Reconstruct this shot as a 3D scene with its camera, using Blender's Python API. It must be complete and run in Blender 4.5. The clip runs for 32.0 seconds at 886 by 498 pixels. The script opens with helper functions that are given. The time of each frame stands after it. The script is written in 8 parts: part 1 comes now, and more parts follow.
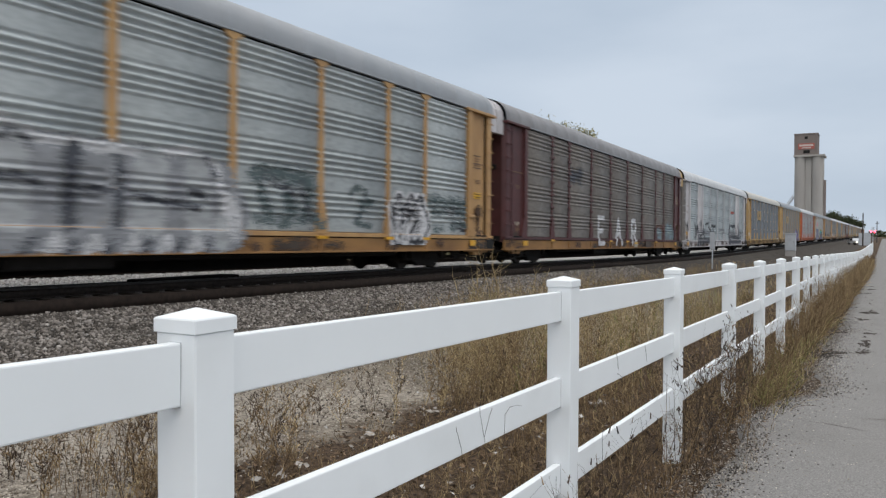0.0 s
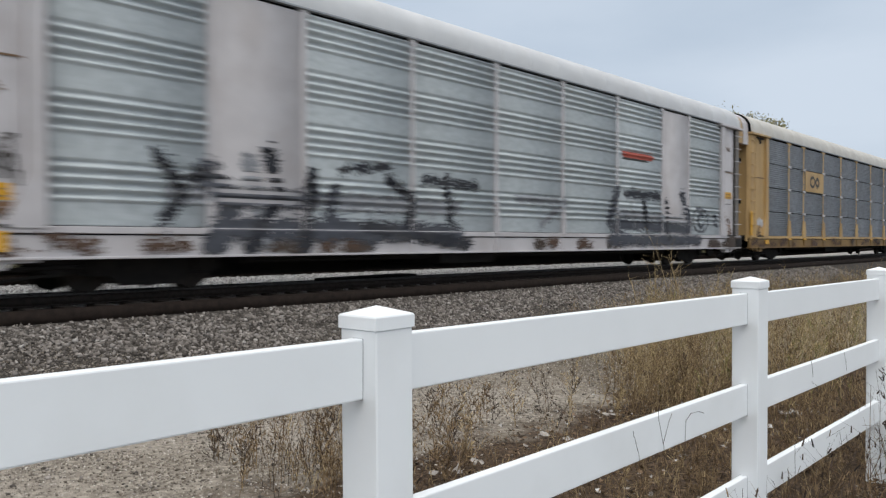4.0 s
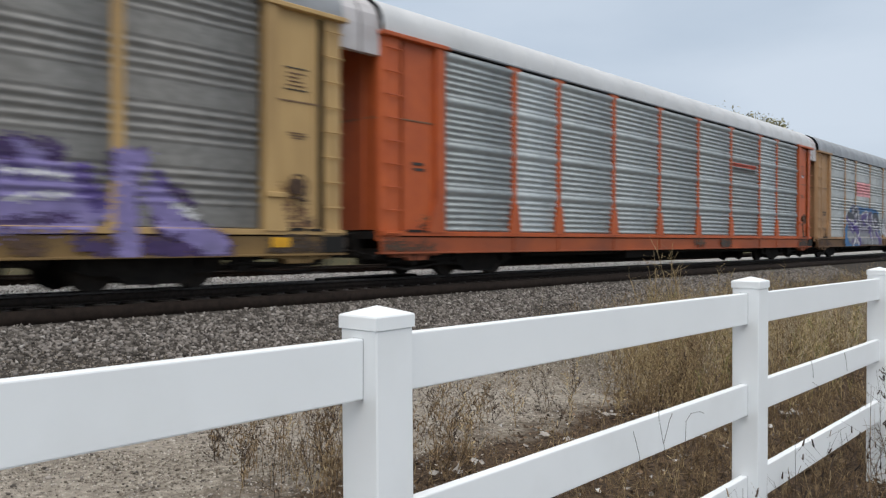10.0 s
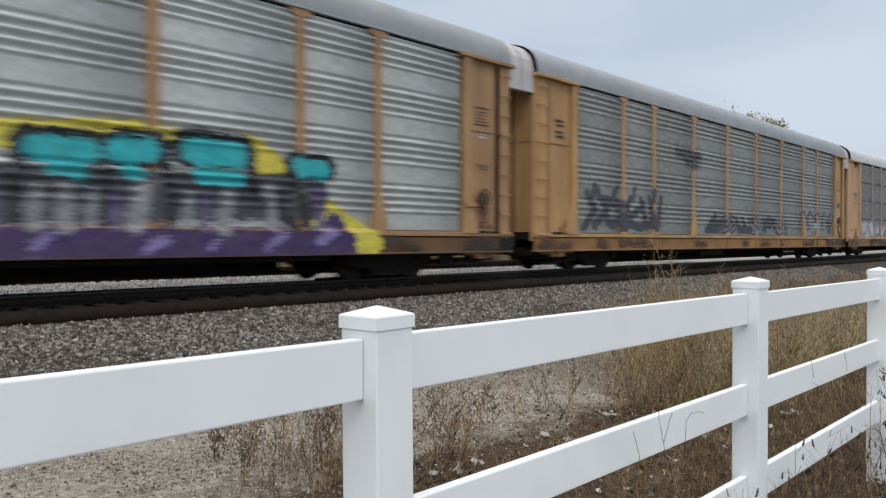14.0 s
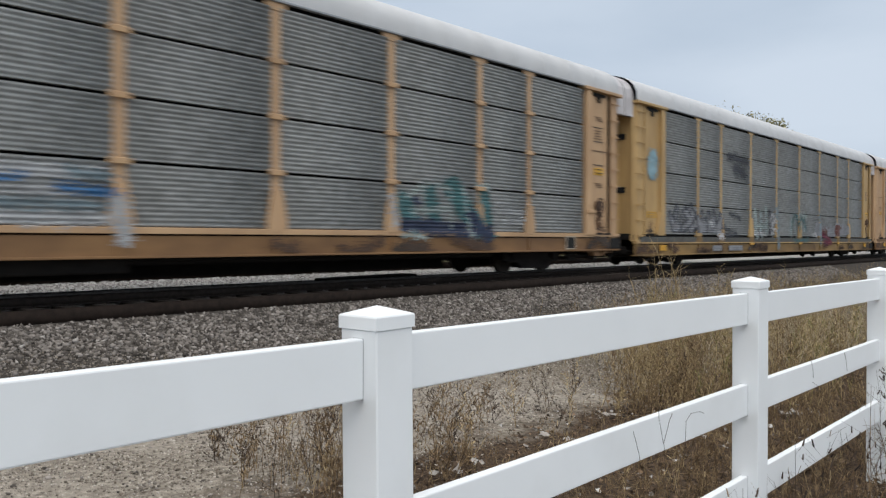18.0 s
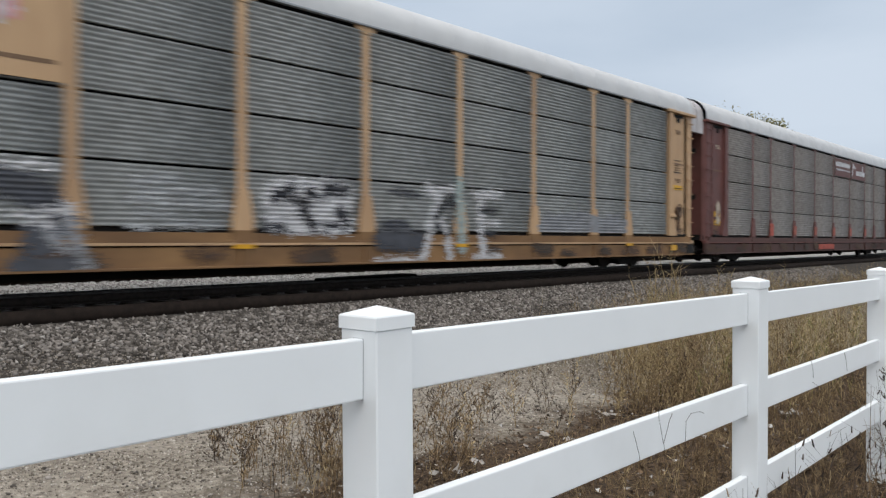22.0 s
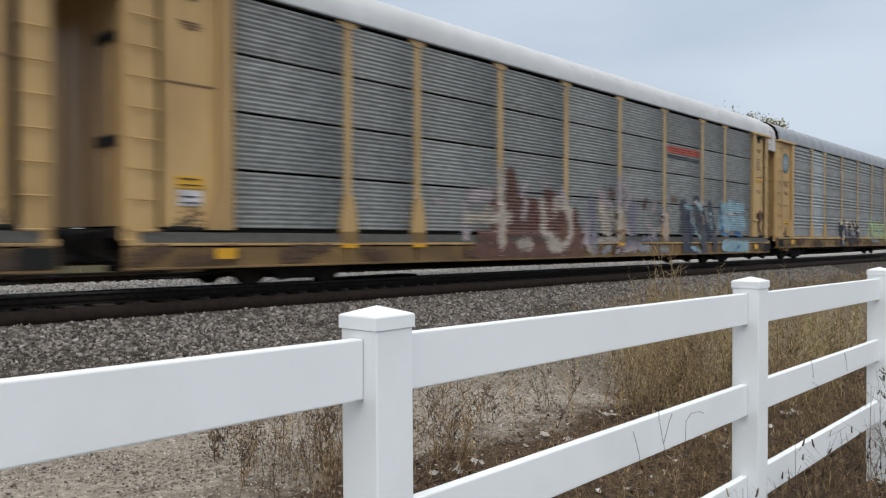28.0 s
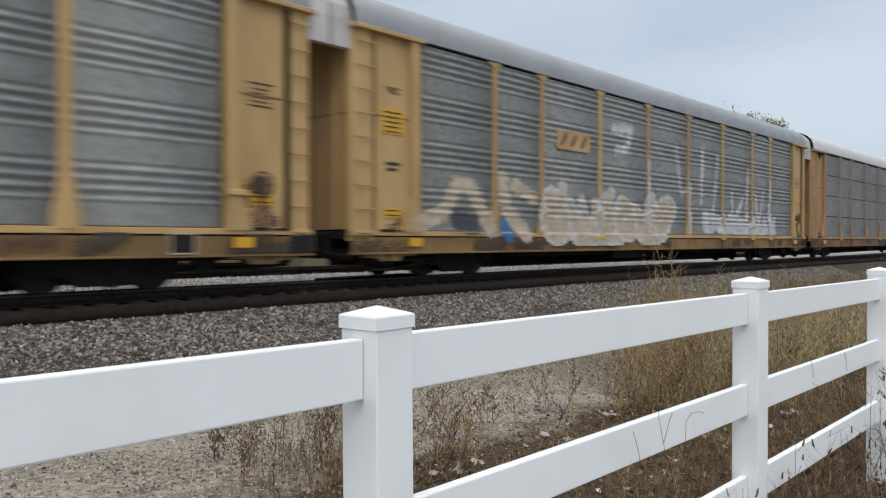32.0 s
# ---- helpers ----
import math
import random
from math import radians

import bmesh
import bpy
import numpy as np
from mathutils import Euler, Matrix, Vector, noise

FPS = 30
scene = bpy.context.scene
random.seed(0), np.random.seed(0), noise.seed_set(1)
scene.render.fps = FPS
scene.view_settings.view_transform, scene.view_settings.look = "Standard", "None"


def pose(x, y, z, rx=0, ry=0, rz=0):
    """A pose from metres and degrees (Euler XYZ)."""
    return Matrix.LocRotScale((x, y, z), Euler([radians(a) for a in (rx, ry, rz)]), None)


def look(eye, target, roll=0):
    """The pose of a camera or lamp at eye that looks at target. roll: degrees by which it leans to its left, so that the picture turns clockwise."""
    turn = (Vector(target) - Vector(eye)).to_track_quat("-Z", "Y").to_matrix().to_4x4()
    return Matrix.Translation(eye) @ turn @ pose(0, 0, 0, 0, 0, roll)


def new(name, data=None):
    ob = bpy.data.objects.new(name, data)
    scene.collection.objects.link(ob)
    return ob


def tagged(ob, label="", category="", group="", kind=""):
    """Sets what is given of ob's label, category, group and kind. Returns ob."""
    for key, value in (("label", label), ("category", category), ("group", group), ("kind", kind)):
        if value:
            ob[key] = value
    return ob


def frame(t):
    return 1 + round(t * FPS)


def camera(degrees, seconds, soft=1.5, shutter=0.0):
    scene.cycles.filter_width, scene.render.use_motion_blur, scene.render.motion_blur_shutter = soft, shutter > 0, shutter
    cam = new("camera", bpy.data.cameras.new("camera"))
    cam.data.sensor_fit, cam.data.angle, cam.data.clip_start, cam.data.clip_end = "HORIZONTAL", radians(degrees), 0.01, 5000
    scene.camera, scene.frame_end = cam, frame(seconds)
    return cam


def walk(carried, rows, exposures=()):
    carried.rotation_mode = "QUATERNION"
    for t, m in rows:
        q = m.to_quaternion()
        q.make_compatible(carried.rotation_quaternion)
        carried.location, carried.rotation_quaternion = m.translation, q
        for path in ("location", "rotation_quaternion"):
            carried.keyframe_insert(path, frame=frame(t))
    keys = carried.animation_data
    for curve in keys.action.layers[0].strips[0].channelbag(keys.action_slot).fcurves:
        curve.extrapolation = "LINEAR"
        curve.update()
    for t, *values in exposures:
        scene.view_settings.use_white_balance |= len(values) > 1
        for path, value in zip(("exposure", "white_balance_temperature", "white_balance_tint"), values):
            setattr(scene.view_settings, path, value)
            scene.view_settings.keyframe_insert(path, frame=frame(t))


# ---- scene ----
# ---------------------------------------------------------------- plan
# y runs along the line towards the crossing, x to the right of it, z up.
FENCE_X, POST_0, BAY = -1.422, 1.33, 2.438
TRACK_X = -13.27          # middle of the track
RAIL_Z = 0.848            # top of the rails at y = 0
SPEED = 12.76             # metres a second at 0 s, towards -y
GAIN = 0.00548            # half its slow gain of speed
PITCH = 28.5              # coupler to coupler
JOINT_0 = 81.71           # y of the joint ahead of car 3 at 0 s


def fade(a, b, y):
    u = min(1.0, max(0.0, (y - a) / (b - a)))
    return u * u * (3 - 2 * u)


def grade(y, slope, knee=62.0):
    """Height of a line that falls by slope up to the knee and then runs level."""
    w = 18.0
    if y < knee - w:
        return -slope * y
    if y > knee + w:
        return -slope * knee
    u = (y - knee + w) / (2 * w)
    return -slope * (knee - w) - slope * 2 * w * (u - u * u / 2)


def rail_z(y):
    return RAIL_Z + grade(y, 0.0114)


def road_z(y):
    return 0.02 + grade(y, 0.0164, 64.0)


# ---------------------------------------------------------------- camera
cam = camera(59.14, 32.0, 1.3, 0.5)
EYE = (0.0, 0.0, 1.678)


def view(yaw, pitch, roll):
    return pose(*EYE, 90 + pitch, 0, yaw) @ pose(0, 0, 0, 0, 0, roll)


FIRST, LAST = (29.42, -1.123, 0.143), (42.12, -1.117, -0.349)
PAN = ((0.0, 0.0), (2.8, 0.0), (2.9, 0.005), (3.0, 0.017), (3.1, 0.058), (3.2, 0.154), (3.3, 0.275), (3.4, 0.46),
       (3.5, 0.64), (3.6, 0.79), (3.7, 0.90), (3.8, 0.965), (3.9, 0.99), (4.1, 1.0), (5.5, 1.0), (32.0, 1.0))
walk(cam, [(t, view(*[a + (b - a) * u for a, b in zip(FIRST, LAST)])) for t, u in PAN],
     [(0.0, -0.06), (2.8, -0.06), (4.2, 0.0), (32.0, 0.0)])

# ---------------------------------------------------------------- light
world = bpy.data.worlds.new("overcast_sky")
scene.world = world
world.use_nodes = True
wn, wl = world.node_tree.nodes, world.node_tree.links
wn.clear()
out = wn.new("ShaderNodeOutputWorld")
bg = wn.new("ShaderNodeBackground")
sky = wn.new("ShaderNodeTexSky")
sky.sky_type, sky.sun_disc = "NISHITA", False
sky.sun_elevation, sky.sun_rotation = radians(48), radians(150)
sky.air_density, sky.dust_density, sky.ozone_density = 1.0, 3.0, 2.0
coord = wn.new("ShaderNodeTexCoord")
stretch = wn.new("ShaderNodeMapping")
stretch.inputs["Scale"].default_value = (1.0, 1.0, 3.2)
cloud = wn.new("ShaderNodeTexNoise")
cloud.inputs["Scale"].default_value, cloud.inputs["Detail"].default_value, cloud.inputs["Roughness"].default_value = 1.9, 5.0, 0.5
ramp = wn.new("ShaderNodeValToRGB")
ramp.color_ramp.elements[0].position, ramp.color_ramp.elements[0].color = 0.3, (4.85, 5.8, 7.0, 1)
ramp.color_ramp.elements[1].position, ramp.color_ramp.elements[1].color = 0.68, (6.5, 7.35, 8.45, 1)
mixed = wn.new("ShaderNodeMixRGB")
mixed.inputs["Fac"].default_value = 0.93
wl.new(coord.outputs["Generated"], stretch.inputs["Vector"])
wl.new(stretch.outputs["Vector"], cloud.inputs["Vector"])
wl.new(cloud.outputs["Fac"], ramp.inputs["Fac"])
wl.new(sky.outputs["Color"], mixed.inputs["Color1"])
wl.new(ramp.outputs["Color"], mixed.inputs["Color2"])
height = wn.new("ShaderNodeSeparateXYZ")
wl.new(coord.outputs["Generated"], height.inputs["Vector"])
dome = wn.new("ShaderNodeMapRange")             # an overcast sky is about three times as bright overhead as low down
dome.interpolation_type = "SMOOTHSTEP"
dome.inputs["From Min"].default_value, dome.inputs["From Max"].default_value = 0.26, 0.85
dome.inputs["To Min"].default_value, dome.inputs["To Max"].default_value = 0.1, 0.214
wl.new(height.outputs["Z"], dome.inputs["Value"])
wl.new(dome.outputs["Result"], bg.inputs["Strength"])
high = wn.new("ShaderNodeMapRange")
high.inputs["From Min"].default_value, high.inputs["From Max"].default_value = 0.30, 0.75
wl.new(height.outputs["Z"], high.inputs["Value"])
veil = wn.new("ShaderNodeMixRGB")
veil.inputs["Color2"].default_value = (6.55, 6.55, 6.55, 1)
wl.new(high.outputs["Result"], veil.inputs["Fac"])
wl.new(mixed.outputs["Color"], veil.inputs["Color1"])
wl.new(veil.outputs["Color"], bg.inputs["Color"])
wl.new(bg.outputs["Background"], out.inputs["Surface"])

sun = new("sun", bpy.data.lights.new("sun", "SUN"))
sun.data.energy, sun.data.angle, sun.data.color = 1.0, radians(40), (1.0, 0.965, 0.92)
sun.matrix_world = look((30, -20, 60), (0, 12, 0))

# ---------------------------------------------------------------- materials


def material(name, colour, other=None, scale=6.0, rough=0.6, metal=0.0, bump=0.0, bump_scale=40.0, vary=0.0,
             grime=None, grime_scale=0.8, grime_amount=0.35, stretch=(1, 1, 1), detail=6.0, spec=0.4):
    """Two colours mixed by grain, large stains over them, fine relief, and a shift of tone from object to object."""
    m = bpy.data.materials.new(name)
    m.use_nodes = True
    n, l = m.node_tree.nodes, m.node_tree.links
    b = n["Principled BSDF"]
    b.inputs["Roughness"].default_value, b.inputs["Metallic"].default_value = rough, metal
    b.inputs["Specular IOR Level"].default_value = spec
    tc = n.new("ShaderNodeTexCoord")
    mp = n.new("ShaderNodeMapping")
    mp.inputs["Scale"].default_value = stretch
    l.new(tc.outputs["Object"], mp.inputs["Vector"])
    info = n.new("ShaderNodeObjectInfo")
    off = n.new("ShaderNodeVectorMath")
    off.operation = "ADD"
    rnd = n.new("ShaderNodeMath")
    rnd.operation = "MULTIPLY"
    rnd.inputs[1].default_value = 37.0
    l.new(info.outputs["Random"], rnd.inputs[0])
    l.new(mp.outputs["Vector"], off.inputs[0])
    l.new(rnd.outputs[0], off.inputs[1])

    def grain(size, depth):
        t = n.new("ShaderNodeTexNoise")
        t.inputs["Scale"].default_value, t.inputs["Detail"].default_value = size, depth
        l.new(off.outputs[0], t.inputs["Vector"])
        return t

    def mix(fac, a, c2):
        x = n.new("ShaderNodeMixRGB")
        l.new(fac, x.inputs["Fac"])
        for sock, val in ((x.inputs["Color1"], a), (x.inputs["Color2"], c2)):
            if isinstance(val, tuple):
                sock.default_value = (*val, 1)
            else:
                l.new(val, sock)
        return x.outputs["Color"]

    def span(value, low, high):
        r = n.new("ShaderNodeMapRange")
        r.inputs["From Min"].default_value, r.inputs["From Max"].default_value = low, high
        l.new(value, r.inputs["Value"])
        return r.outputs["Result"]

    other = other or tuple(c * 0.75 for c in colour)
    col = mix(span(grain(scale, detail).outputs["Fac"], 0.3, 0.7), colour, other)
    if grime:
        f = span(grain(grime_scale, 8.0).outputs["Fac"], 0.62 - grime_amount * 0.6, 0.75)
        amount = n.new("ShaderNodeMath")
        amount.operation = "MULTIPLY"
        amount.inputs[1].default_value = min(0.95, grime_amount * 1.6)
        l.new(f, amount.inputs[0])
        col = mix(amount.outputs[0], col, grime)
    if vary:
        hsv = n.new("ShaderNodeHueSaturation")
        mr = n.new("ShaderNodeMapRange")
        mr.inputs["To Min"].default_value, mr.inputs["To Max"].default_value = 1 - vary, 1 + vary
        l.new(info.outputs["Random"], mr.inputs["Value"])
        l.new(mr.outputs["Result"], hsv.inputs["Value"])
        l.new(col, hsv.inputs["Color"])
        col = hsv.outputs["Color"]
    l.new(col, b.inputs["Base Color"])
    if bump:
        bp = n.new("ShaderNodeBump")
        bp.inputs["Strength"].default_value, bp.inputs["Distance"].default_value = bump, 0.02
        l.new(grain(bump_scale, 6.0).outputs["Fac"], bp.inputs["Height"])
        l.new(bp.outputs["Normal"], b.inputs["Normal"])
    return m


def island_material(name, dark, light, rough=0.85, third=None):
    """For heaps of small pieces joined in one mesh: each piece takes its own tone."""
    m = bpy.data.materials.new(name)
    m.use_nodes = True
    n, l = m.node_tree.nodes, m.node_tree.links
    b = n["Principled BSDF"]
    b.inputs["Roughness"].default_value = rough
    b.inputs["Specular IOR Level"].default_value = 0.25
    geo = n.new("ShaderNodeNewGeometry")
    r = n.new("ShaderNodeValToRGB")
    r.color_ramp.elements[0].color, r.color_ramp.elements[1].color = (*dark, 1), (*light, 1)
    if third:
        e = r.color_ramp.elements.new(0.5)
        e.color = (*third, 1)
    l.new(geo.outputs["Random Per Island"], r.inputs["Fac"])
    l.new(r.outputs["Color"], b.inputs["Base Color"])
    return m


def glowing(name, colour, strength):
    m = bpy.data.materials.new(name)
    m.use_nodes = True
    b = m.node_tree.nodes["Principled BSDF"]
    b.inputs["Base Color"].default_value = (*colour, 1)
    b.inputs["Emission Color"].default_value, b.inputs["Emission Strength"].default_value = (*colour, 1), strength
    return m


VINYL = material("white_vinyl", (0.835, 0.86, 0.872), (0.81, 0.835, 0.848), 3.0, 0.42, bump=0.02, bump_scale=12, grime=(0.5, 0.5, 0.46), grime_scale=1.5, grime_amount=0.10)
GAP = material("shaded_vinyl_gap", (0.50, 0.515, 0.53), (0.42, 0.435, 0.45), 5.0, 0.7)
ASPHALT = material("asphalt", (0.30, 0.291, 0.281), (0.15, 0.145, 0.14), 80.0, 0.95, bump=0.4, bump_scale=70, grime=(0.165, 0.158, 0.15), grime_scale=0.9, grime_amount=0.22, spec=0.1)
DIRT = material("dirt_and_gravel", (0.45, 0.405, 0.34), (0.13, 0.11, 0.088), 15.0, 0.95, bump=1.0, bump_scale=70, grime=(0.43, 0.39, 0.34), grime_scale=0.45, grime_amount=0.3, detail=12, spec=0.05)


def strew(m):
    """Dark soil near the fence and brown thatch farther along, over the bare gravel."""
    n, l = m.node_tree.nodes, m.node_tree.links
    b = n["Principled BSDF"]
    old = b.inputs["Base Color"].links[0].from_socket
    tc, sp, ns = n.new("ShaderNodeTexCoord"), n.new("ShaderNodeSeparateXYZ"), n.new("ShaderNodeTexNoise")
    ns.inputs["Scale"].default_value, ns.inputs["Detail"].default_value = 1.3, 9.0
    fine = n.new("ShaderNodeTexNoise")
    fine.inputs["Scale"].default_value, fine.inputs["Detail"].default_value = 26.0, 8.0
    for t in (ns, fine):
        l.new(tc.outputs["Object"], t.inputs["Vector"])
    l.new(tc.outputs["Object"], sp.inputs["Vector"])
    col = old
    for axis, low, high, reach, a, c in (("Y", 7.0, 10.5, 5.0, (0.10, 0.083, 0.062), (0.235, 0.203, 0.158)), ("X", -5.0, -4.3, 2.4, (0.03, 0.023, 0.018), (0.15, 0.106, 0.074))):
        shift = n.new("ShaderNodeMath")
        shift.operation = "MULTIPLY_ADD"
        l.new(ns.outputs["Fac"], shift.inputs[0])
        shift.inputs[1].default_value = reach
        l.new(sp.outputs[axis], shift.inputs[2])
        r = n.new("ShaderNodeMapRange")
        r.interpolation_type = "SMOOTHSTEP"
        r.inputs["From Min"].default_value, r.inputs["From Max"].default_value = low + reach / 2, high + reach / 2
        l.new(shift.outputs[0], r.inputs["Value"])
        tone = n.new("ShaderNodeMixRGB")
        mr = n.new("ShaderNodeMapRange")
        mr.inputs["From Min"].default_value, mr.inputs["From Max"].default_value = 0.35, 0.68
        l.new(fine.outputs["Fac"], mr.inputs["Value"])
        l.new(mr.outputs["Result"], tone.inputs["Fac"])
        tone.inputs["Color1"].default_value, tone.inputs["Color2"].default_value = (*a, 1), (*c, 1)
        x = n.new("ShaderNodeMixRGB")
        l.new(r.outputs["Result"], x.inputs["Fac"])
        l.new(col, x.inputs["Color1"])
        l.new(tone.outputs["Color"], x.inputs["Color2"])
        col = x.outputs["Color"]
    l.new(col, b.inputs["Base Color"])


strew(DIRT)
BED = material("ballast_bed", (0.10, 0.09, 0.08), (0.045, 0.04, 0.036), 22.0, 0.95, bump=1.0, bump_scale=38, grime=(0.14, 0.125, 0.11), grime_scale=0.7, grime_amount=0.25, spec=0.05)
STONES = island_material("crushed_stone", (0.06, 0.052, 0.045), (0.36, 0.325, 0.295), third=(0.175, 0.155, 0.137))
GRIT = island_material("tan_grit", (0.12, 0.10, 0.082), (0.60, 0.55, 0.49), third=(0.30, 0.263, 0.222))
FINES = island_material("brown_fines", (0.10, 0.082, 0.064), (0.40, 0.352, 0.295), third=(0.22, 0.188, 0.152))
CLOD = island_material("dark_clods", (0.03, 0.026, 0.024), (0.10, 0.085, 0.075))
BIG_STONES = island_material("large_stone", (0.17, 0.155, 0.142), (0.50, 0.465, 0.43), third=(0.32, 0.295, 0.272))
PALE_STONES = island_material("pale_stone", (0.22, 0.205, 0.195), (0.66, 0.64, 0.625), third=(0.45, 0.43, 0.415))
RAIL = material("rail_steel", (0.02, 0.016, 0.014), (0.035, 0.027, 0.023), 14.0, 0.8, 0.0, bump=0.2, spec=0.15)
# rust of the siding rails, and the shade painted along the tie ends
RUST_AND_SHADE = material("rusty_rail_and_shade", (0.017, 0.013, 0.011), (0.03, 0.022, 0.018), 10.0, 0.85, 0.0, bump=0.3, spec=0.1)
RAIL_TOP = material("worn_rail_head", (0.07, 0.066, 0.064), (0.04, 0.037, 0.035), 8.0, 0.5, 0.4, spec=0.2)
TIE = material("creosoted_wood", (0.04, 0.032, 0.027), (0.07, 0.056, 0.046), 10.0, 0.9, bump=0.5, stretch=(1, 6, 6))
BLACK = material("black_running_gear", (0.010, 0.009, 0.009), (0.02, 0.018, 0.016), 6.0, 0.8, 0.0, bump=0.3, spec=0.15)
WHEEL = material("wheel_steel", (0.022, 0.019, 0.017), (0.035, 0.028, 0.024), 6.0, 0.65, 0.3, spec=0.2)
# near-black paint for shade in cars, slots and gaps; also boards, latches, windows
DARK = material("black_and_slot_shade", (0.008, 0.008, 0.008), (0.012, 0.012, 0.012), 4.0, 0.9)
RUBBER = material("rubber_hose", (0.012, 0.012, 0.012), (0.02, 0.02, 0.02), 8.0, 0.6)
STRAW = island_material("dry_weeds", (0.2, 0.14, 0.07), (0.63, 0.49, 0.28), third=(0.38, 0.285, 0.15))
BROWN_WEED = island_material("brown_weeds", (0.07, 0.044, 0.025), (0.35, 0.245, 0.135), third=(0.17, 0.114, 0.062))
GREEN_WEED = island_material("green_weeds", (0.10, 0.098, 0.034), (0.42, 0.375, 0.16), third=(0.23, 0.212, 0.075))
BLEACHED = island_material("bleached_grass", (0.24, 0.19, 0.125), (0.66, 0.57, 0.43), third=(0.44, 0.365, 0.26))
TWIG = island_material("dark_twigs", (0.03, 0.022, 0.018), (0.10, 0.07, 0.052))
LEAF = island_material("dead_leaves", (0.035, 0.023, 0.015), (0.26, 0.175, 0.11), third=(0.075, 0.05, 0.032))
RUST = material("rust_stain", (0.11, 0.065, 0.042), (0.06, 0.038, 0.028), 8.0, 0.8, bump=0.4)
LITTER = island_material("pale_litter", (0.16, 0.14, 0.12), (0.60, 0.59, 0.58), third=(0.28, 0.26, 0.235))
SCRAP = material("scrap_paper", (0.46, 0.44, 0.41), (0.30, 0.275, 0.25), 30.0, 0.8, grime=(0.24, 0.2, 0.16), grime_scale=9.0, grime_amount=0.3)
PALE_GRAVEL = material("pale_gravel", (0.62, 0.60, 0.58), (0.30, 0.285, 0.27), 14.0, 0.95, bump=0.8, bump_scale=40, grime=(0.36, 0.34, 0.315), grime_scale=0.3, grime_amount=0.25, spec=0.05)
GRASS = material("far_grass", (0.045, 0.044, 0.022), (0.075, 0.065, 0.037), 0.6, 0.95, bump=0.6, bump_scale=8, spec=0.02, grime=(0.085, 0.07, 0.043), grime_scale=0.05, grime_amount=0.4)

# ---------------------------------------------------------------- mesh helpers


def box(bm, x0, x1, y0, y1, z0, z1, bevel=0.0):
    v = [bm.verts.new((x, y, z)) for x in (x0, x1) for y in (y0, y1) for z in (z0, z1)]
    faces = [bm.faces.new([v[i] for i in f]) for f in ((0, 1, 3, 2), (4, 6, 7, 5), (0, 4, 5, 1), (2, 3, 7, 6), (0, 2, 6, 4), (1, 5, 7, 3))]
    if bevel:
        edges = list({e for f in faces for e in f.edges})
        bmesh.ops.bevel(bm, geom=edges, offset=bevel, segments=1, affect="EDGES", profile=0.5)


def prism(bm, outline, low, high, axis="x"):
    """Extrudes a closed outline along an axis; the outline is given in the two other axes, in order."""
    def at(u, p):
        return {"x": (u, p[0], p[1]), "y": (p[0], u, p[1]), "z": (p[0], p[1], u)}[axis]
    a = [bm.verts.new(at(low, p)) for p in outline]
    b = [bm.verts.new(at(high, p)) for p in outline]
    bm.faces.new(a)
    bm.faces.new(b[::-1])
    for i in range(len(a)):
        j = (i + 1) % len(a)
        bm.faces.new((a[j], a[i], b[i], b[j]))


def tube(bm, points, radius, sides=6, taper=None):
    rings = []
    for i, p in enumerate(points):
        p = Vector(p)
        d = (Vector(points[min(i + 1, len(points) - 1)]) - Vector(points[max(i - 1, 0)])).normalized()
        s = d.orthogonal().normalized()
        t = d.cross(s)
        r = radius if taper is None else radius + (taper - radius) * i / (len(points) - 1)
        rings.append([bm.verts.new(p + r * (s * math.cos(2 * math.pi * k / sides) + t * math.sin(2 * math.pi * k / sides))) for k in range(sides)])
    for a, b in zip(rings, rings[1:]):
        for k in range(sides):
            bm.faces.new((a[k], a[(k + 1) % sides], b[(k + 1) % sides], b[k]))
    bm.faces.new(rings[0][::-1])
    bm.faces.new(rings[-1])


def disc(bm, centre, radius, half, sides=24, hub=0.0, axis="x"):
    """A flat cylinder with its axis along x or y."""
    cx, cy, cz = centre
    pts = [(radius * math.cos(2 * math.pi * k / sides), radius * math.sin(2 * math.pi * k / sides)) for k in range(sides)]
    if axis == "x":
        prism(bm, [(cy + a, cz + b) for a, b in pts], cx - half, cx + half, "x")
    else:
        prism(bm, [(cx + a, cz + b) for a, b in pts], cy - half, cy + half, "y")


def mesh_of(name, bm, mat):
    me = bpy.data.meshes.new(name)
    bmesh.ops.recalc_face_normals(bm, faces=bm.faces)
    bm.to_mesh(me)
    bm.free()
    for m in (mat if isinstance(mat, (list, tuple)) else [mat]):
        me.materials.append(m)
    return me


def part(name, bm, mat, parent, label="", at=(0, 0, 0)):
    me = bm if isinstance(bm, bpy.types.Mesh) else mesh_of(name, bm, mat)
    ob = new(name, me)
    ob.parent = parent
    ob.location = at
    if label:
        tagged(ob, label)
    return ob


def empty(name, m, label, category, group="", kind=""):
    ob = new(name)
    ob.empty_display_size = 0.3
    ob.matrix_basis = m
    return tagged(ob, label, category, group, kind)


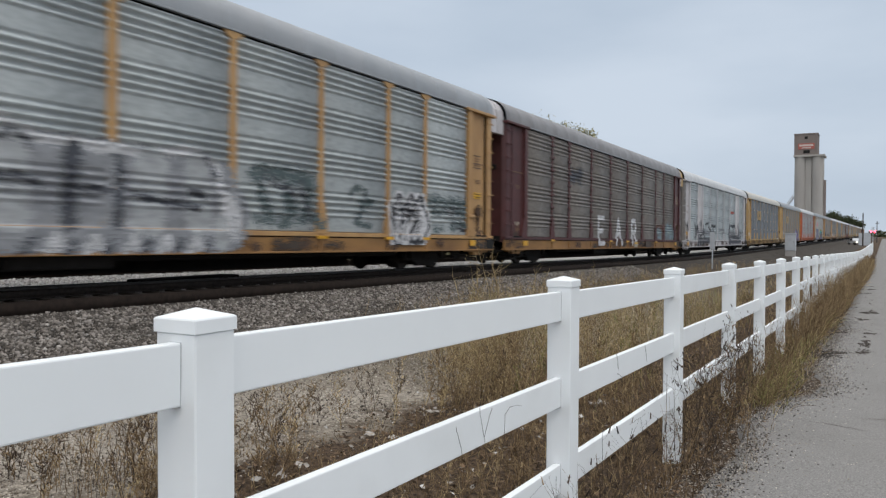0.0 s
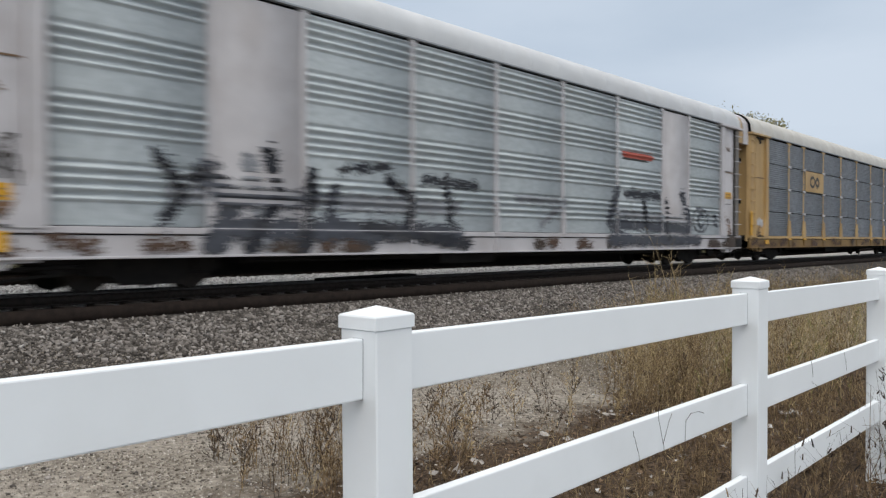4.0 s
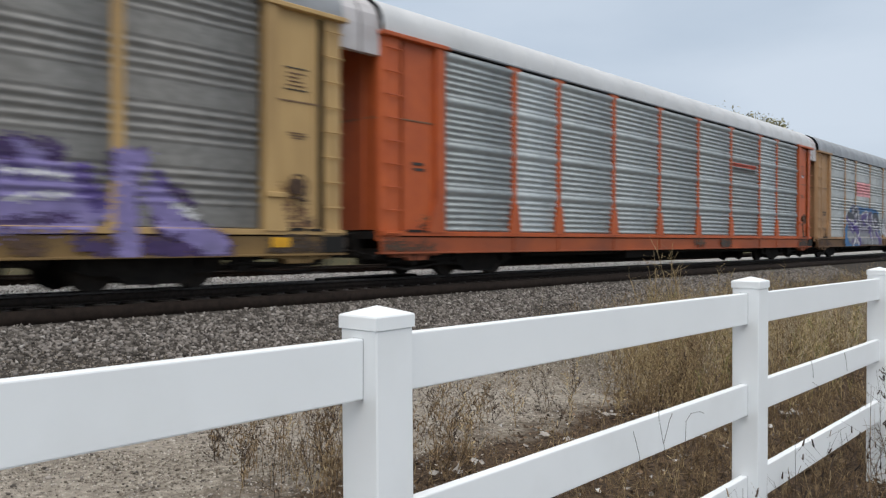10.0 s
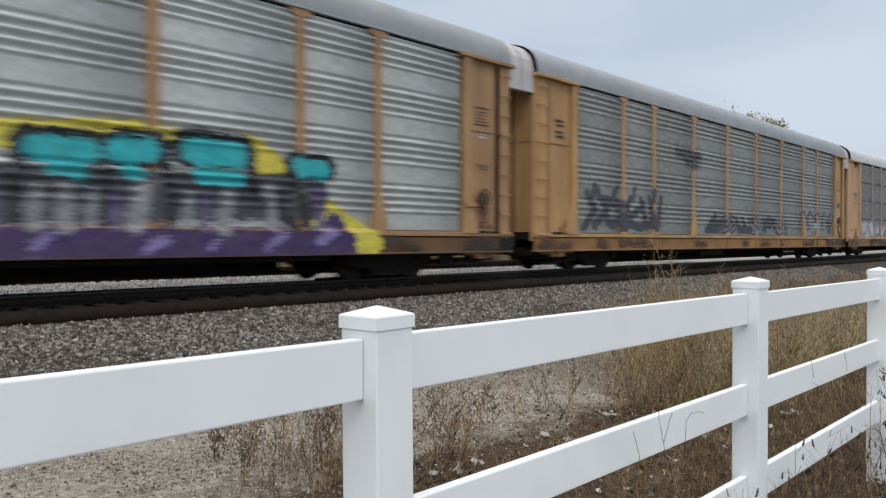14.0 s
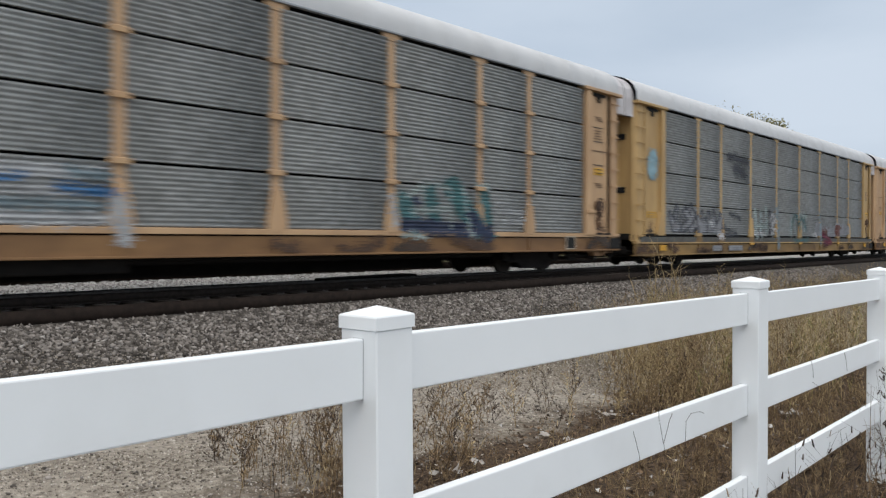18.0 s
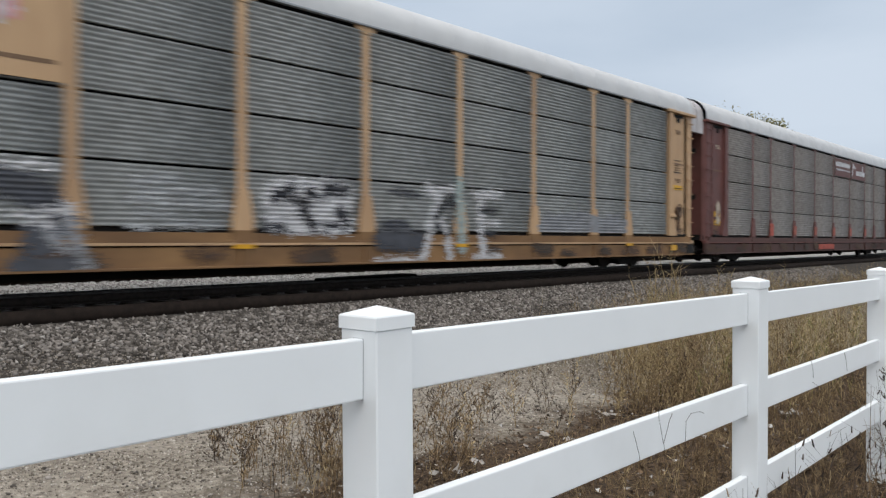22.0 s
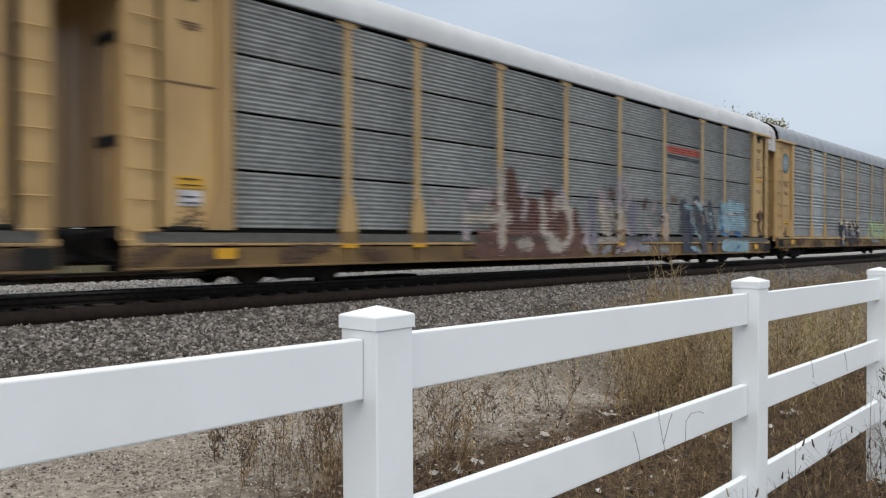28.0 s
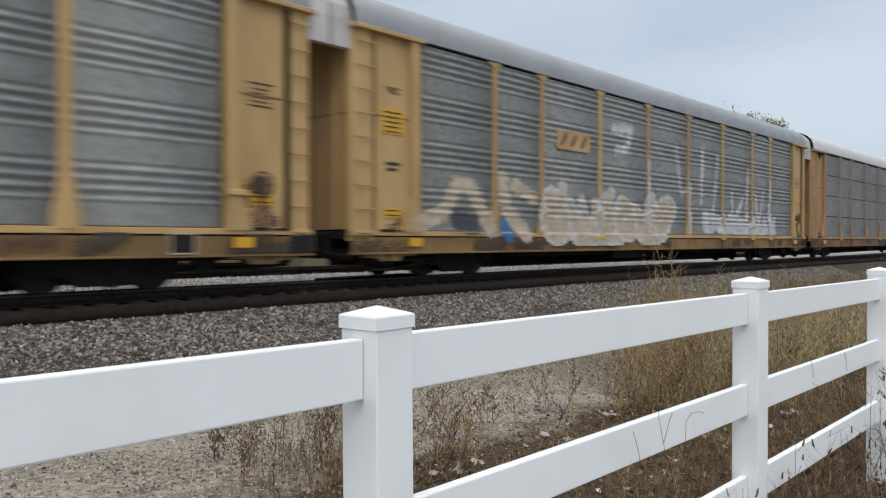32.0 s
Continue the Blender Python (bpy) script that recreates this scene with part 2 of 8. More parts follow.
def raw(name, verts, faces, mat, smooth=False):
    """A mesh from arrays: verts (n, 3), faces (m, k) of one size."""
    verts, faces = np.asarray(verts, dtype=np.float32), np.asarray(faces, dtype=np.int32)
    me = bpy.data.meshes.new(name)
    k = faces.shape[1]
    me.vertices.add(len(verts))
    me.vertices.foreach_set("co", verts.ravel())
    me.loops.add(faces.size)
    me.loops.foreach_set("vertex_index", faces.ravel())
    me.polygons.add(len(faces))
    me.polygons.foreach_set("loop_start", np.arange(0, faces.size, k, dtype=np.int32))
    me.polygons.foreach_set("loop_total", np.full(len(faces), k, dtype=np.int32))
    for m in (mat if isinstance(mat, (list, tuple)) else [mat]):
        me.materials.append(m)
    me.update(calc_edges=True)
    me.validate()
    if smooth:
        me.polygons.foreach_set("use_smooth", np.ones(len(faces), dtype=bool))
    return me

# ---------------------------------------------------------------- ground


def ground_z(x, y):
    """Road side, dirt strip, ballast prism of the line, and level land beyond."""
    a, b = road_z(y), rail_z(y)
    if x > -2.0:
        z = a - 0.02
    elif x > -10.2:
        u = (x + 2.0) / -8.2
        z = (a - 0.02) * (1 - u) + (b - 0.98) * u - 0.10 * math.sin(math.pi * u)
    elif x > -11.95:
        u = (x + 10.2) / -1.75
        z = b - 0.98 + 0.60 * u ** 1.15
    elif x > -14.2:
        z = b - (0.14 if x < -12.6 else 0.34)
    elif x > -20.5:
        z = b - 0.14
    elif x > -21.5:
        z = b - 0.14 - 0.5 * (x + 20.5) / -1.0
    else:
        z = b - 0.64
    far = fade(40, 220, abs(x + 7))
    z = z * (1 - far) + (-0.75) * far
    rough = 0.035 if -10.5 < x < -1.7 else 0.012
    return z + rough * noise.noise((x * 0.9, y * 0.9, 1.7)) * (0 if -21 < x < -11.9 else 1)


def spread(stops):
    r = []
    for (a, b, step) in stops:
        k = max(1, round((b - a) / step))
        r += [a + (b - a) * i / k for i in range(k)]
    return r + [stops[-1][1]]


GX = spread([(-2500, -400, 350), (-400, -60, 60), (-60, -21.5, 6), (-21.5, -20.5, 0.5), (-20.5, -14.2, 0.9), (-14.2, -12.62, 0.79), (-12.62, -12.58, 0.04), (-12.58, -11.95, 0.63), (-11.95, -10.2, 0.35),
             (-10.2, -1.4, 0.4), (-1.4, 0, 0.35), (0, 12, 3), (12, 60, 12), (60, 400, 60), (400, 2500, 350)])
GY = spread([(-2500, -400, 350), (-400, -40, 40), (-40, -4, 4), (-4, 45, 0.6), (45, 130, 4), (130, 400, 18), (400, 2500, 300)])
verts = [(x, y, ground_z(x, y)) for y in GY for x in GX]
w = len(GX)
faces, slots = [], []
for j in range(len(GY) - 1):
    for i in range(w - 1):
        faces.append((j * w + i, j * w + i + 1, (j + 1) * w + i + 1, (j + 1) * w + i))
        cx = (GX[i] + GX[i + 1]) / 2
        bank = -10.2 + 6.0 * fade(20, 40, GY[j] + 6 * noise.noise((cx * 0.7, GY[j] * 0.5, 4.0)))
        slots.append(3 if -21.0 < cx < -12.57 else 1 if -12.6 < cx < bank else 0 if -12 < cx < 0.5 else 2)
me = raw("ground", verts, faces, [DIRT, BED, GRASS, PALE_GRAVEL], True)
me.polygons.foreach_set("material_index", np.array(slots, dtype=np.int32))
tagged(new("ground", me), "brown dirt and gravel ground with a raised ballast bank and dry grass beyond", "ground", kind="structure")

# asphalt road with a crumbling edge along the fence


def road_edge(y):
    return -1.06 + 0.26 * fade(8.0, 10.2, y) + 0.13 * noise.noise((y * 0.7, 3.1, 0)) + 0.07 * noise.noise((y * 3.1, 0.4, 0)) + 0.04 * noise.noise((y * 9, 0.4, 2)) + 0.16 * fade(9.2, 10.0, y) * (1 - fade(10.2, 12, y))


verts, faces = [], []
RY = spread([(-60, -4, 4), (-4, 40, 0.25), (40, 120, 1.5), (120, 600, 20)])
for y in RY:
    e = road_edge(y)
    z = road_z(y)
    verts += [(e - 0.02, y, z - 0.05), (e, y, z + 0.012), (e + 0.25, y, z + 0.022), (3.6, y, z + 0.07), (8.2, y, z + 0.02), (8.22, y, z - 0.05)]
for j in range(len(RY) - 1):
    for i in range(5):
        faces.append((j * 6 + i, j * 6 + i + 1, j * 6 + 7 + i, j * 6 + 6 + i))
tagged(new("road", raw("road", verts, faces, ASPHALT, True)), "worn grey asphalt road with a crumbling gravelly edge", "road", kind="structure")



def surface_z(x, y):
    """Top of the asphalt where it lies, otherwise of the ground."""
    return max(ground_z(x, y), road_z(y) + 0.02 + 0.0108 * (x + 0.7)) if x > road_edge(y) else ground_z(x, y)


# ---------------------------------------------------------------- track


def along(y0, y1, step, x, dz, half_w, height):
    """A bar that follows the grade of the line."""
    ys = spread([(y0, y1, step)])
    v, f = [], []
    for y in ys:
        z = rail_z(y) + dz
        v += [(x - half_w, y, z - height), (x + half_w, y, z - height), (x + half_w, y, z), (x - half_w, y, z)]
    for j in range(len(ys) - 1):
        for i in range(4):
            f.append((j * 4 + i, j * 4 + (i + 1) % 4, j * 4 + 4 + (i + 1) % 4, j * 4 + 4 + i))
    return v, f


track = empty("railway_track", pose(0, 0, 0), "straight railway track on dark ballast", "railway track", kind="structure")
for side in (-1, 1):
    x = TRACK_X + side * 0.755
    low = 0.0 if side > 0 else -0.075          # the far rail of the canted line lies lower
    v, f = along(-120, 900, 10, x, low, 0.036, 0.045)
    r = part("rail", raw("rail", v, f, RAIL_TOP), None, track, "steel rail with a polished head")
    v, f = along(-120, 900, 10, x, low - 0.045, 0.01, 0.12)
    part("rail_web", raw("rail_web", v, f, RAIL), None, r)
    v, f = along(-120, 900, 10, x, low - 0.165, 0.075, 0.02)
    part("rail_foot", raw("rail_foot", v, f, RAIL), None, r)
siding = empty("railway_track", pose(0, 0, 0), "rusty unused siding on pale gravel behind the line", "railway track", kind="structure")
for x in (-17.7, -19.2):
    v, f = along(-120, 900, 10, x, 0.03, 0.036, 0.045)
    r = part("rail", raw("rail", v, f, RUST_AND_SHADE), None, siding)
    v, f = along(-120, 900, 10, x, -0.015, 0.012, 0.12)
    part("rail_web", raw("rail_web", v, f, RUST_AND_SHADE), None, r)
    v, f = along(-120, 900, 10, x, -0.12, 0.075, 0.02)
    part("rail_foot", raw("rail_foot", v, f, RUST_AND_SHADE), None, r)
bm = bmesh.new()
box(bm, -1.3, 1.3, -0.115, 0.115, -0.18, 0, 0.012)
tie_mesh = mesh_of("tie", bm, TIE)
bm = bmesh.new()
box(bm, -0.13, 0.13, -0.09, 0.09, 0, 0.012)
plate_mesh = mesh_of("tie_plate", bm, RAIL)
for k in range(110):
    y = -6 + k * 0.55
    t = part("tie", tie_mesh, None, track, at=(TRACK_X + random.uniform(-0.03, 0.03), y, rail_z(y) - 0.187))
    t.rotation_euler[2] = random.uniform(-0.012, 0.012)
    p = part("tie_plate", plate_mesh, None, t, at=(0.755, 0, 0.001))

# dark steel cover lying beside the inside of the rail
bm = bmesh.new()
box(bm, -0.28, 0.28, -1.35, 1.35, 0, 0.2, 0.02)
cover = new("track_cover", mesh_of("track_cover", bm, BLACK))
cover.location = (TRACK_X - 0.1, 12.2, rail_z(12.2) - 0.19)
tagged(cover, "long black steel cover lying between the rails", "track equipment")


def stones(name, count, x0, x1, y0, y1, low, high, mat, label, bias=1.0, lift=0.25, only=None, fine=False):
    ico = bmesh.new()
    if fine:
        tips = [ico.verts.new(p) for p in ((1, 0, 0), (0, 1, 0), (-1, 0, 0), (0, -1, 0), (0, 0, 1), (0, 0, -1))]
        for i in range(4):
            ico.faces.new((tips[i], tips[(i + 1) % 4], tips[4]))
            ico.faces.new((tips[(i + 1) % 4], tips[i], tips[5]))
        ico.verts.index_update()
    else:
        bmesh.ops.create_icosphere(ico, subdivisions=1, radius=1.0)
    base = np.array([v.co[:] for v in ico.verts])
    tri = np.array([[v.index for v in f.verts] for f in ico.faces])
    ico.free()
    rng = np.random.default_rng(count)
    y = y0 + (y1 - y0) * rng.random(count) ** bias
    x = x0 + (x1 - x0) * rng.random(count)
    if only is not None:
        keep = only(x, y, rng)
        x, y = x[keep], y[keep]
    n = len(x)
    s = low + (high - low) * rng.random(n) ** 2
    z = np.array([surface_z(a, b) for a, b in zip(x, y)]) + s * lift
    v = base[None] * (0.65 + 0.5 * rng.random((n, len(base), 1)))
    v *= (s[:, None] * (0.5 + 0.8 * rng.random((n, 3))))[:, None, :]
    q = rng.normal(0, 1, (n, 4))
    q /= np.linalg.norm(q, axis=1)[:, None]
    a, b, c, d = q.T
    turn = np.stack([1 - 2 * (c * c + d * d), 2 * (b * c - a * d), 2 * (b * d + a * c), 2 * (b * c + a * d), 1 - 2 * (b * b + d * d), 2 * (c * d - a * b),
                     2 * (b * d - a * c), 2 * (c * d + a * b), 1 - 2 * (b * b + c * c)], -1).reshape(n, 3, 3)
    v = np.einsum("nij,nkj->nki", turn, v)
    v[..., 2] *= 0.8
    v = (v + np.stack([x, y, z], -1)[:, None]).reshape(-1, 3)
    f = (tri[None] + (np.arange(n) * len(base))[:, None, None]).reshape(-1, 3)
    return tagged(new(name, raw(name, v, f, mat)), label, "stones", kind="stuff")


stones("ballast", 66000, -12.45, -10.2, 1, 42, 0.022, 0.06, STONES, "grey crushed-stone ballast on the bank beside the rails", 1.5, fine=True,
       only=lambda x, y, rng: x < -10.6 + 0.3 * np.sin(y * 1.1) + rng.normal(0, 0.2, len(x)))
stones("ballast", 700, -12.4, -10.6, 1, 34, 0.036, 0.062, BIG_STONES, "large pale stones lying on the ballast", 1.5, 0.4, fine=True)
stones("ballast", 16000, -18.6, -14.1, 1, 34, 0.02, 0.042, PALE_STONES, "pale crushed-stone ballast behind the rails", 1.3)
stones("gravel", 40000, -11.4, -9.6, 1, 30, 0.006, 0.024, FINES, "fine brown gravel at the foot of the ballast", 1.5, fine=True,
       only=lambda x, y, rng: (x > -10.8) | (np.sin(y * 0.9 + 2.3 * np.sin(x * 1.3)) + rng.normal(0, 0.5, len(x)) > 0.1))
stones("ballast", 1300, -12.4, -10.1, 1, 34, 0.02, 0.05, CLOD, "dark oily stones scattered in the ballast", 1.4, fine=True,
       only=lambda x, y, rng: np.sin(x * 2.1 + y * 0.7) + np.sin(y * 1.7 - x) + rng.normal(0, 0.6, len(x)) > 0.3)
stones("gravel", 60000, -10.4, -4.1, 1, 12, 0.004, 0.017, GRIT, "loose brown gravel on the bare ground", 1.2,
       only=lambda x, y, rng: (x < -4.6) | (rng.random(len(x)) < 0.3), fine=True)
stones("gravel", 7000, -10.4, -4.0, 1, 13, 0.010, 0.03, GRIT, "coarser tan stones on the bare ground", 1.2, fine=True,
       only=lambda x, y, rng: (x < -4.8) & (np.sin(x * 1.7 + 0.6 * y) + np.sin(y * 1.1 - x * 0.4) + rng.normal(0, 0.7, len(x)) > 0.2))
stones("gravel", 30000, -10.4, -4.3, 1, 13, 0.006, 0.022, FINES, "brown gravel in drifts on the bare ground", 1.2, fine=True,
       only=lambda x, y, rng: np.array([noise.noise((a * 0.9, b * 0.7, 2.0)) + 0.6 * noise.noise((a * 2.6, b * 2.2, 6.0)) for a, b in zip(x, y)]) + rng.normal(0, 0.18, len(x)) > 0.12)
stones("gravel", 7000, -10.4, -4.3, 1, 13, 0.006, 0.026, STONES, "dark pebbles in drifts on the bare ground", 1.2, fine=True,
       only=lambda x, y, rng: np.array([noise.noise((a * 0.7, b * 0.9, 9.0)) + 0.5 * noise.noise((a * 3.0, b * 2.4, 4.0)) for a, b in zip(x, y)]) + rng.normal(0, 0.12, len(x)) > 0.22)
stones("gravel", 900, -10.4, -3.6, 1, 12, 0.008, 0.026, STONES, "scattered darker stones on the bare ground", 1.2)
stones("gravel", 26000, -1.5, 0.6, 3.5, 22, 0.003, 0.011, GRIT, "small loose stones along the edge of the asphalt", 1.5,
       only=lambda x, y, rng: rng.random(len(x)) < np.clip(1.05 - (x + 1.0) / 1.1, 0.03, 1) ** 2, fine=True)
stones("debris", 9000, -1.5, 0.5, 3.5, 26, 0.003, 0.011, CLOD, "dark crumbs along the edge of the asphalt", 1.5,
       only=lambda x, y, rng: rng.random(len(x)) < np.clip(0.9 - (x + 1.0) / 0.9, 0.02, 1) ** 2, fine=True)

stones("debris", 700, -0.95, 1.9, 4, 32, 0.003, 0.010, STONES, "dark crumbs scattered on the asphalt", 1.4)
stones("debris", 60000, -1.1, 0.15, 13, 40, 0.008, 0.03, CLOD, "clods of dark mud in patches on the edge of the asphalt", 1.0, 0.1, fine=True,
       only=lambda x, y, rng: np.array([noise.noise((a * 2.2, b * 0.9, 5.0)) + 0.5 * noise.noise((a * 6.0, b * 3.0, 8.0)) for a, b in zip(x, y)]) + rng.normal(0, 0.1, len(x)) > 0.28 + np.maximum(0, x + 0.75) * 0.75)
stones("gravel", 60000, -1.6, 0.2, 3.5, 18, 0.003, 0.011, GRIT, "pale grit over the broken edge of the asphalt", 1.3, fine=True,
       only=lambda x, y, rng: rng.random(len(x)) < np.exp(-((x - np.array([road_edge(b) for b in y])) / 0.22) ** 2))
stones("debris", 30000, -1.6, 0.4, 3.5, 20, 0.004, 0.013, CLOD, "dark crumbs over the broken edge of the asphalt", 1.3, fine=True,
       only=lambda x, y, rng: rng.random(len(x)) < 0.7 * np.exp(-((x - 0.05 - np.array([road_edge(b) for b in y])) / 0.3) ** 2))

stones("debris", 4000, -1.3, -0.7, 3.5, 20, 0.004, 0.014, CLOD, "dark soil crumbled over the broken edge of the asphalt", 1.4, fine=True,
       only=lambda x, y, rng: rng.random(len(x)) < np.exp(-((x + 0.9) / 0.14) ** 2))
# cracks across the asphalt
verts, faces = [], []
for cy, x0, x1, bend in ((8.15, -0.7, -0.1, -0.25), (8.5, -0.2, 0.3, 0.1)):
    n0 = len(verts)
    for i in range(25):
        x = x0 + (x1 - x0) * i / 24
        y = cy + bend * i / 24 + 0.10 * noise.noise((x * 3, cy * 5, 0)) + 0.05 * noise.noise((x * 11, cy, 3))
        hw = 0.005 * (1 - abs(i / 12 - 1)) + 0.002
        z = road_z(y) + 0.026 + 0.048 * max(0, x + 0.68) / 4.28
        verts += [(x, y - hw, z), (x, y + hw, z)]
    faces += [(n0 + 2 * i, n0 + 2 * i + 2, n0 + 2 * i + 3, n0 + 2 * i + 1) for i in range(24)]
tagged(new("cracks", raw("cracks", verts, faces, CLOD)), "thin dark cracks in the asphalt", "cracks", kind="stuff")

# dark bar added along the tie ends, standing in for their shade
v, f = along(-60, 300, 10, TRACK_X + 1.36, -0.185, 0.06, 0.24)
part("spare_rail", raw("spare_rail", v, f, RUST_AND_SHADE), None, track, "dark bar added along the tie ends as their shade")

# ---------------------------------------------------------------- fence
SLOPE = 0.0164
fence = empty("fence", pose(FENCE_X, POST_0, 0), "white vinyl three-rail fence with weeds growing through it", "fence")
bm = bmesh.new()
box(bm, -0.0635, 0.0635, -0.0635, 0.0635, -0.3, 1.42, 0.004)
post_mesh = mesh_of("post", bm, VINYL)
bm = bmesh.new()
rings = [[bm.verts.new((sx * r, sy * r, z)) for sx, sy in ((-1, -1), (1, -1), (1, 1), (-1, 1))] for r, z in ((0.067, 0.0), (0.067, 0.030), (0.0645, 0.034))]
peak = bm.verts.new((0, 0, 0.054))
bm.faces.new(rings[0][::-1])
for i in range(4):
    j = (i + 1) % 4
    bm.faces.new((rings[0][i], rings[0][j], rings[1][j], rings[1][i]))
    bm.faces.new((rings[1][i], rings[1][j], rings[2][j], rings[2][i]))
    bm.faces.new((rings[2][i], rings[2][j], peak))
cap_mesh = mesh_of("cap", bm, VINYL)
bm = bmesh.new()
prism(bm, [(-0.0175, -0.0045), (-0.0162, -0.0013), (-0.013, 0.0), (0.013, 0.0), (0.0162, -0.0013), (0.0175, -0.0045),
           (0.0175, -0.1435), (0.0162, -0.1467), (0.013, -0.148), (-0.013, -0.148), (-0.0162, -0.1467), (-0.0175, -0.1435)], 0, BAY - 0.11, "y")
rail_mesh = mesh_of("fence_rail", bm, VINYL)
# thin grey collar that paints the shade where a rail enters its post
bm = bmesh.new()
box(bm, -0.0185, 0.0185, BAY - 0.1215, BAY - 0.1195, -0.1495, 0.001)
socket_mesh = mesh_of("socket", bm, GAP)
TOP_AT = 1.5
for k in range(-3, 58):
    y = k * BAY
    drop = grade(POST_0 + y, SLOPE, 64.0) - grade(POST_0, SLOPE, 64.0)
    nxt = grade(POST_0 + y + BAY, SLOPE, 64.0) - grade(POST_0, SLOPE, 64.0)
    z = TOP_AT + drop - 1.47 + random.uniform(-0.004, 0.004)
    dy = 0.06 if k == 3 else random.uniform(-0.01, 0.01)
    dy = 0.0 if k in (0, 1) else dy
    p = part("post", post_mesh, None, fence, at=(random.uniform(-0.003, 0.003), y + dy, z))
    p.rotation_euler = (random.uniform(-0.004, 0.004), random.uniform(-0.004, 0.004), random.uniform(-0.02, 0.02))
    part("cap", cap_mesh, None, p, at=(0, 0, 1.419))
    for h in (0.078, 0.511, 0.942):
        r = part("rail", rail_mesh, None, fence, at=(0, y + 0.055, TOP_AT + drop - h + random.uniform(-0.004, 0.004)))
        r.rotation_euler[0] = math.atan2(nxt - drop, BAY)
        part("socket", socket_mesh, None, r, "grey collar painted as the shade round the rail end")

# ---------------------------------------------------------------- weeds


def sticks(name, rows, mat, label, category="weeds"):
    """Three-sided tapered sticks from rows of (start, end, radius, end radius)."""
    p0, p1 = np.array([r[0] for r in rows]), np.array([r[1] for r in rows])
    r0, r1 = np.array([r[2] for r in rows])[:, None], np.array([r[3] for r in rows])[:, None]
    d = p1 - p0
    d /= np.linalg.norm(d, axis=1)[:, None] + 1e-9
    ref = np.where(np.abs(d[:, 2:3]) > 0.9, [[1.0, 0, 0]], [[0, 0, 1.0]])
    s = np.cross(d, ref)
    s /= np.linalg.norm(s, axis=1)[:, None]
    t = np.cross(d, s)
    ring = []
    for p, r in ((p0, r0), (p1, r1)):
        for k in range(3):
            a = 2.094 * k
            ring.append(p + r * (s * math.cos(a) + t * math.sin(a)))
    v = np.stack(ring, 1).reshape(-1, 3)
    i = (np.arange(len(rows)) * 6)[:, None]
    f = np.concatenate([i + np.array([[a, (a + 1) % 3, 3 + (a + 1) % 3, 3 + a]]) for a in range(3)])
    return tagged(new(name, raw(name, v, f, mat)), label, category, kind="stuff")


def stem(rows, x, y, height, rng, twigs=8, thick=0.004, lean=0.25, seeds=True, spread_=0.16, bead=0.0035):
    """A dry upright stem with side twigs and small seed tufts."""
    z = ground_z(x, y) - 0.02
    p = np.array([x, y, z])
    way = np.array([rng.normal(0, lean), rng.normal(0, lean), 1.0])
    n = 4
    for k in range(n):
        q = p + way / np.linalg.norm(way) * height / n
        r = thick * (1 - 0.18 * k)
        rows.append((p, q, r, r * 0.82))
        for _ in range(twigs // n + (rng.random() < (twigs % n) / n)):
            if k == 0 and rng.random() < 0.6:
                continue
            u = rng.random()
            a = p + (q - p) * u
            b = a + np.array([rng.normal(0, spread_), rng.normal(0, spread_), abs(rng.normal(0.12, 0.08))]) * height
            rows.append((a, b, r * 0.55, r * 0.3))
            if seeds:
                for _ in range(1 if rng.random() < 0.35 else 0):
                    c = a + (b - a) * (0.5 + 0.5 * rng.random())
                    e = c + np.array([rng.normal(0, 0.012), rng.normal(0, 0.012), 0.022 + 0.02 * rng.random()])
                    rows.append((c, e, bead, bead * 0.6))
        p = q
        way = way + np.array([rng.normal(0, 0.1), rng.normal(0, 0.1), 0])


def blade(rows, x, y, height, rng, lean=0.35, thick=0.0028):
    p = np.array([x, y, ground_z(x, y) - 0.02])
    way = np.array([rng.normal(0, lean), rng.normal(0, lean), 1.0])
    for k in range(3):
        q = p + way / np.linalg.norm(way) * height / 3
        r = thick * (1 - 0.28 * k)
        rows.append((p, q, r, r * 0.7))
        p = q
        way = way + np.array([way[0] * 0.5, way[1] * 0.5, -0.22])


def herb(rows, x, y, height, rng, thick=0.0036, bead=0.0052):
    """A branching dry plant: side branches rise from the stem and carry clusters of seed heads."""
    p = np.array([x, y, ground_z(x, y) - 0.02])
    way = np.array([rng.normal(0, 0.14), rng.normal(0, 0.14), 1.0])
    for k in range(5):
        q = p + way / np.linalg.norm(way) * height / 5
        r = thick * (1 - 0.15 * k)
        rows.append((p, q, r, r * 0.85))
        for _ in range(2 if k else 1):
            a = rng.random() * 6.28
            out = np.array([math.cos(a), math.sin(a), 0.9 + 0.8 * rng.random()])
            b0 = p + (q - p) * rng.random()
            b1 = b0 + out / np.linalg.norm(out) * height * (0.16 + 0.2 * rng.random()) * (1 - 0.1 * k)
            rows.append((b0, b1, r * 0.55, r * 0.35))
            for u in (0.35, 0.6, 0.8, 1.0):
                c = b0 + (b1 - b0) * u + rng.normal(0, 0.006, 3)
                e = c + np.array([rng.normal(0, 0.02), rng.normal(0, 0.02), 0.012 + 0.03 * rng.random()])
                rows.append((c, e, bead * (0.5 + 0.7 * rng.random()), bead * 0.4))
        p = q
        way = way + np.array([rng.normal(0, 0.12), rng.normal(0, 0.12), 0])


def verge(y):
    """How far the growth along the fence reaches towards the road."""
    return min(-0.7, -1.12 + 0.0095 * y)


rng = np.random.default_rng(5)
brown, straw, green, twig, pale = [], [], [], [], []
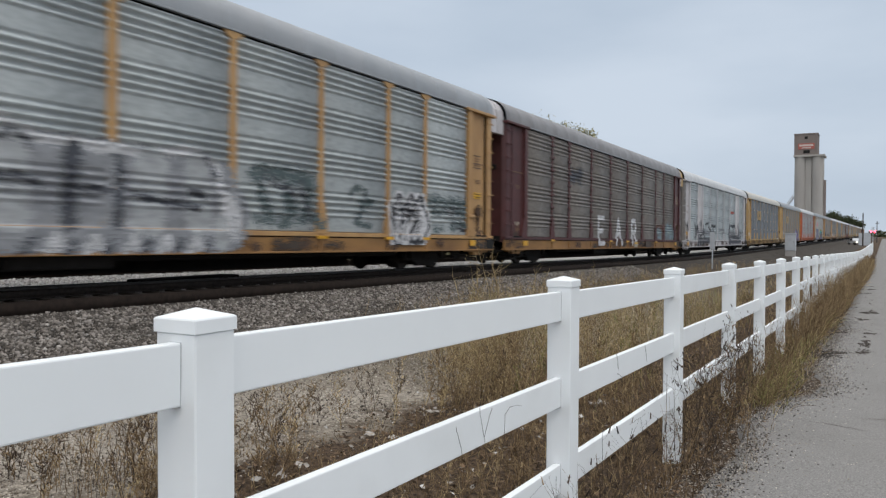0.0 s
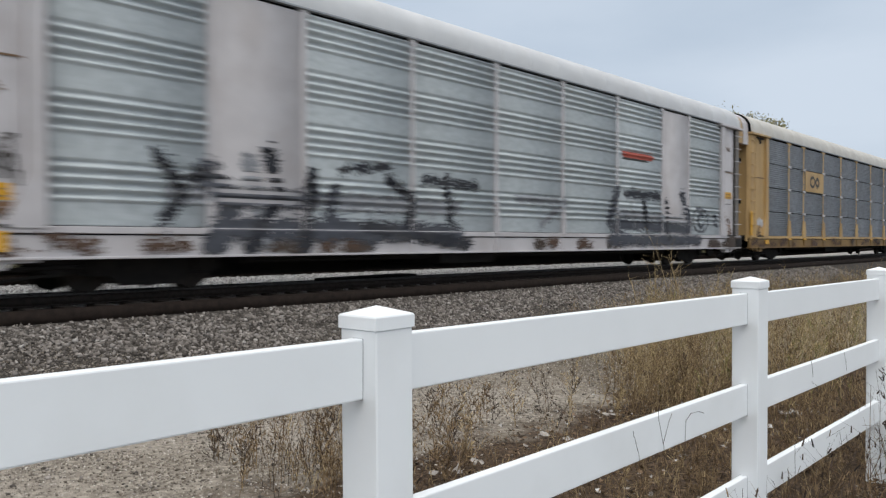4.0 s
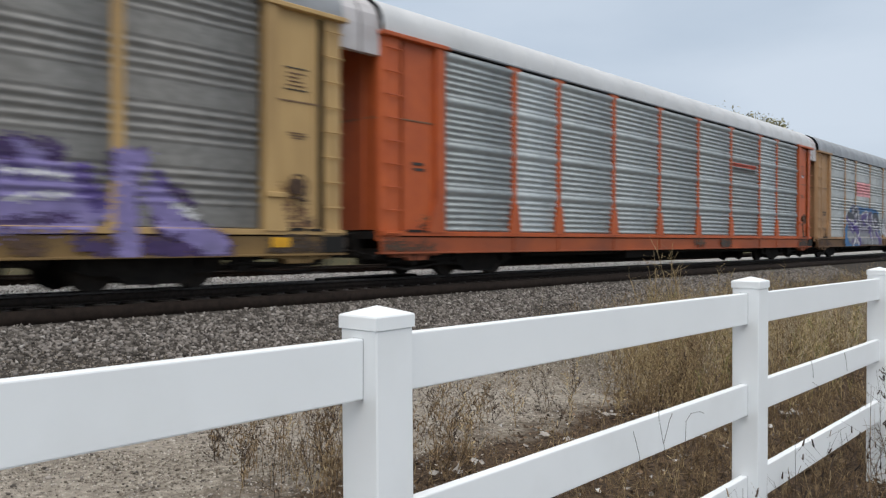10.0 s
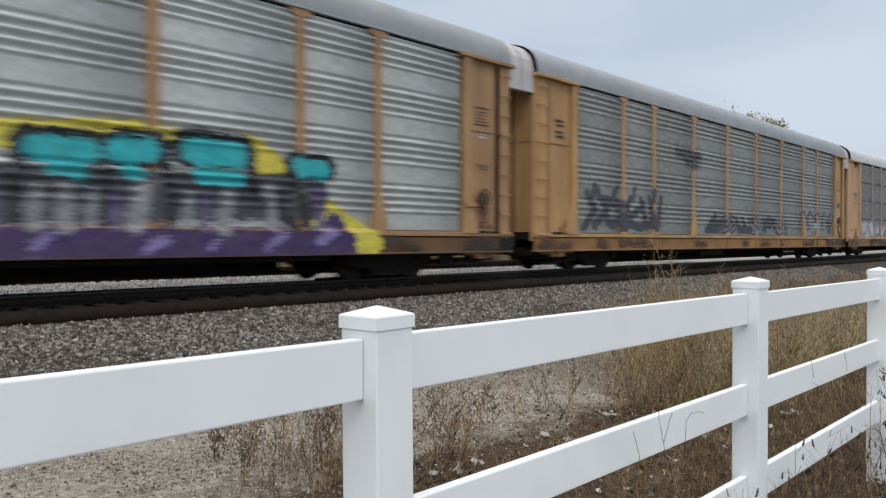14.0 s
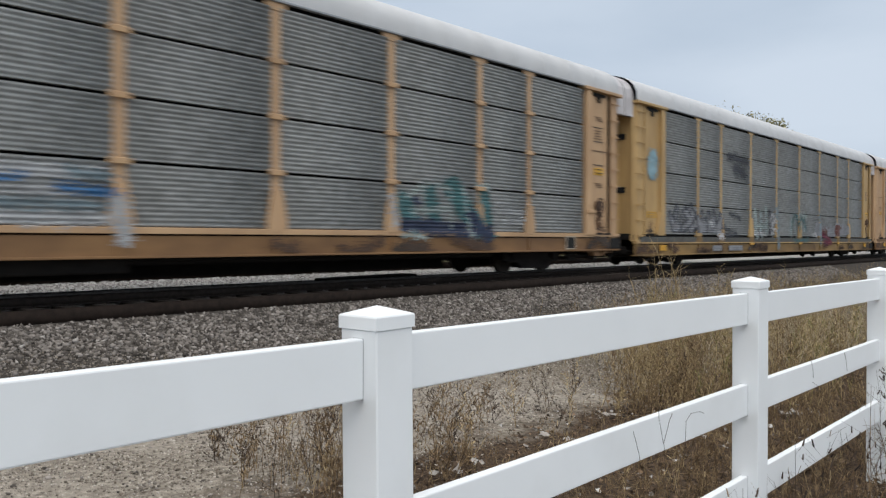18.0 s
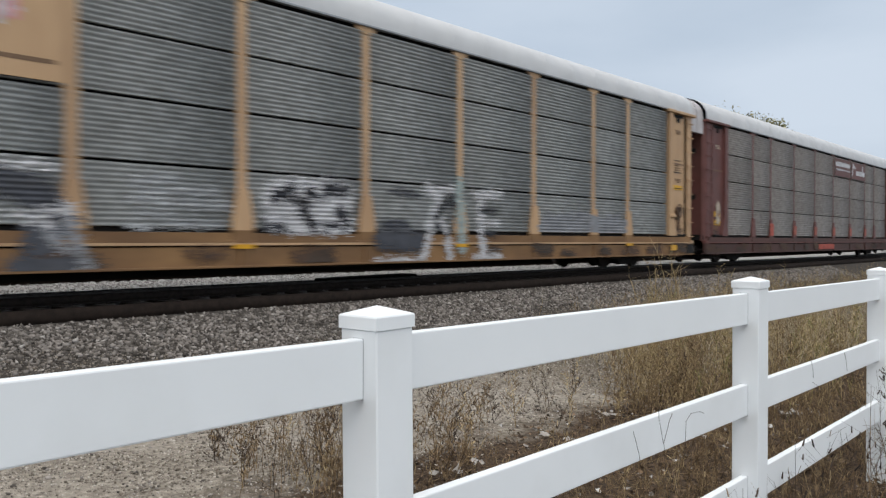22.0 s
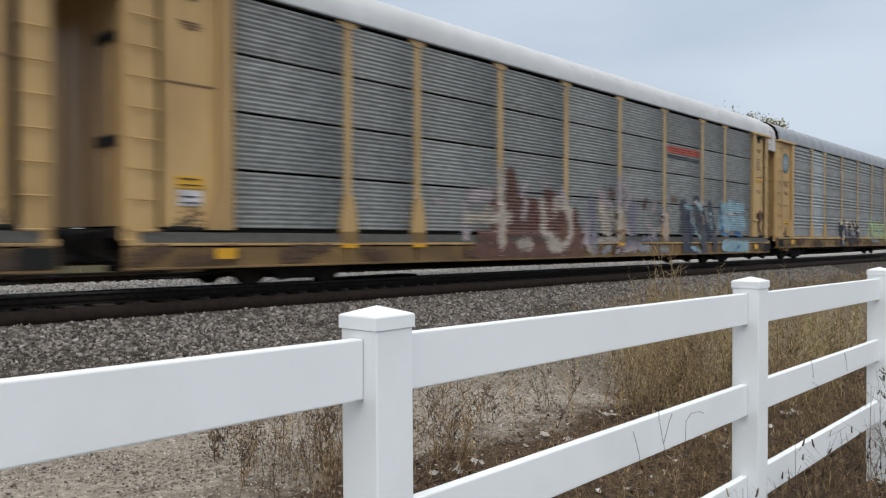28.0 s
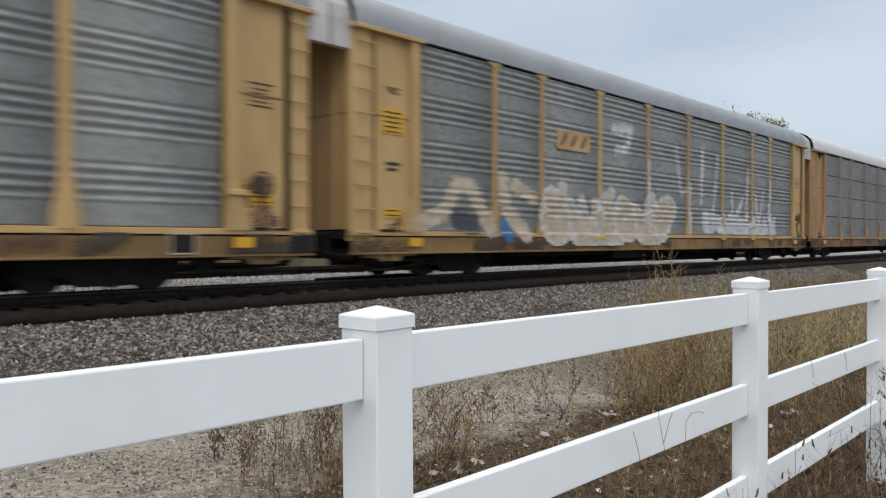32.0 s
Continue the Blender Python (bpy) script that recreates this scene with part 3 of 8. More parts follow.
# along and through the fence
for _ in range(1500):
    y = 2.5 + 60 * rng.random() ** 1.7
    x = FENCE_X + rng.normal(0.05, 0.32)
    if x > -0.95:
        x = -0.95 - rng.random() * 0.3
    if y < 9 and rng.random() < 0.45:
        continue
    stem(brown, x, y, 0.25 + 0.6 * rng.random() ** 1.5 * (1 if y > 4.5 else 0.7), rng, 7, 0.003 + 0.0006 * y / 6)
for _ in range(2600):
    y = 3.0 + 70 * rng.random() ** 1.6
    x = min(-0.85, FENCE_X + rng.normal(0.1, 0.36))
    near = y < 8
    blade(brown if near else green if rng.random() < 0.5 and y < 20 else straw if rng.random() < 0.4 else brown, x, y, (0.15 + 0.35 * rng.random()) * (0.4 if near else 1), rng, 0.5, 0.0026 + 0.0006 * y / 6)
# weed strip between fence and line
# bushy clumps
for _ in range(95):
    cy = 7.2 + 12 * rng.random() ** 1.3
    cx = -2.7 - 5.6 * rng.random()
    if cx < -4.1 - (cy - 7.2) * 0.5:
        continue
    tall, kind = 0.45 + 0.65 * rng.random(), straw if rng.random() < 0.7 else green if rng.random() < 0.4 and cy > 10 else brown
    for _ in range(10):
        stem(kind if rng.random() < 0.8 else brown, cx + rng.normal(0, 0.22), cy + rng.normal(0, 0.25), tall * (0.6 + 0.5 * rng.random()), rng, 30, 0.0034, 0.22, spread_=0.14)
# growth spilling over the edge of the road
for _ in range(750):
    y = 14 + 62 * rng.random() ** 1.2
    stem(brown if rng.random() < 0.8 else straw, verge(y) - 0.05 - 0.5 * rng.random(), y, 0.35 + 0.55 * rng.random(), rng, 14, 0.004 + 0.0007 * y / 6, 0.25)
for _ in range(260):
    y = 8.9 + 2.2 * rng.random()
    blade(green if rng.random() < 0.6 else brown, -0.85 - 0.4 * rng.random(), y, 0.15 + 0.3 * rng.random(), rng, 0.4, 0.0032)
for _ in range(1700):
    y = 7.5 + 55 * rng.random() ** 1.5
    x = -1.7 - 8.0 * rng.random()
    if x < -4.6 - max(0, y - 8) * 0.5 and y < 16:
        continue
    if y < 14 and rng.random() < 0.5:
        continue
    stem(brown if rng.random() < 0.5 else straw, x, y, 0.3 + 0.65 * rng.random(), rng, 9, 0.0042 + 0.0008 * y / 8)
for _ in range(2300):
    y = 7.6 + 22 * rng.random() ** 1.3
    x = -2.4 - 6.8 * rng.random()
    if x < -3.8 - (y - 7.6) * 0.55 or (x > -3.2 and rng.random() < 0.6):
        continue
    if noise.noise((x * 0.8, y * 0.8, 7.0)) < -0.05:
        continue
    fresh = y > 9.5 and x > -5.5
    blade(brown if rng.random() < 0.22 else green if rng.random() < (0.6 if fresh else 0.3) else straw, x, y, (0.55 + 0.6 * rng.random()) * min(1, 0.55 + (y - 7.6) * 0.2), rng, 0.16, 0.0048)
# thick growth along the road side of the fence
for _ in range(2000):
    y = 8.8 + 58 * rng.random() ** 1.5
    x = FENCE_X + 0.12 + abs(rng.normal(0, 0.3)) * (0.5 + min(1, y / 14))
    kind = green if rng.random() < (0.45 if 8 < y < 14 else 0.12) else straw if rng.random() < 0.45 else brown
    blade(kind, min(x, verge(y) - 0.1 * rng.random()), y, (0.18 + 0.45 * rng.random()) * min(1, 0.45 + (y - 8.8) * 0.1), rng, 0.38, 0.0032 + 0.0007 * y / 6)
# beaded plants in front of the posts, and tall growth that hides the far fence
for _ in range(34):
    herb(twig if rng.random() < 0.6 else brown, FENCE_X + 0.1 + 0.22 * rng.random(), 5.6 + 3.6 * rng.random(), 0.5 + 0.5 * rng.random(), rng, 0.003, 0.006)
for _ in range(900):
    y = 15 + 60 * rng.random()
    x = FENCE_X + rng.normal(0.3, 0.45) * (1 if rng.random() < 0.8 else 2)
    stem(brown if rng.random() < 0.8 else straw, min(x, verge(y) - 0.2 * rng.random()), y, 0.55 + 0.6 * rng.random(), rng, 16, 0.004 + 0.0009 * y / 6, 0.2, spread_=0.13)
# brown clump and low growth on the near ground
for _ in range(110):
    x, y = -4.7 + rng.normal(0, 0.42), 3.95 + rng.normal(0, 0.33)
    stem(brown if rng.random() < 0.8 else twig, x, y, 0.25 + 0.42 * rng.random(), rng, 10, 0.0026, 0.16)
for _ in range(130):
    x, y = -4.4 + rng.normal(0, 0.3), 3.85 + rng.normal(0, 0.28)
    stem(brown if rng.random() < 0.6 else straw, x, y, 0.10 + 0.26 * rng.random(), rng, 9, 0.0026, 0.3)
for _ in range(17):
    x, y = -5.0 + rng.normal(0, 0.75), 3.9 + rng.normal(0, 0.5)
    for _ in range(3):
        herb(brown if rng.random() < 0.7 else twig, x + rng.normal(0, 0.05), y + rng.normal(0, 0.05), 0.35 + 0.42 * rng.random(), rng)
for _ in range(26):
    x, y = -3.2 - 3.6 * rng.random(), 4.3 + 4.2 * rng.random()
    for _ in range(2):
        herb(brown if rng.random() < 0.55 else twig if rng.random() < 0.5 else straw, x + rng.normal(0, 0.06), y + rng.normal(0, 0.06), 0.25 + 0.45 * rng.random(), rng)
for _ in range(85):
    x, y = -2.6 - 5.4 * rng.random(), 7.4 + 5.5 * rng.random()
    if x < -4.4 - (y - 7.4) * 0.5:
        continue
    for _ in range(3):
        herb(brown if rng.random() < 0.35 else straw if rng.random() < 0.75 else green, x + rng.normal(0, 0.08), y + rng.normal(0, 0.08), 0.5 + 0.6 * rng.random(), rng, 0.0045, 0.0065)
for _ in range(200):
    y = 3.2 + 7 * rng.random()
    x = -2.2 - 4.2 * rng.random() * (0.5 + y / 14)
    stem(twig if rng.random() < 0.2 else brown, x, y, 0.08 + 0.24 * rng.random(), rng, 8, 0.003, 0.4)
# tall pale plant near the bank
for k in range(9):
    stem(straw, -9.4 + rng.normal(0, 0.3), 19.5 + rng.normal(0, 0.5), 1.1 + 1.1 * rng.random(), rng, 11, 0.012, 0.17, spread_=0.10, bead=0.011)
for x, y in ((-9.2, 17.6), (-9.0, 21.8), (-8.6, 24.5), (-9.5, 27.5)):
    for k in range(3):
        stem(straw, x + rng.normal(0, 0.1), y + rng.normal(0, 0.15), 0.7 + 0.5 * rng.random(), rng, 14, 0.013, 0.2, spread_=0.12, bead=0.01)
for _ in range(260):
    y = 14 + 40 * rng.random()
    stem(straw if rng.random() < 0.5 else brown, -9.6 + rng.normal(0, 0.5), y, 0.3 + 0.4 * rng.random(), rng, 6, 0.006, 0.3)
# dark twigs climbing on the fence
for y, h in ((3.3, 0.55), (3.55, 0.6), (4.05, 0.75), (4.2, 0.7), (5.2, 0.7), (5.9, 0.9), (6.2, 0.95), (6.4, 0.9), (8.5, 1.0), (8.8, 1.0)):
    for k in range(4):
        stem(twig, FENCE_X + 0.09 + 0.05 * rng.random(), y + rng.normal(0, 0.12), h * (0.7 + 0.4 * rng.random()), rng, 12, 0.0026, 0.14, spread_=0.13, bead=0.0055)
# low growth under the fence and on the dark soil
for _ in range(360):
    y = 4.0 + 5.5 * rng.random()
    stem(brown if rng.random() < 0.75 else straw, -1.5 - 2.4 * rng.random(), y, 0.12 + 0.32 * rng.random(), rng, 12, 0.0028, 0.3, spread_=0.2)
for _ in range(540):
    y = 4.0 + 5.5 * rng.random()
    stem(brown if rng.random() < 0.85 else straw, -1.25 - 1.9 * rng.random(), y, 0.10 + 0.26 * rng.random(), rng, 14, 0.0026, 0.4, spread_=0.24)
# bleached grass in drifts behind the fence
for _ in range(2600):
    y = 10.2 + 7.5 * rng.random()
    x = -2.9 - 4.6 * rng.random()
    if noise.noise((x * 0.6, y * 0.6, 3.0)) > -0.12:
        blade(pale, x, y, 0.45 + 0.5 * rng.random(), rng, 0.2, 0.0042)
# behind the line
for _ in range(420):
    stem(brown, -20.2 - 4 * rng.random(), 1 + 40 * rng.random(), 0.15 + 0.4 * rng.random(), rng, 8, 0.008, 0.3)
# a few crooked twigs caught on the rails
for pts in (((2.62, 0.80), (2.60, 0.87), (2.57, 0.93), (2.56, 0.955)), ((2.82, 0.74), (2.80, 0.86), (2.765, 0.95), (2.755, 1.02)), ((2.80, 0.86), (2.84, 0.93), (2.87, 0.965)),
            ((2.99, 0.80), (2.995, 0.91), (3.04, 0.935), (3.12, 0.93), (3.17, 0.915)), ((4.62, 0.86), (4.60, 0.93), (4.56, 0.99)), ((4.60, 0.84), (4.7, 0.80), (4.85, 0.79)), ((5.22, 0.93), (5.26, 0.86), (5.27, 0.81))):
    for (ya, za), (yb, zb) in zip(pts, pts[1:]):
        twig.append((np.array([FENCE_X + 0.035, ya, za]), np.array([FENCE_X + 0.037, yb, zb]), 0.0013, 0.001))
sticks("weeds", brown, BROWN_WEED, "dry brown weeds with bare stems along the fence")
sticks("tall_grass", straw, STRAW, "tall straw-coloured dry grass behind the fence", "grass")
sticks("tall_grass", pale, BLEACHED, "bleached pale grass in drifts behind the fence", "grass")
sticks("grass", green, GREEN_WEED, "fading green grass at the foot of the fence", "grass")
sticks("twigs", twig, TWIG, "thin dark twigs against the fence", "twigs")


def flakes(name, count, x0, x1, y0, y1, low, high, mat, label, category):
    r = np.random.default_rng(count + 1)
    v, f = [], []
    for _ in range(count):
        x, y = x0 + (x1 - x0) * r.random(), y0 + (y1 - y0) * r.random() ** 1.3
        z = ground_z(x, y) + 0.015 + 0.02 * r.random()
        s, a = low + (high - low) * r.random(), r.random() * 6.28
        n = len(v)
        for k in range(5):
            q = a + k * 1.257
            rr = s * (0.5 + 0.6 * r.random())
            v.append((x + rr * math.cos(q), y + rr * 0.6 * math.sin(q), z + r.normal(0, 0.3) * s))
        f.append([n, n + 1, n + 2, n + 3, n + 4])
    ob = new(name, raw(name, v, f, mat))
    return tagged(ob, label, category, kind="stuff")


flakes("dead_leaves", 6000, -4.6, -0.9, 2.5, 16, 0.010, 0.036, LEAF, "curled dead leaves under the fence", "leaves")
for x, y, size in ((-3.99, 6.95, 0.17), (-3.76, 5.8, 0.15), (-3.91, 4.71, 0.10), (-3.64, 5.06, 0.14), (-3.85, 4.37, 0.11), (-3.92, 4.24, 0.10), (-3.66, 7.34, 0.18), (-2.7, 8.03, 0.14), (-2.59, 8.06, 0.12), (-4.1, 5.9, 0.09)):
    r = np.random.default_rng(int(abs(x) * 100))
    v = [(x + size * (u / 4 - 0.5) + r.normal(0, 0.008), y + size * (w_ / 3 - 0.5) * 0.6 + r.normal(0, 0.008), ground_z(x, y) + 0.03 + abs(r.normal(0, 0.025))) for u in range(5) for w_ in range(4)]
    f = [(a * 4 + b, a * 4 + b + 4, a * 4 + b + 5, a * 4 + b + 1) for a in range(4) for b in range(3) if (a, b) not in ((0, 2), (3, 0))]
    tagged(new("litter", raw("litter", v, f, SCRAP)), "crumpled scrap of pale paper on the dark soil", "litter", "scraps of litter")
flakes("litter", 55, -4.3, -1.8, 3.8, 8.8, 0.025, 0.07, LITTER, "crumpled scraps of pale paper among the weeds", "litter")
flakes("litter", 300, -4.9, -1.8, 3.4, 9.5, 0.008, 0.036, LITTER, "scraps of pale paper and plastic among the weeds", "litter")

# ---------------------------------------------------------------- train: paints
YELLOW = material("weathered_yellow_paint", (0.53, 0.355, 0.155), (0.45, 0.295, 0.125), 2.5, 0.55, grime=(0.19, 0.11, 0.05), grime_scale=0.7, grime_amount=0.32, vary=0.06, bump=0.05, stretch=(1, 1, 0.35))
TAN = material("faded_tan_paint", (0.55, 0.365, 0.21), (0.48, 0.31, 0.175), 2.5, 0.6, grime=(0.22, 0.12, 0.065), grime_scale=0.7, grime_amount=0.32, vary=0.06, bump=0.05, stretch=(1, 1, 0.35))
OCHRE = material("rusty_ochre_paint", (0.50, 0.31, 0.135), (0.41, 0.235, 0.10), 2.5, 0.6, grime=(0.17, 0.08, 0.04), grime_scale=0.8, grime_amount=0.3, vary=0.06, bump=0.06, stretch=(1, 1, 0.35))
BROWN = material("brown_weathered_paint", (0.42, 0.25, 0.125), (0.33, 0.19, 0.09), 2.5, 0.6, grime=(0.12, 0.06, 0.035), grime_scale=0.8, grime_amount=0.3, vary=0.06, bump=0.06, stretch=(1, 1, 0.35))
ORANGE = material("orange_red_paint", (0.50, 0.108, 0.028), (0.42, 0.085, 0.024), 2.5, 0.5, grime=(0.16, 0.045, 0.028), grime_scale=0.7, grime_amount=0.2, vary=0.05, bump=0.05)
MAROON = material("maroon_paint", (0.095, 0.030, 0.030), (0.065, 0.022, 0.022), 2.5, 0.55, grime=(0.05, 0.03, 0.03), grime_scale=0.7, grime_amount=0.3, vary=0.06, bump=0.05)
REDBROWN = material("red_brown_paint", (0.15, 0.058, 0.05), (0.112, 0.043, 0.037), 2.5, 0.55, grime=(0.08, 0.045, 0.04), grime_scale=0.7, grime_amount=0.3, vary=0.06, bump=0.05)
WHITE = material("dirty_white_paint", (0.56, 0.54, 0.55), (0.48, 0.46, 0.47), 2.0, 0.55, grime=(0.32, 0.27, 0.25), grime_scale=0.8, grime_amount=0.25, vary=0.05, bump=0.04)
BRIGHT = material("reflective_yellow", (0.70, 0.37, 0.02), (0.58, 0.30, 0.02), 5.0, 0.4)
LABEL = material("label_yellow", (0.68, 0.38, 0.03), (0.60, 0.33, 0.03), 5.0, 0.5)
STENCIL = material("faded_stencil", (0.15, 0.09, 0.05), (0.2, 0.12, 0.07), 5.0, 0.6)
INK = material("black_ink", (0.03, 0.028, 0.026), (0.05, 0.045, 0.04), 5.0, 0.6)
GREY_ROOF = material("galvanised_roof", (0.30, 0.315, 0.335), (0.25, 0.265, 0.28), 1.2, 0.5, 0.2, grime=(0.25, 0.25, 0.26), grime_scale=0.5, grime_amount=0.25, bump=0.04, vary=0.05)
WHITE_ROOF = material("whitened_roof", (0.56, 0.57, 0.58), (0.49, 0.50, 0.51), 1.2, 0.55, 0.05, grime=(0.42, 0.42, 0.42), grime_scale=0.5, grime_amount=0.2, bump=0.04, vary=0.04)
DULL_ROOF = material("dull_roof", (0.27, 0.268, 0.275), (0.22, 0.217, 0.223), 1.2, 0.6, 0.1, grime=(0.13, 0.12, 0.12), grime_scale=0.5, grime_amount=0.3, bump=0.04)
CREAM_ROOF = material("cream_roof", (0.54, 0.52, 0.47), (0.47, 0.45, 0.41), 1.2, 0.55, 0.05, grime=(0.4, 0.38, 0.35), grime_scale=0.5, grime_amount=0.2, bump=0.04)


def sheet(name, a, b, grime, amount=0.3, metal=0.25):
    return material(name, a, b, 6.0, 0.6, metal * 0.4, detail=12, bump=0.08, bump_scale=25, grime=grime, grime_scale=3.4, grime_amount=amount * 0.62, vary=0.1, stretch=(1, 0.9, 1.8), spec=0.25)


GALV = sheet("galvanised_sheet", (0.295, 0.303, 0.30), (0.215, 0.221, 0.218), (0.125, 0.123, 0.117), 0.36, 0.35)
GALV_LIGHT = sheet("bright_galvanised_sheet", (0.54, 0.562, 0.56), (0.42, 0.44, 0.438), (0.235, 0.243, 0.24), 0.32, 0.8)
GALV_TAUPE = sheet("taupe_stained_sheet", (0.275, 0.27, 0.258), (0.197, 0.193, 0.184), (0.112, 0.107, 0.099), 0.38, 0.35)
GALV_SHINY = sheet("shiny_galvanised_sheet", (0.42, 0.452, 0.46), (0.32, 0.345, 0.352), (0.19, 0.205, 0.21), 0.28, 1.3)
GALV_DARK = sheet("dull_galvanised_sheet", (0.30, 0.312, 0.31), (0.19, 0.198, 0.195), (0.105, 0.104, 0.098), 0.36, 0.35)
GALV_BROWN = sheet("rust_stained_sheet", (0.315, 0.295, 0.278), (0.21, 0.194, 0.182), (0.11, 0.092, 0.082), 0.38, 0.3)
GALV_MID = sheet("plain_galvanised_sheet", (0.46, 0.492, 0.50), (0.33, 0.357, 0.366), (0.175, 0.188, 0.19), 0.3, 0.45)
GALV_WHITE = sheet("whitened_sheet", (0.50, 0.54, 0.555), (0.40, 0.435, 0.45), (0.26, 0.28, 0.29), 0.3, 0.8)
SOOT = sheet("sooty_brown_sheet", (0.215, 0.198, 0.182), (0.15, 0.136, 0.125), (0.085, 0.072, 0.064), 0.36, 0.25)
GALV_STEEL = sheet("steel_grey_sheet", (0.37, 0.39, 0.398), (0.275, 0.292, 0.3), (0.16, 0.168, 0.17), 0.36, 0.4)
SKIRT = sheet("grimy_skirt_sheet", (0.125, 0.125, 0.116), (0.085, 0.083, 0.075), (0.05, 0.046, 0.04), 0.4, 0.2)
GALV_BLUE = sheet("blue_grey_sheet", (0.25, 0.268, 0.29), (0.175, 0.19, 0.21), (0.10, 0.108, 0.118), 0.34, 0.35)


def paint(name, c):
    """Weathered spray paint: uneven coats, worn through to the dull sheet in places."""
    return material(name, tuple(v * 1.06 for v in c), tuple(v * 0.66 for v in c), 5.0, 0.6, bump=0.03, grime=tuple(v * 0.4 + g for v, g in zip(c, (0.07, 0.066, 0.06))), grime_scale=3.2, grime_amount=0.27, detail=10, stretch=(1, 0.6, 1.3), spec=0.25)


P_WHITE, P_GREY, P_BLACK = paint("white_spray", (0.62, 0.62, 0.64)), paint("grey_spray", (0.28, 0.29, 0.31)), paint("black_spray", (0.03, 0.032, 0.04))
P_PURPLE, P_LILAC, P_VIOLET = paint("purple_spray", (0.115, 0.083, 0.265)), paint("lilac_spray", (0.25, 0.213, 0.445)), paint("dark_violet_spray", (0.07, 0.045, 0.13))
P_TEAL, P_LEMON, P_BLUE = paint("teal_spray", (0.04, 0.45, 0.50)), paint("lemon_spray", (0.72, 0.62, 0.10)), paint("blue_spray", (0.06, 0.18, 0.38))
P_SHELL = paint("shell_grey_spray", (0.40, 0.345, 0.36))
P_BONE = paint("bone_spray", (0.44, 0.385, 0.33))
P_SOOT = paint("soot", (0.07, 0.05, 0.038))
P_PINE = paint("pine_green_spray", (0.07, 0.17, 0.18))
P_DUSK = paint("dusky_violet_spray", (0.15, 0.125, 0.24))
P_HAZE = paint("hazy_blue_paint", (0.25, 0.32, 0.40))
P_UMBER = paint("umber_spray", (0.135, 0.07, 0.055))
P_FADED = paint("faded_red_paint", (0.38, 0.115, 0.085))
P_SILVER = paint("silver_spray", (0.42, 0.435, 0.45))
P_FOG = paint("faded_blue_spray", (0.20, 0.265, 0.30))
P_ASH = paint("ash_lilac_spray", (0.215, 0.205, 0.265))
P_MIST = paint("mist_green_spray", (0.36, 0.43, 0.42))
P_WASH = paint("rust_wash", (0.23, 0.13, 0.07))
P_MOSS = paint("dark_green_spray", (0.10, 0.135, 0.14))
P_BLOOD = paint("dark_red_spray", (0.16, 0.018, 0.045))
P_PINK, P_SKY, P_LIME = paint("pink_paint", (0.78, 0.36, 0.38)), paint("sky_spray", (0.29, 0.44, 0.50)), paint("lime_spray", (0.37, 0.46, 0.23))
P_CREAM, P_RUST, P_SALMON = paint("cream_spray", (0.56, 0.48, 0.38)), paint("rust_spray", (0.15, 0.06, 0.05)), paint("salmon_spray", (0.49, 0.405, 0.37))
P_RED, P_SLATE, P_INDIGO = paint("red_paint", (0.46, 0.10, 0.07)), paint("slate_spray", (0.075, 0.08, 0.096)), paint("indigo_spray", (0.03, 0.043, 0.085))

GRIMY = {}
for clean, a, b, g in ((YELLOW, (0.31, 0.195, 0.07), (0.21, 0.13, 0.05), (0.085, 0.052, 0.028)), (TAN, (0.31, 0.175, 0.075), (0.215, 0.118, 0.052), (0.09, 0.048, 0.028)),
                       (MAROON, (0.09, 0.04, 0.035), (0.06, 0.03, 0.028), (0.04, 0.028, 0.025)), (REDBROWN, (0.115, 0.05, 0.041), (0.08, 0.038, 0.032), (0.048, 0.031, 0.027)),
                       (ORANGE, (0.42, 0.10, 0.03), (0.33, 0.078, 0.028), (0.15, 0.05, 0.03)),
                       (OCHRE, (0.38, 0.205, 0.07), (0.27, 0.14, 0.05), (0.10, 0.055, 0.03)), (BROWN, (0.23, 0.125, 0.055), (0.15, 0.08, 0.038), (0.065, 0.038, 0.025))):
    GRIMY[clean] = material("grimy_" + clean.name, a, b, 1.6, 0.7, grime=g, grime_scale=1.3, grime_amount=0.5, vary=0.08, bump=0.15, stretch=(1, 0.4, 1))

# ---------------------------------------------------------------- train: shapes
HALF = 13.75                                             # half the length of a body
BAYS = (2.65, 1.97, 2.9, 2.9, 2.9, 2.9, 2.9, 1.97, 2.65)
EDGES = [sum(BAYS[:i]) - sum(BAYS) / 2 for i in range(10)]
SILL_0, SILL_1, PANEL_0, PANEL_1, CROWN = 0.55, 1.00, 1.04, 5.07, 6.06
POST_HALF = 0.105
SKIN = 1.545                                             # middle plane of the pressed sheets


def ridge(style, z):
    """Depth of the pressed sheet at a height."""
    if style == "slot":
        u = (z - PANEL_0) / 0.084
        return 0.016 * max(-1.0, min(1.0, 2.2 * math.sin(2 * math.pi * u)))
    u = ((z - PANEL_0) / 1.0075) % 1.0
    if style in ("wave", "swell"):
        return (0.036 if style == "wave" else 0.023) * math.sin(2 * math.pi * (u - 0.36) / 0.155) if 0.36 < u < 0.98 else 0.0
    if style == "broad":
        return 0.045 * math.sin(math.pi * (u - 0.82) / 0.18) if u > 0.82 else 0.026 * math.sin(2 * math.pi * u / 0.82 * 6)
    return 0.0


def zlist(z0, z1, style):
    step = 0.021 if style == "slot" else 0.026
    k = max(2, round((z1 - z0) / step))
    return [z0 + (z1 - z0) * i / k for i in range(k + 1)]


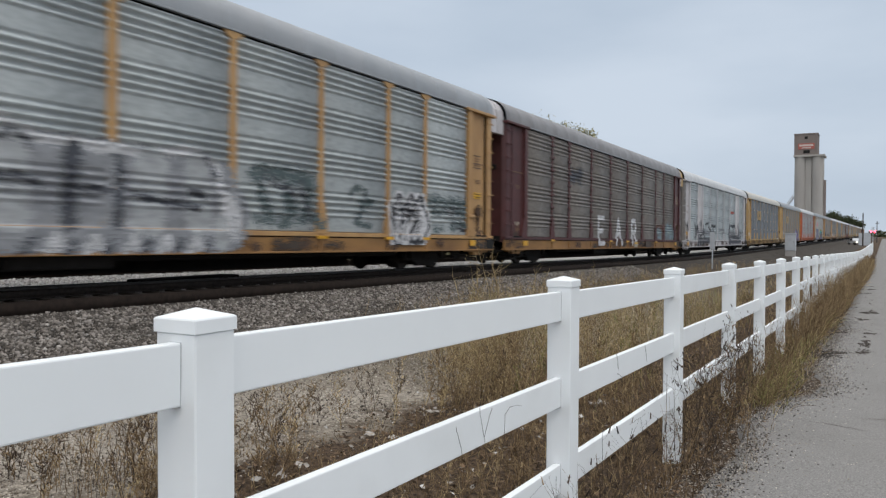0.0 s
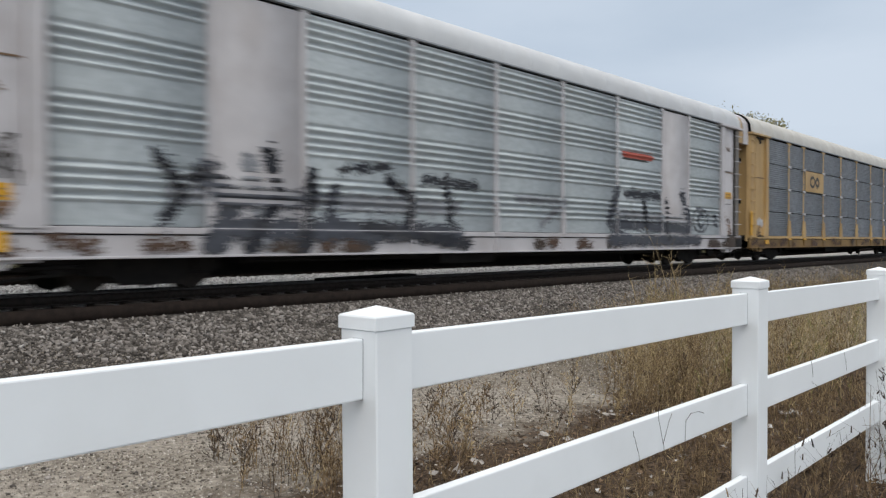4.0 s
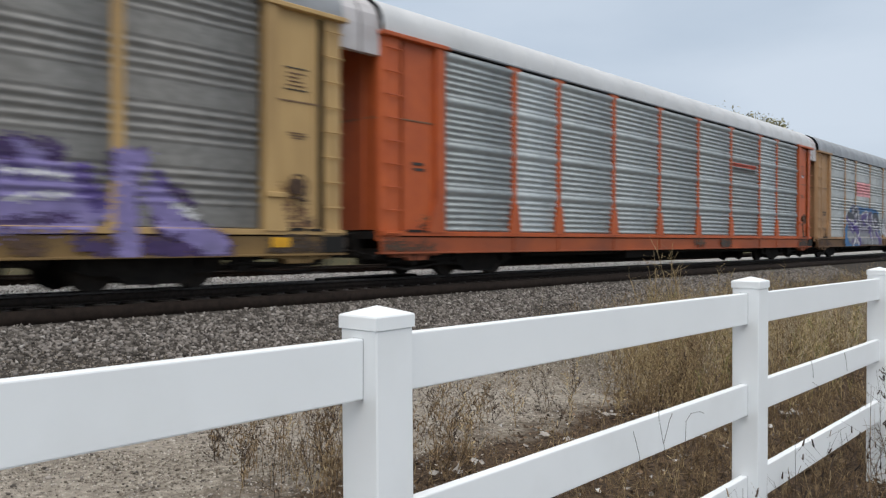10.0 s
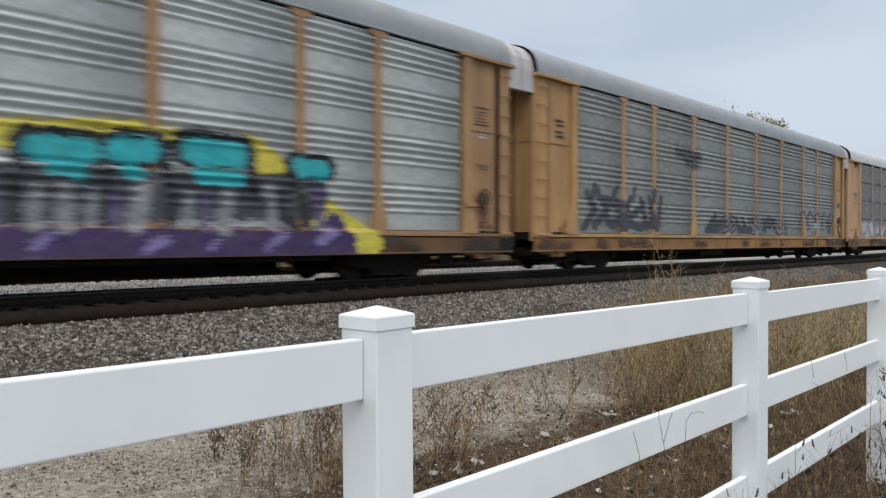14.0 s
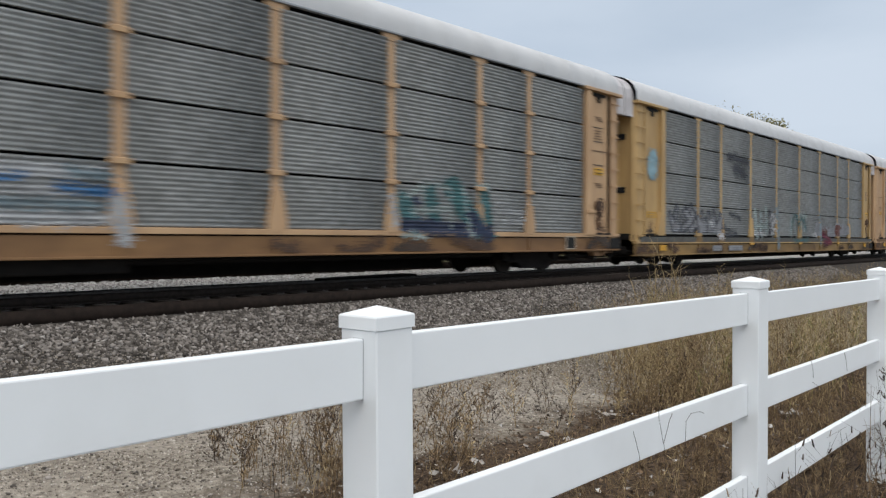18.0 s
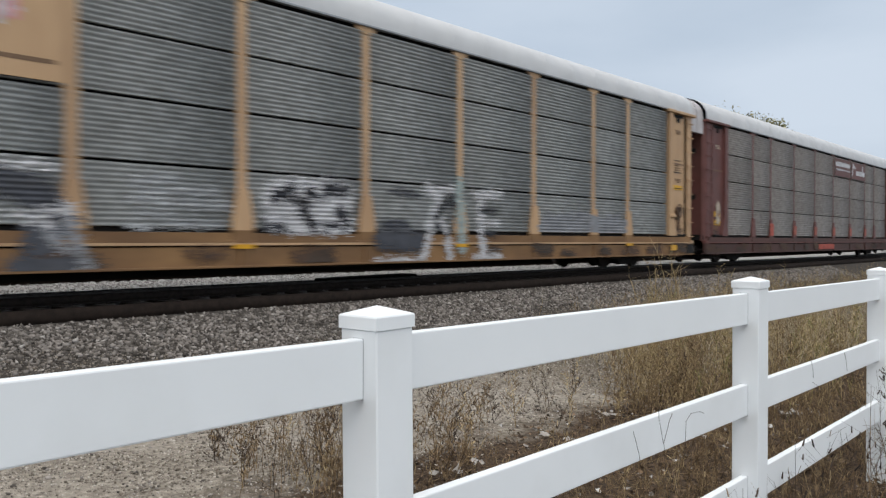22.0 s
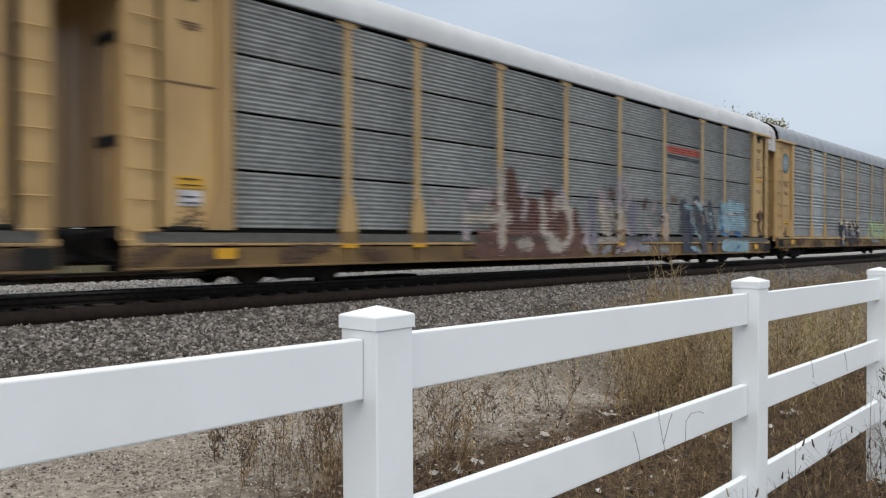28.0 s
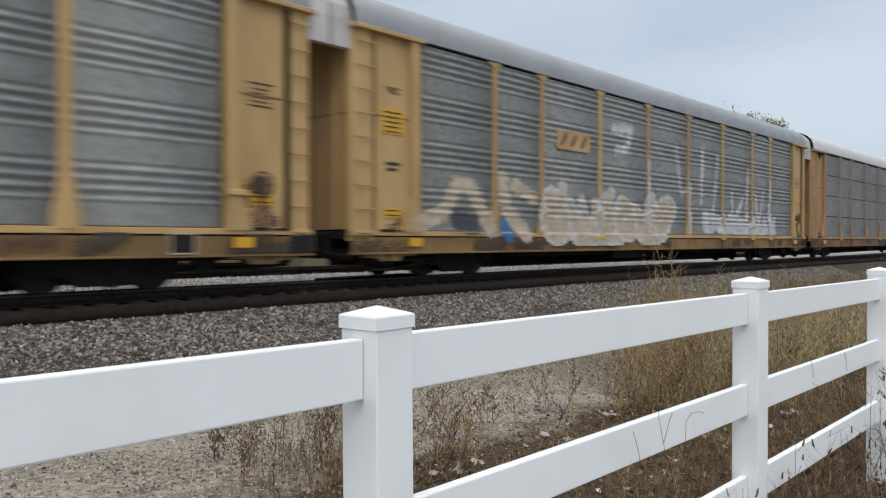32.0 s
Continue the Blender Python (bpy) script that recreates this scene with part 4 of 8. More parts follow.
def rows_of(style):
    """Upper and lower edge of each sheet in a bay."""
    if style == "slot":
        h = (PANEL_1 - PANEL_0) / 4
        return [(PANEL_0 + i * h + (0.022 if i else 0), PANEL_0 + (i + 1) * h - 0.022) for i in range(4)]
    return [(PANEL_0, PANEL_1)]


MESHES = {}


def panel_mesh(style, width, z0, z1, mat):
    key = ("panel", style, round(width, 3), round(z0, 3), mat.name)
    if key not in MESHES:
        zs = zlist(z0, z1, style)
        n = len(zs)
        v = [(x, y, z) for x in (None, 1.43) for y in (-width / 2, width / 2) for z in zs]
        v = [(SKIN + ridge(style, z) if x is None else x, y, z) for x, y, z in v]
        f = [(i, n + i, n + i + 1, i + 1) for i in range(n - 1)]
        f += [(2 * n + i, i, i + 1, 2 * n + i + 1) for i in range(n - 1)] + [(n + i, 3 * n + i, 3 * n + i + 1, n + i + 1) for i in range(n - 1)]
        f += [(2 * n, 3 * n, n, 0), (n - 1, 2 * n - 1, 4 * n - 1, 3 * n - 1), (3 * n, 2 * n, 3 * n - 1, 4 * n - 1)]
        MESHES[key] = raw("panel", v, f, mat)
    return MESHES[key]


def post_mesh_of(mat, slim=False, flush=False):
    key = ("post", mat.name, slim, flush)
    if key not in MESHES:
        bm = bmesh.new()
        h, b, t = (0.06, 0.07, 0.08) if slim else (POST_HALF, 0.21, 0.235)
        face = 1.535 if flush else 1.552
        prism(bm, [(-h, 1.0), (h, 1.0), (h, 5.06), (-h, 5.06)], 1.45, face)
        prism(bm, [(-b, 1.0), (b, 1.0), (b, 1.18), (h, 1.72), (-h, 1.72), (-b, 1.18)], 1.50, 1.60)
        prism(bm, [(-h, 4.98), (h, 4.98), (t, 5.06), (t, 5.15), (-t, 5.15), (-t, 5.06)], 1.50, face + 0.016)
        if not flush:
            prism(bm, [(-h * 0.4, 1.6), (h * 0.4, 1.6), (h * 0.4, 5.0), (-h * 0.4, 5.0)], 1.50, face + 0.014)
        MESHES[key] = mesh_of("post", bm, mat)
    return MESHES[key]


def shared(key, make):
    if key not in MESHES:
        MESHES[key] = make()
    return MESHES[key]


def roof_points(n=14):
    """Half cross-section of the roof, from the near eave over the crown to the far eave."""
    pts = []
    for i in range(n + 1):
        a = math.pi * i / n
        x = 1.57 * math.copysign(abs(math.cos(a)) ** 0.75, math.cos(a))
        z = 5.22 + (CROWN - 5.22) * math.sin(a) ** 0.85
        pts.append((x, z))
    return pts


def roof_mesh(mat):
    def make():
        pts = roof_points()
        ys = [-HALF + 0.05, -HALF + 0.35] + [-HALF + 1.35 + i * (2 * HALF - 2.7) / 20 for i in range(21)] + [HALF - 0.35, HALF - 0.05]
        v, f, stations = [], [], []
        for j, y in enumerate(ys):
            if j in (0, len(ys) - 1):
                stations.append((y, 0.0))
            else:
                stations += [(y - 0.04, 0.0), (y - 0.03, 0.003), (y + 0.03, 0.003), (y + 0.04, 0.0)]
        for y, lift in stations:
            v += [(x * (1 + lift / 1.6), y, z + lift) for x, z in pts]
            v += [(1.57, y, 5.14), (-1.57, y, 5.14)]
        k = len(pts) + 2
        order = [k - 2] + list(range(k - 2)) + [k - 1]
        for j in range(len(stations) - 1):
            for a, b in zip(order, order[1:]):
                f.append((j * k + a, j * k + b, (j + 1) * k + b, (j + 1) * k + a))
        me = raw("roof", v, f, mat)
        return me
    return shared(("roof", mat.name), make)


def end_mesh(mat):
    """Plain end wall with three shallow ribs pressed out of one sheet."""
    def make():
        bm = bmesh.new()
        front = [(-1.36, 0.0)]
        for x in (-0.9, 0.0, 0.9):
            front += [(x - 0.07, 0.0), (x - 0.04, 0.035), (x + 0.04, 0.035), (x + 0.07, 0.0)]
        front += [(1.36, 0.0), (1.36, -0.06), (-1.36, -0.06)]
        prism(bm, front, 1.05, 5.1, "z")
        return mesh_of("end_wall", bm, mat)
    return shared(("end", mat.name), make)


def vent_mesh():
    def make():
        bm = bmesh.new()
        # near-black block in place of the shade inside a slot
        box(bm, 0.50, 1.18, 0.0, 0.05, -0.09, 0.09, 0.01)
        return mesh_of("vent", bm, DARK)
    return shared("vent", make)


def seam_mesh():
    def make():
        bm = bmesh.new()
        box(bm, -1.34, 1.34, 0.0, 0.012, -0.012, 0.012)
        return mesh_of("end_seam", bm, STENCIL)
    return shared("end_seam", make)


def latch_mesh():
    """Dark latch that hangs under the eave over a corner door."""
    def make():
        bm = bmesh.new()
        prism(bm, [(0.34, 5.04), (1.12, 5.04), (1.10, 4.96), (0.86, 4.93), (0.84, 4.78), (0.68, 4.78), (0.66, 4.93), (0.36, 4.97)], 1.50, 1.545)
        return mesh_of("door_latch", bm, DARK)
    return shared("door_latch", make)


def pad_mesh(mat):
    """Stepped bracket and jacking pad under a corner of the body."""
    def make():
        bm = bmesh.new()
        prism(bm, [(0.05, 0.57), (1.55, 0.57), (1.5, 0.47), (1.15, 0.47), (1.05, 0.40), (0.55, 0.40), (0.45, 0.50), (0.1, 0.50)], 1.38, 1.54)
        box(bm, 1.46, 1.58, 1.45, 1.85, 0.56, 0.84, 0.015)
        return mesh_of("jacking_pad", bm, mat)
    return shared(("jacking_pad", mat.name), make)


def hood_mesh(mat):
    def make():
        bm = bmesh.new()
        prism(bm, [(x * 0.90, z - 0.13) for x, z in roof_points(12)], -0.06, 0.0, "y")
        return mesh_of("end_hood", bm, mat)
    return shared(("hood", mat.name), make)


def door_mesh(mat):
    """Flat corner section, local y towards the end of the car."""
    def make():
        bm = bmesh.new()
        prism(bm, [(1.42, 0.24), (1.52, 0.24), (1.52, 0.30), (1.531, 0.305), (1.531, 0.36), (1.52, 0.365), (1.52, 1.13), (1.531, 1.135), (1.531, 1.20), (1.52, 1.205), (1.52, 1.24), (1.42, 1.24)], 1.04, 5.10, "z")
        return mesh_of("corner_door", bm, mat)
    return shared(("door", mat.name), make)


def jamb_mesh(mat):
    """Post beside the last sheet, spreading at its foot."""
    def make():
        bm = bmesh.new()
        prism(bm, [(-0.02, 1.0), (0.5, 1.0), (0.5, 1.1), (0.26, 1.75), (0.26, 5.10), (0.0, 5.10)], 1.40, 1.618)
        return mesh_of("corner_post", bm, mat)
    return shared(("jamb", mat.name), make)


def header_mesh(mat):
    def make():
        bm = bmesh.new()
        box(bm, 1.40, 1.66, -0.12, 1.90, 5.06, 5.15, 0.012)
        return mesh_of("eave_beam", bm, mat)
    return shared(("header", mat.name), make)


def ladder_mesh(mat):
    def make():
        bm = bmesh.new()
        bend = [(1.375 + 0.18 * math.cos(radians(a)), 1.70 + 0.18 * math.sin(radians(a))) for a in range(0, 91, 15)]
        prism(bm, [(1.50, 1.39), (1.57, 1.37), (1.57, 1.41), (1.555, 1.43)] + bend + [(1.36, 1.84), (1.50, 1.70)], 0.82, 5.08, "z")
        return mesh_of("ladder", bm, mat)
    return shared(("ladder", mat.name), make)


def rung_mesh(mat):
    def make():
        bm = bmesh.new()
        tube(bm, [(1.54, 1.36, 0), (1.61, 1.36, 0), (1.61, 1.78, 0), (1.50, 1.80, 0)], 0.015, 5)
        return mesh_of("rung", bm, mat)
    return shared(("rung", mat.name), make)


def bracket_mesh(mat):
    def make():
        bm = bmesh.new()
        box(bm, 1.56, 1.592, -0.17, 0.17, -0.05, 0.05, 0.008)
        return mesh_of("bracket", bm, mat)
    return shared(("bracket", mat.name), make)


def sill_mesh(mat):
    def make():
        bm = bmesh.new()
        box(bm, 1.50, 1.56, -HALF, HALF, SILL_0 + 0.02, SILL_1 - 0.1, 0.008)
        box(bm, 1.42, 1.61, -HALF, HALF, SILL_0 - 0.01, SILL_0 + 0.03, 0.006)
        for y in EDGES[1:-1]:
            box(bm, 1.55, 1.605, y - 0.05, y + 0.05, SILL_0 + 0.03, SILL_1 - 0.11)
        return mesh_of("side_sill", bm, mat)
    return shared(("sill", mat.name), make)


def side_rail_mesh(mat, length):
    """Lip that carries the sheets of a bay, over a dark seam."""
    def make():
        bm = bmesh.new()
        box(bm, 1.45, 1.592, -length / 2 + 0.012, length / 2 - 0.012, SILL_1 - 0.075, SILL_1 + 0.03, 0.006)
        return mesh_of("side_rail", bm, mat)
    return shared(("side_rail", mat.name, round(length, 2)), make)


def skirt_mesh(mat, length):
    """Strip between the sheets and a deep sill."""
    def make():
        bm = bmesh.new()
        box(bm, 1.45, 1.597, -length / 2, length / 2, 0.785, 0.955, 0.006)
        return mesh_of("skirt", bm, mat)
    return shared(("skirt", mat.name, round(length, 2)), make)


def foot_mesh(mat):
    def make():
        bm = bmesh.new()
        prism(bm, [(-0.225, 0.79), (0.225, 0.79), (0.21, 1.0), (-0.21, 1.0)], 1.50, 1.601)
        return mesh_of("post_foot", bm, mat)
    return shared(("foot", mat.name), make)


def eave_mesh():
    """Bright folded edge under the roof."""
    def make():
        bm = bmesh.new()
        box(bm, 1.50, 1.592, -HALF + 0.3, HALF - 0.3, 5.125, 5.17, 0.008)
        return mesh_of("eave_trim", bm, GREY_ROOF)
    return shared("eave", make)


def deck_mesh():
    def make():
        bm = bmesh.new()
        box(bm, -1.48, 1.48, -HALF + 0.02, HALF - 0.02, 0.86, 1.02)
        box(bm, -0.35, 0.35, -13.3, 13.3, 0.45, 0.88)
        box(bm, -1.35, -0.55, -8.3, 8.3, 0.13, 0.88)
        box(bm, -0.6, 1.1, -8.3, 8.3, 0.42, 0.88)
        for y in (-8, -6, -4, -2, 0, 2, 4, 6, 8):
            box(bm, -1.45, 1.45, y - 0.06, y + 0.06, 0.6, 0.86)
        box(bm, -0.5, 1.32, -3.2, -1.2, 0.30, 0.86, 0.03)
        tube(bm, [(1.2, -8, 0.5), (1.2, 8, 0.5)], 0.03)
        return mesh_of("underframe", bm, BLACK)
    return shared("deck", make)


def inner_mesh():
    """Near-black box that paints in the shade inside, seen through the slots."""
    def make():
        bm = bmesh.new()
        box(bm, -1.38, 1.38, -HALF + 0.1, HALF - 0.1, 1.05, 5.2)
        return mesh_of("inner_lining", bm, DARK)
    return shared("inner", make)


def frame_mesh():
    def make():
        bm = bmesh.new()
        prism(bm, [(-1.3, 0.34), (-1.05, 0.26), (-0.72, 0.26), (-0.5, 0.1), (0.5, 0.1), (0.72, 0.26), (1.05, 0.26), (1.3, 0.34), (1.25, 0.56), (0.9, 0.62), (0.35, 0.74), (-0.35, 0.74), (-0.9, 0.62), (-1.25, 0.56)], 0.93, 1.10)
        for y in (-0.9, 0.9):
            disc(bm, (1.13, y, 0.44), 0.13, 0.05, 12)
        for y in (-0.22, -0.07, 0.08, 0.23):
            tube(bm, [(1.05, y, 0.22), (1.05, y, 0.58)], 0.055, 8)
        box(bm, 0.55, 0.68, -0.4, 0.4, 0.14, 0.5, 0.02)
        for y in (-0.46, 0.46):
            box(bm, 0.62, 0.9, y - 0.05, y + 0.05, 0.12, 0.5, 0.015)
        tube(bm, [(1.12, -1.3, 0.62), (1.12, 1.3, 0.62)], 0.018, 5)
        return mesh_of("side_frame", bm, BLACK)
    return shared("frame", make)


def wheel_mesh():
    def make():
        bm = bmesh.new()
        for s in (-1, 1):
            disc(bm, (s * 0.755, 0, 0), 0.42, 0.055, 28)
            disc(bm, (s * 0.70, 0, 0), 0.455, 0.014, 28)
            disc(bm, (s * 0.80, 0, 0), 0.12, 0.06, 12)
            for k in range(4):
                a = k * 1.5708
                disc(bm, (s * 0.815, 0.24 * math.cos(a), 0.24 * math.sin(a)), 0.05, 0.008, 8)
        tube(bm, [(-1.1, 0, 0), (1.1, 0, 0)], 0.075, 10)
        return mesh_of("wheelset", bm, WHEEL)
    return shared("wheel", make)


def coupler_mesh():
    def make():
        bm = bmesh.new()
        box(bm, -0.12, 0.12, 0.0, 0.55, 0.62, 0.86, 0.02)
        prism(bm, [(-0.2, 0.5), (0.16, 0.5), (0.2, 0.62), (0.1, 0.72), (0.02, 0.62), (-0.2, 0.74)], 0.6, 0.9, "z")
        box(bm, -0.25, 0.25, -0.3, 0.02, 0.56, 0.95, 0.02)
        return mesh_of("coupler", bm, BLACK)
    return shared("coupler", make)


def hose_mesh():
    def make():
        bm = bmesh.new()
        pts = [(0.5, 0.0, 0.72)] + [(0.5 + 0.04 * math.sin(3 * u), 0.1 + 0.62 * u, 0.66 - 0.42 * math.sin(math.pi * u)) for u in (0, .15, .3, .45, .6, .75, .9, 1.0)]
        tube(bm, pts, 0.024, 6)
        return mesh_of("brake_hose", bm, RUBBER)
    return shared("hose", make)


def shroud_mesh(mat):
    """Bellows hood that closes the roof towards the next car."""
    def make():
        bm = bmesh.new()
        outer = [(x * 0.93, z - 0.02) for x, z in roof_points(12)]
        pts = [(1.46, 4.64)] + outer + [(-1.46, 4.64), (-1.3, 4.64)] + [(x * 0.82, z - 0.12) for x, z in roof_points(12)][::-1] + [(1.3, 4.64)]
        prism(bm, pts, 0.0, 0.485, "y")
        return mesh_of("roof_shroud", bm, mat)
    return shared(("shroud", mat.name), make)


def stirrup_mesh():
    """Step of bent bar under the ladder."""
    def make():
        bm = bmesh.new()
        tube(bm, [(1.55, -0.22, 0.6), (1.55, -0.22, 0.22), (1.55, 0.22, 0.22), (1.55, 0.22, 0.6)], 0.022, 5)
        return mesh_of("stirrup", bm, BLACK)
    return shared("stirrup", make)


def gear_mesh():
    """Black cushioning gear, brake pipe and uncoupling rod at an end; local y outwards."""
    def make():
        bm = bmesh.new()
        box(bm, -0.7, 0.75, -0.5, 0.12, 0.45, 1.0, 0.04)
        box(bm, 0.55, 1.15, -0.6, -0.05, 0.4, 0.66, 0.03)
        tube(bm, [(1.5, -0.1, 0.52), (1.45, 0.16, 0.5), (0.6, 0.2, 0.62), (0.2, 0.3, 0.8)], 0.02, 5)
        tube(bm, [(1.3, -2.4, 0.42), (1.3, -0.3, 0.38)], 0.035, 5)
        tube(bm, [(0.9, -2.4, 0.34), (0.7, 0.0, 0.36)], 0.05, 5)
        prism(bm, [(-2.3, 0.58), (-1.7, 0.58), (-1.8, 0.36), (-2.0, 0.26), (-2.2, 0.3)], 1.18, 1.28)
        prism(bm, [(-1.35, 0.58), (-0.75, 0.58), (-0.7, 0.42), (-1.0, 0.28), (-1.25, 0.34)], 1.22, 1.32)
        tube(bm, [(1.3, -1.9, 0.3), (1.3, -1.1, 0.22), (1.1, -0.4, 0.26)], 0.025, 5)
        return mesh_of("end_gear", bm, BLACK)
    return shared("end_gear", make)


def brake_mesh():
    def make():
        bm = bmesh.new()
        rim = [(1.62, 0.72 + 0.22 * math.cos(2 * math.pi * k / 16), 1.82 + 0.22 * math.sin(2 * math.pi * k / 16)) for k in range(17)]
        tube(bm, rim, 0.02, 5)
        for k in range(4):
            a = math.pi * k / 4
            dy, dz = 0.21 * math.cos(a), 0.21 * math.sin(a)
            tube(bm, [(1.61, 0.72 - dy, 1.82 - dz), (1.61, 0.72 + dy, 1.82 + dz)], 0.012, 4)
        disc(bm, (1.57, 0.72, 1.82), 0.15, 0.04, 14)
        tube(bm, [(1.55, 0.75, 1.2), (1.55, 0.75, 1.6)], 0.02)
        return mesh_of("brake_gear", bm, RUST)
    return shared("brake", make)


def plate(parent, name, mat, y0, y1, z0, z1, x, label=""):
    bm = bmesh.new()
    box(bm, x, x + 0.012, y0, y1, z0, z1)
    return part(name, bm, mat, parent, label)


# ---------------------------------------------------------------- train: paint on the sides


def near_side(style, y, z, slim=False):
    """x of the outermost surface of a car's side at a place."""
    if style == "door":
        return 1.5245
    if z < PANEL_0 and style != "plate":
        return 1.612
    if abs(y) > EDGES[-1] + 0.02:
        return 1.618 if abs(y) < EDGES[-1] + 0.26 else 1.55
    if style == "plate":
        return 1.597
    half = 0.06 if slim else POST_HALF if z > 1.7 else 0.22
    if min(abs(y - e) for e in EDGES) < half + 0.02:
        return 1.606 if z < 1.72 else 1.541 if style == "slot" else 1.572
    return SKIN + ridge(style, z) + (0.012 if style == "slot" else 0.007)


def sprayed(name, car, style, y0, y1, z0, z1, layers, label, slim=False, cy=0.05, fray=0.02, seed=1):
    """Paint that follows the pressed sheet. layers: (material, strokes, grow); a stroke is (points, half width)."""
    zs = []
    tall = 0.021 if style == "slot" else 0.032
    z0 = PANEL_0 + round((z0 - PANEL_0) / tall) * tall
    z = z0
    while z < z1:
        zs.append(z)
        z += tall
    ys = np.arange(y0, y1, cy)
    yc, zc = ys + cy / 2, np.array(zs) + tall / 2
    Y, Z = np.meshgrid(yc, zc, indexing="ij")
    r = np.random.default_rng(seed)
    field = np.full(Y.shape, -1, dtype=int)
    wob = fray * r.standard_normal(Y.shape)
    for k, (mat, strokes, grow, *top) in enumerate(layers):
        d = np.full(Y.shape, 9.0)
        for pts, half in strokes:
            for (ay, az), (by, bz) in zip(pts, pts[1:]):
                vy, vz = by - ay, bz - az
                u = np.clip(((Y - ay) * vy + (Z - az) * vz) / (vy * vy + vz * vz + 1e-9), 0, 1)
                wide = half if not isinstance(half, tuple) else half[0] + (half[1] - half[0]) * u
                d = np.minimum(d, np.hypot(Y - ay - u * vy, Z - az - u * vz) - wide)
        field[(d < grow + wob) & ((Z < top[0] + wob * 8) if top else True)] = k
    verts, faces, slots, seen = [], [], [], {}

    def corner(i, j):
        if (i, j) not in seen:
            seen[i, j] = len(verts)
            y, z = y0 + i * cy, z0 + j * tall
            verts.append((near_side(style, y, z, slim) - (0.004 if name == "stain" and z < PANEL_0 else 0.0), y, z))
        return seen[i, j]
    for i in range(len(ys)):
        for j in range(len(zs)):
            if field[i, j] >= 0:
                a = (corner(i, j), corner(i + 1, j), corner(i + 1, j + 1), corner(i, j + 1))
                xs = [verts[q][0] for q in a]
                if max(xs) - min(xs) > 0.1:
                    continue
                faces.append(a)
                slots.append(int(field[i, j]))
    me = raw(name, verts, faces, [row[0] for row in layers])
    me.polygons.foreach_set("material_index", np.array(slots, dtype=np.int32)[:len(me.polygons)])
    return part(name, me, None, car, label)


GLYPHS = {
    "E": [[(0.9, 1), (0.1, 1), (0.1, 0), (0.9, 0)], [(0.1, 0.5), (0.75, 0.5)]],
    "A": [[(0, 0), (0.5, 1), (1, 0)], [(0.25, 0.4), (0.75, 0.4)]],
    "R": [[(0.1, 0), (0.1, 1), (0.7, 1), (0.9, 0.75), (0.7, 0.5), (0.1, 0.5)], [(0.5, 0.5), (0.95, 0)]],
}


def strokes_of(text, y0, z0, w, h, gap, half):
    s = []
    for k, ch in enumerate(text):
        for line in GLYPHS[ch]:
            s.append(([(y0 + k * (w + gap) + u * w, z0 + v * h) for u, v in line], half))
    return s


def ringed(cy, cz, ry, rz, a0=0, a1=360, n=14):
    return [(cy + ry * math.cos(radians(a0 + (a1 - a0) * i / n)), cz + rz * math.sin(radians(a0 + (a1 - a0) * i / n))) for i in range(n + 1)]


# ---------------------------------------------------------------- train: one car


def stain(car, style, number, drop):
    """Rust and soot on the sill, the corner doors and round the brake gear."""
    r = random.Random(900 + number)
    low, high = SILL_0 + 0.05 + drop, SILL_1 - 0.06 + drop
    for k in range(3 if number == 5 else 14):
        y = r.uniform(-12.5, 11.4)
        w = r.uniform(0.15, 0.8)
        a, b = (0.6 + 0.3 * r.random() + drop for _ in range(2))
        sprayed("stain", car, style, y - 0.2, y + w + 0.2, low, high, [(r.choice((RUST, P_SOOT, RUST)), [([(y, a), (y + w, b)], r.uniform(0.05, 0.16))], 0)], "", fray=0.07, seed=k + 1)
    u = r.uniform(-0.12, 0.12)
    foot = [([(12.2, 1.12), (12.6, 1.2 + u), (13.0, 1.14)], 0.09), ([(12.45 + u, 1.75), (12.5, 1.2)], 0.06), ([(12.75, 1.5 + u), (12.8, 1.15)], 0.08), ([(12.3, 1.45), (12.35 + u, 1.15)], 0.05)]
    dark = [([(12.3 + u, 1.13), (12.6 + u, 1.15)], 0.06), ([(12.8, 1.2), (13.02, 1.1)], 0.05), ([(12.55, 1.62), (12.75, 1.58)], 0.05)]
    sprayed("stain", car, "door", 12.18, 13.1, 1.06, 2.1, [(P_WASH, foot, 0), (RUST, dark, 0)], "rusty stains round the brake gear", fray=0.05, seed=number + 1)
    run = [([(12.0, 0.68 + drop), (12.5, 0.8 + u + drop), (13.1, 0.7 + drop), (13.7, 0.75 + drop)], 0.12), ([(12.3, 0.9 + drop), (12.9 + u, 0.88 + drop)], 0.05)]
    sprayed("stain", car, style, 11.9, 13.72, low, high, [(P_SOOT, run, 0)], "sooty end of the sill", fray=0.08, seed=number + 3)
    lead = [([(-13.7, 0.7 + drop), (-13.1, 0.8 + u + drop)], 0.1), ([(-12.9 + u, 0.64 + drop), (-12.3, 0.68 + drop)], 0.06)]
    sprayed("stain", car, style, -13.72, -12.0, low, high, [(RUST, lead, 0)], "rusty end of the sill", fray=0.09, seed=number + 4)
    y = r.uniform(-12.9, -12.4)
    sprayed("stain", car, "door", max(-13.05, y - 0.4), min(-12.2, y + 0.5), 1.08, 1.7, [(P_WASH, [([(y, 1.12), (y + 0.15, 1.3)], 0.08)], 0), (P_SOOT, [([(y - 0.1, 1.12), (y + 0.2, 1.14)], 0.05)], 0)], "", fray=0.08, seed=number + 5)


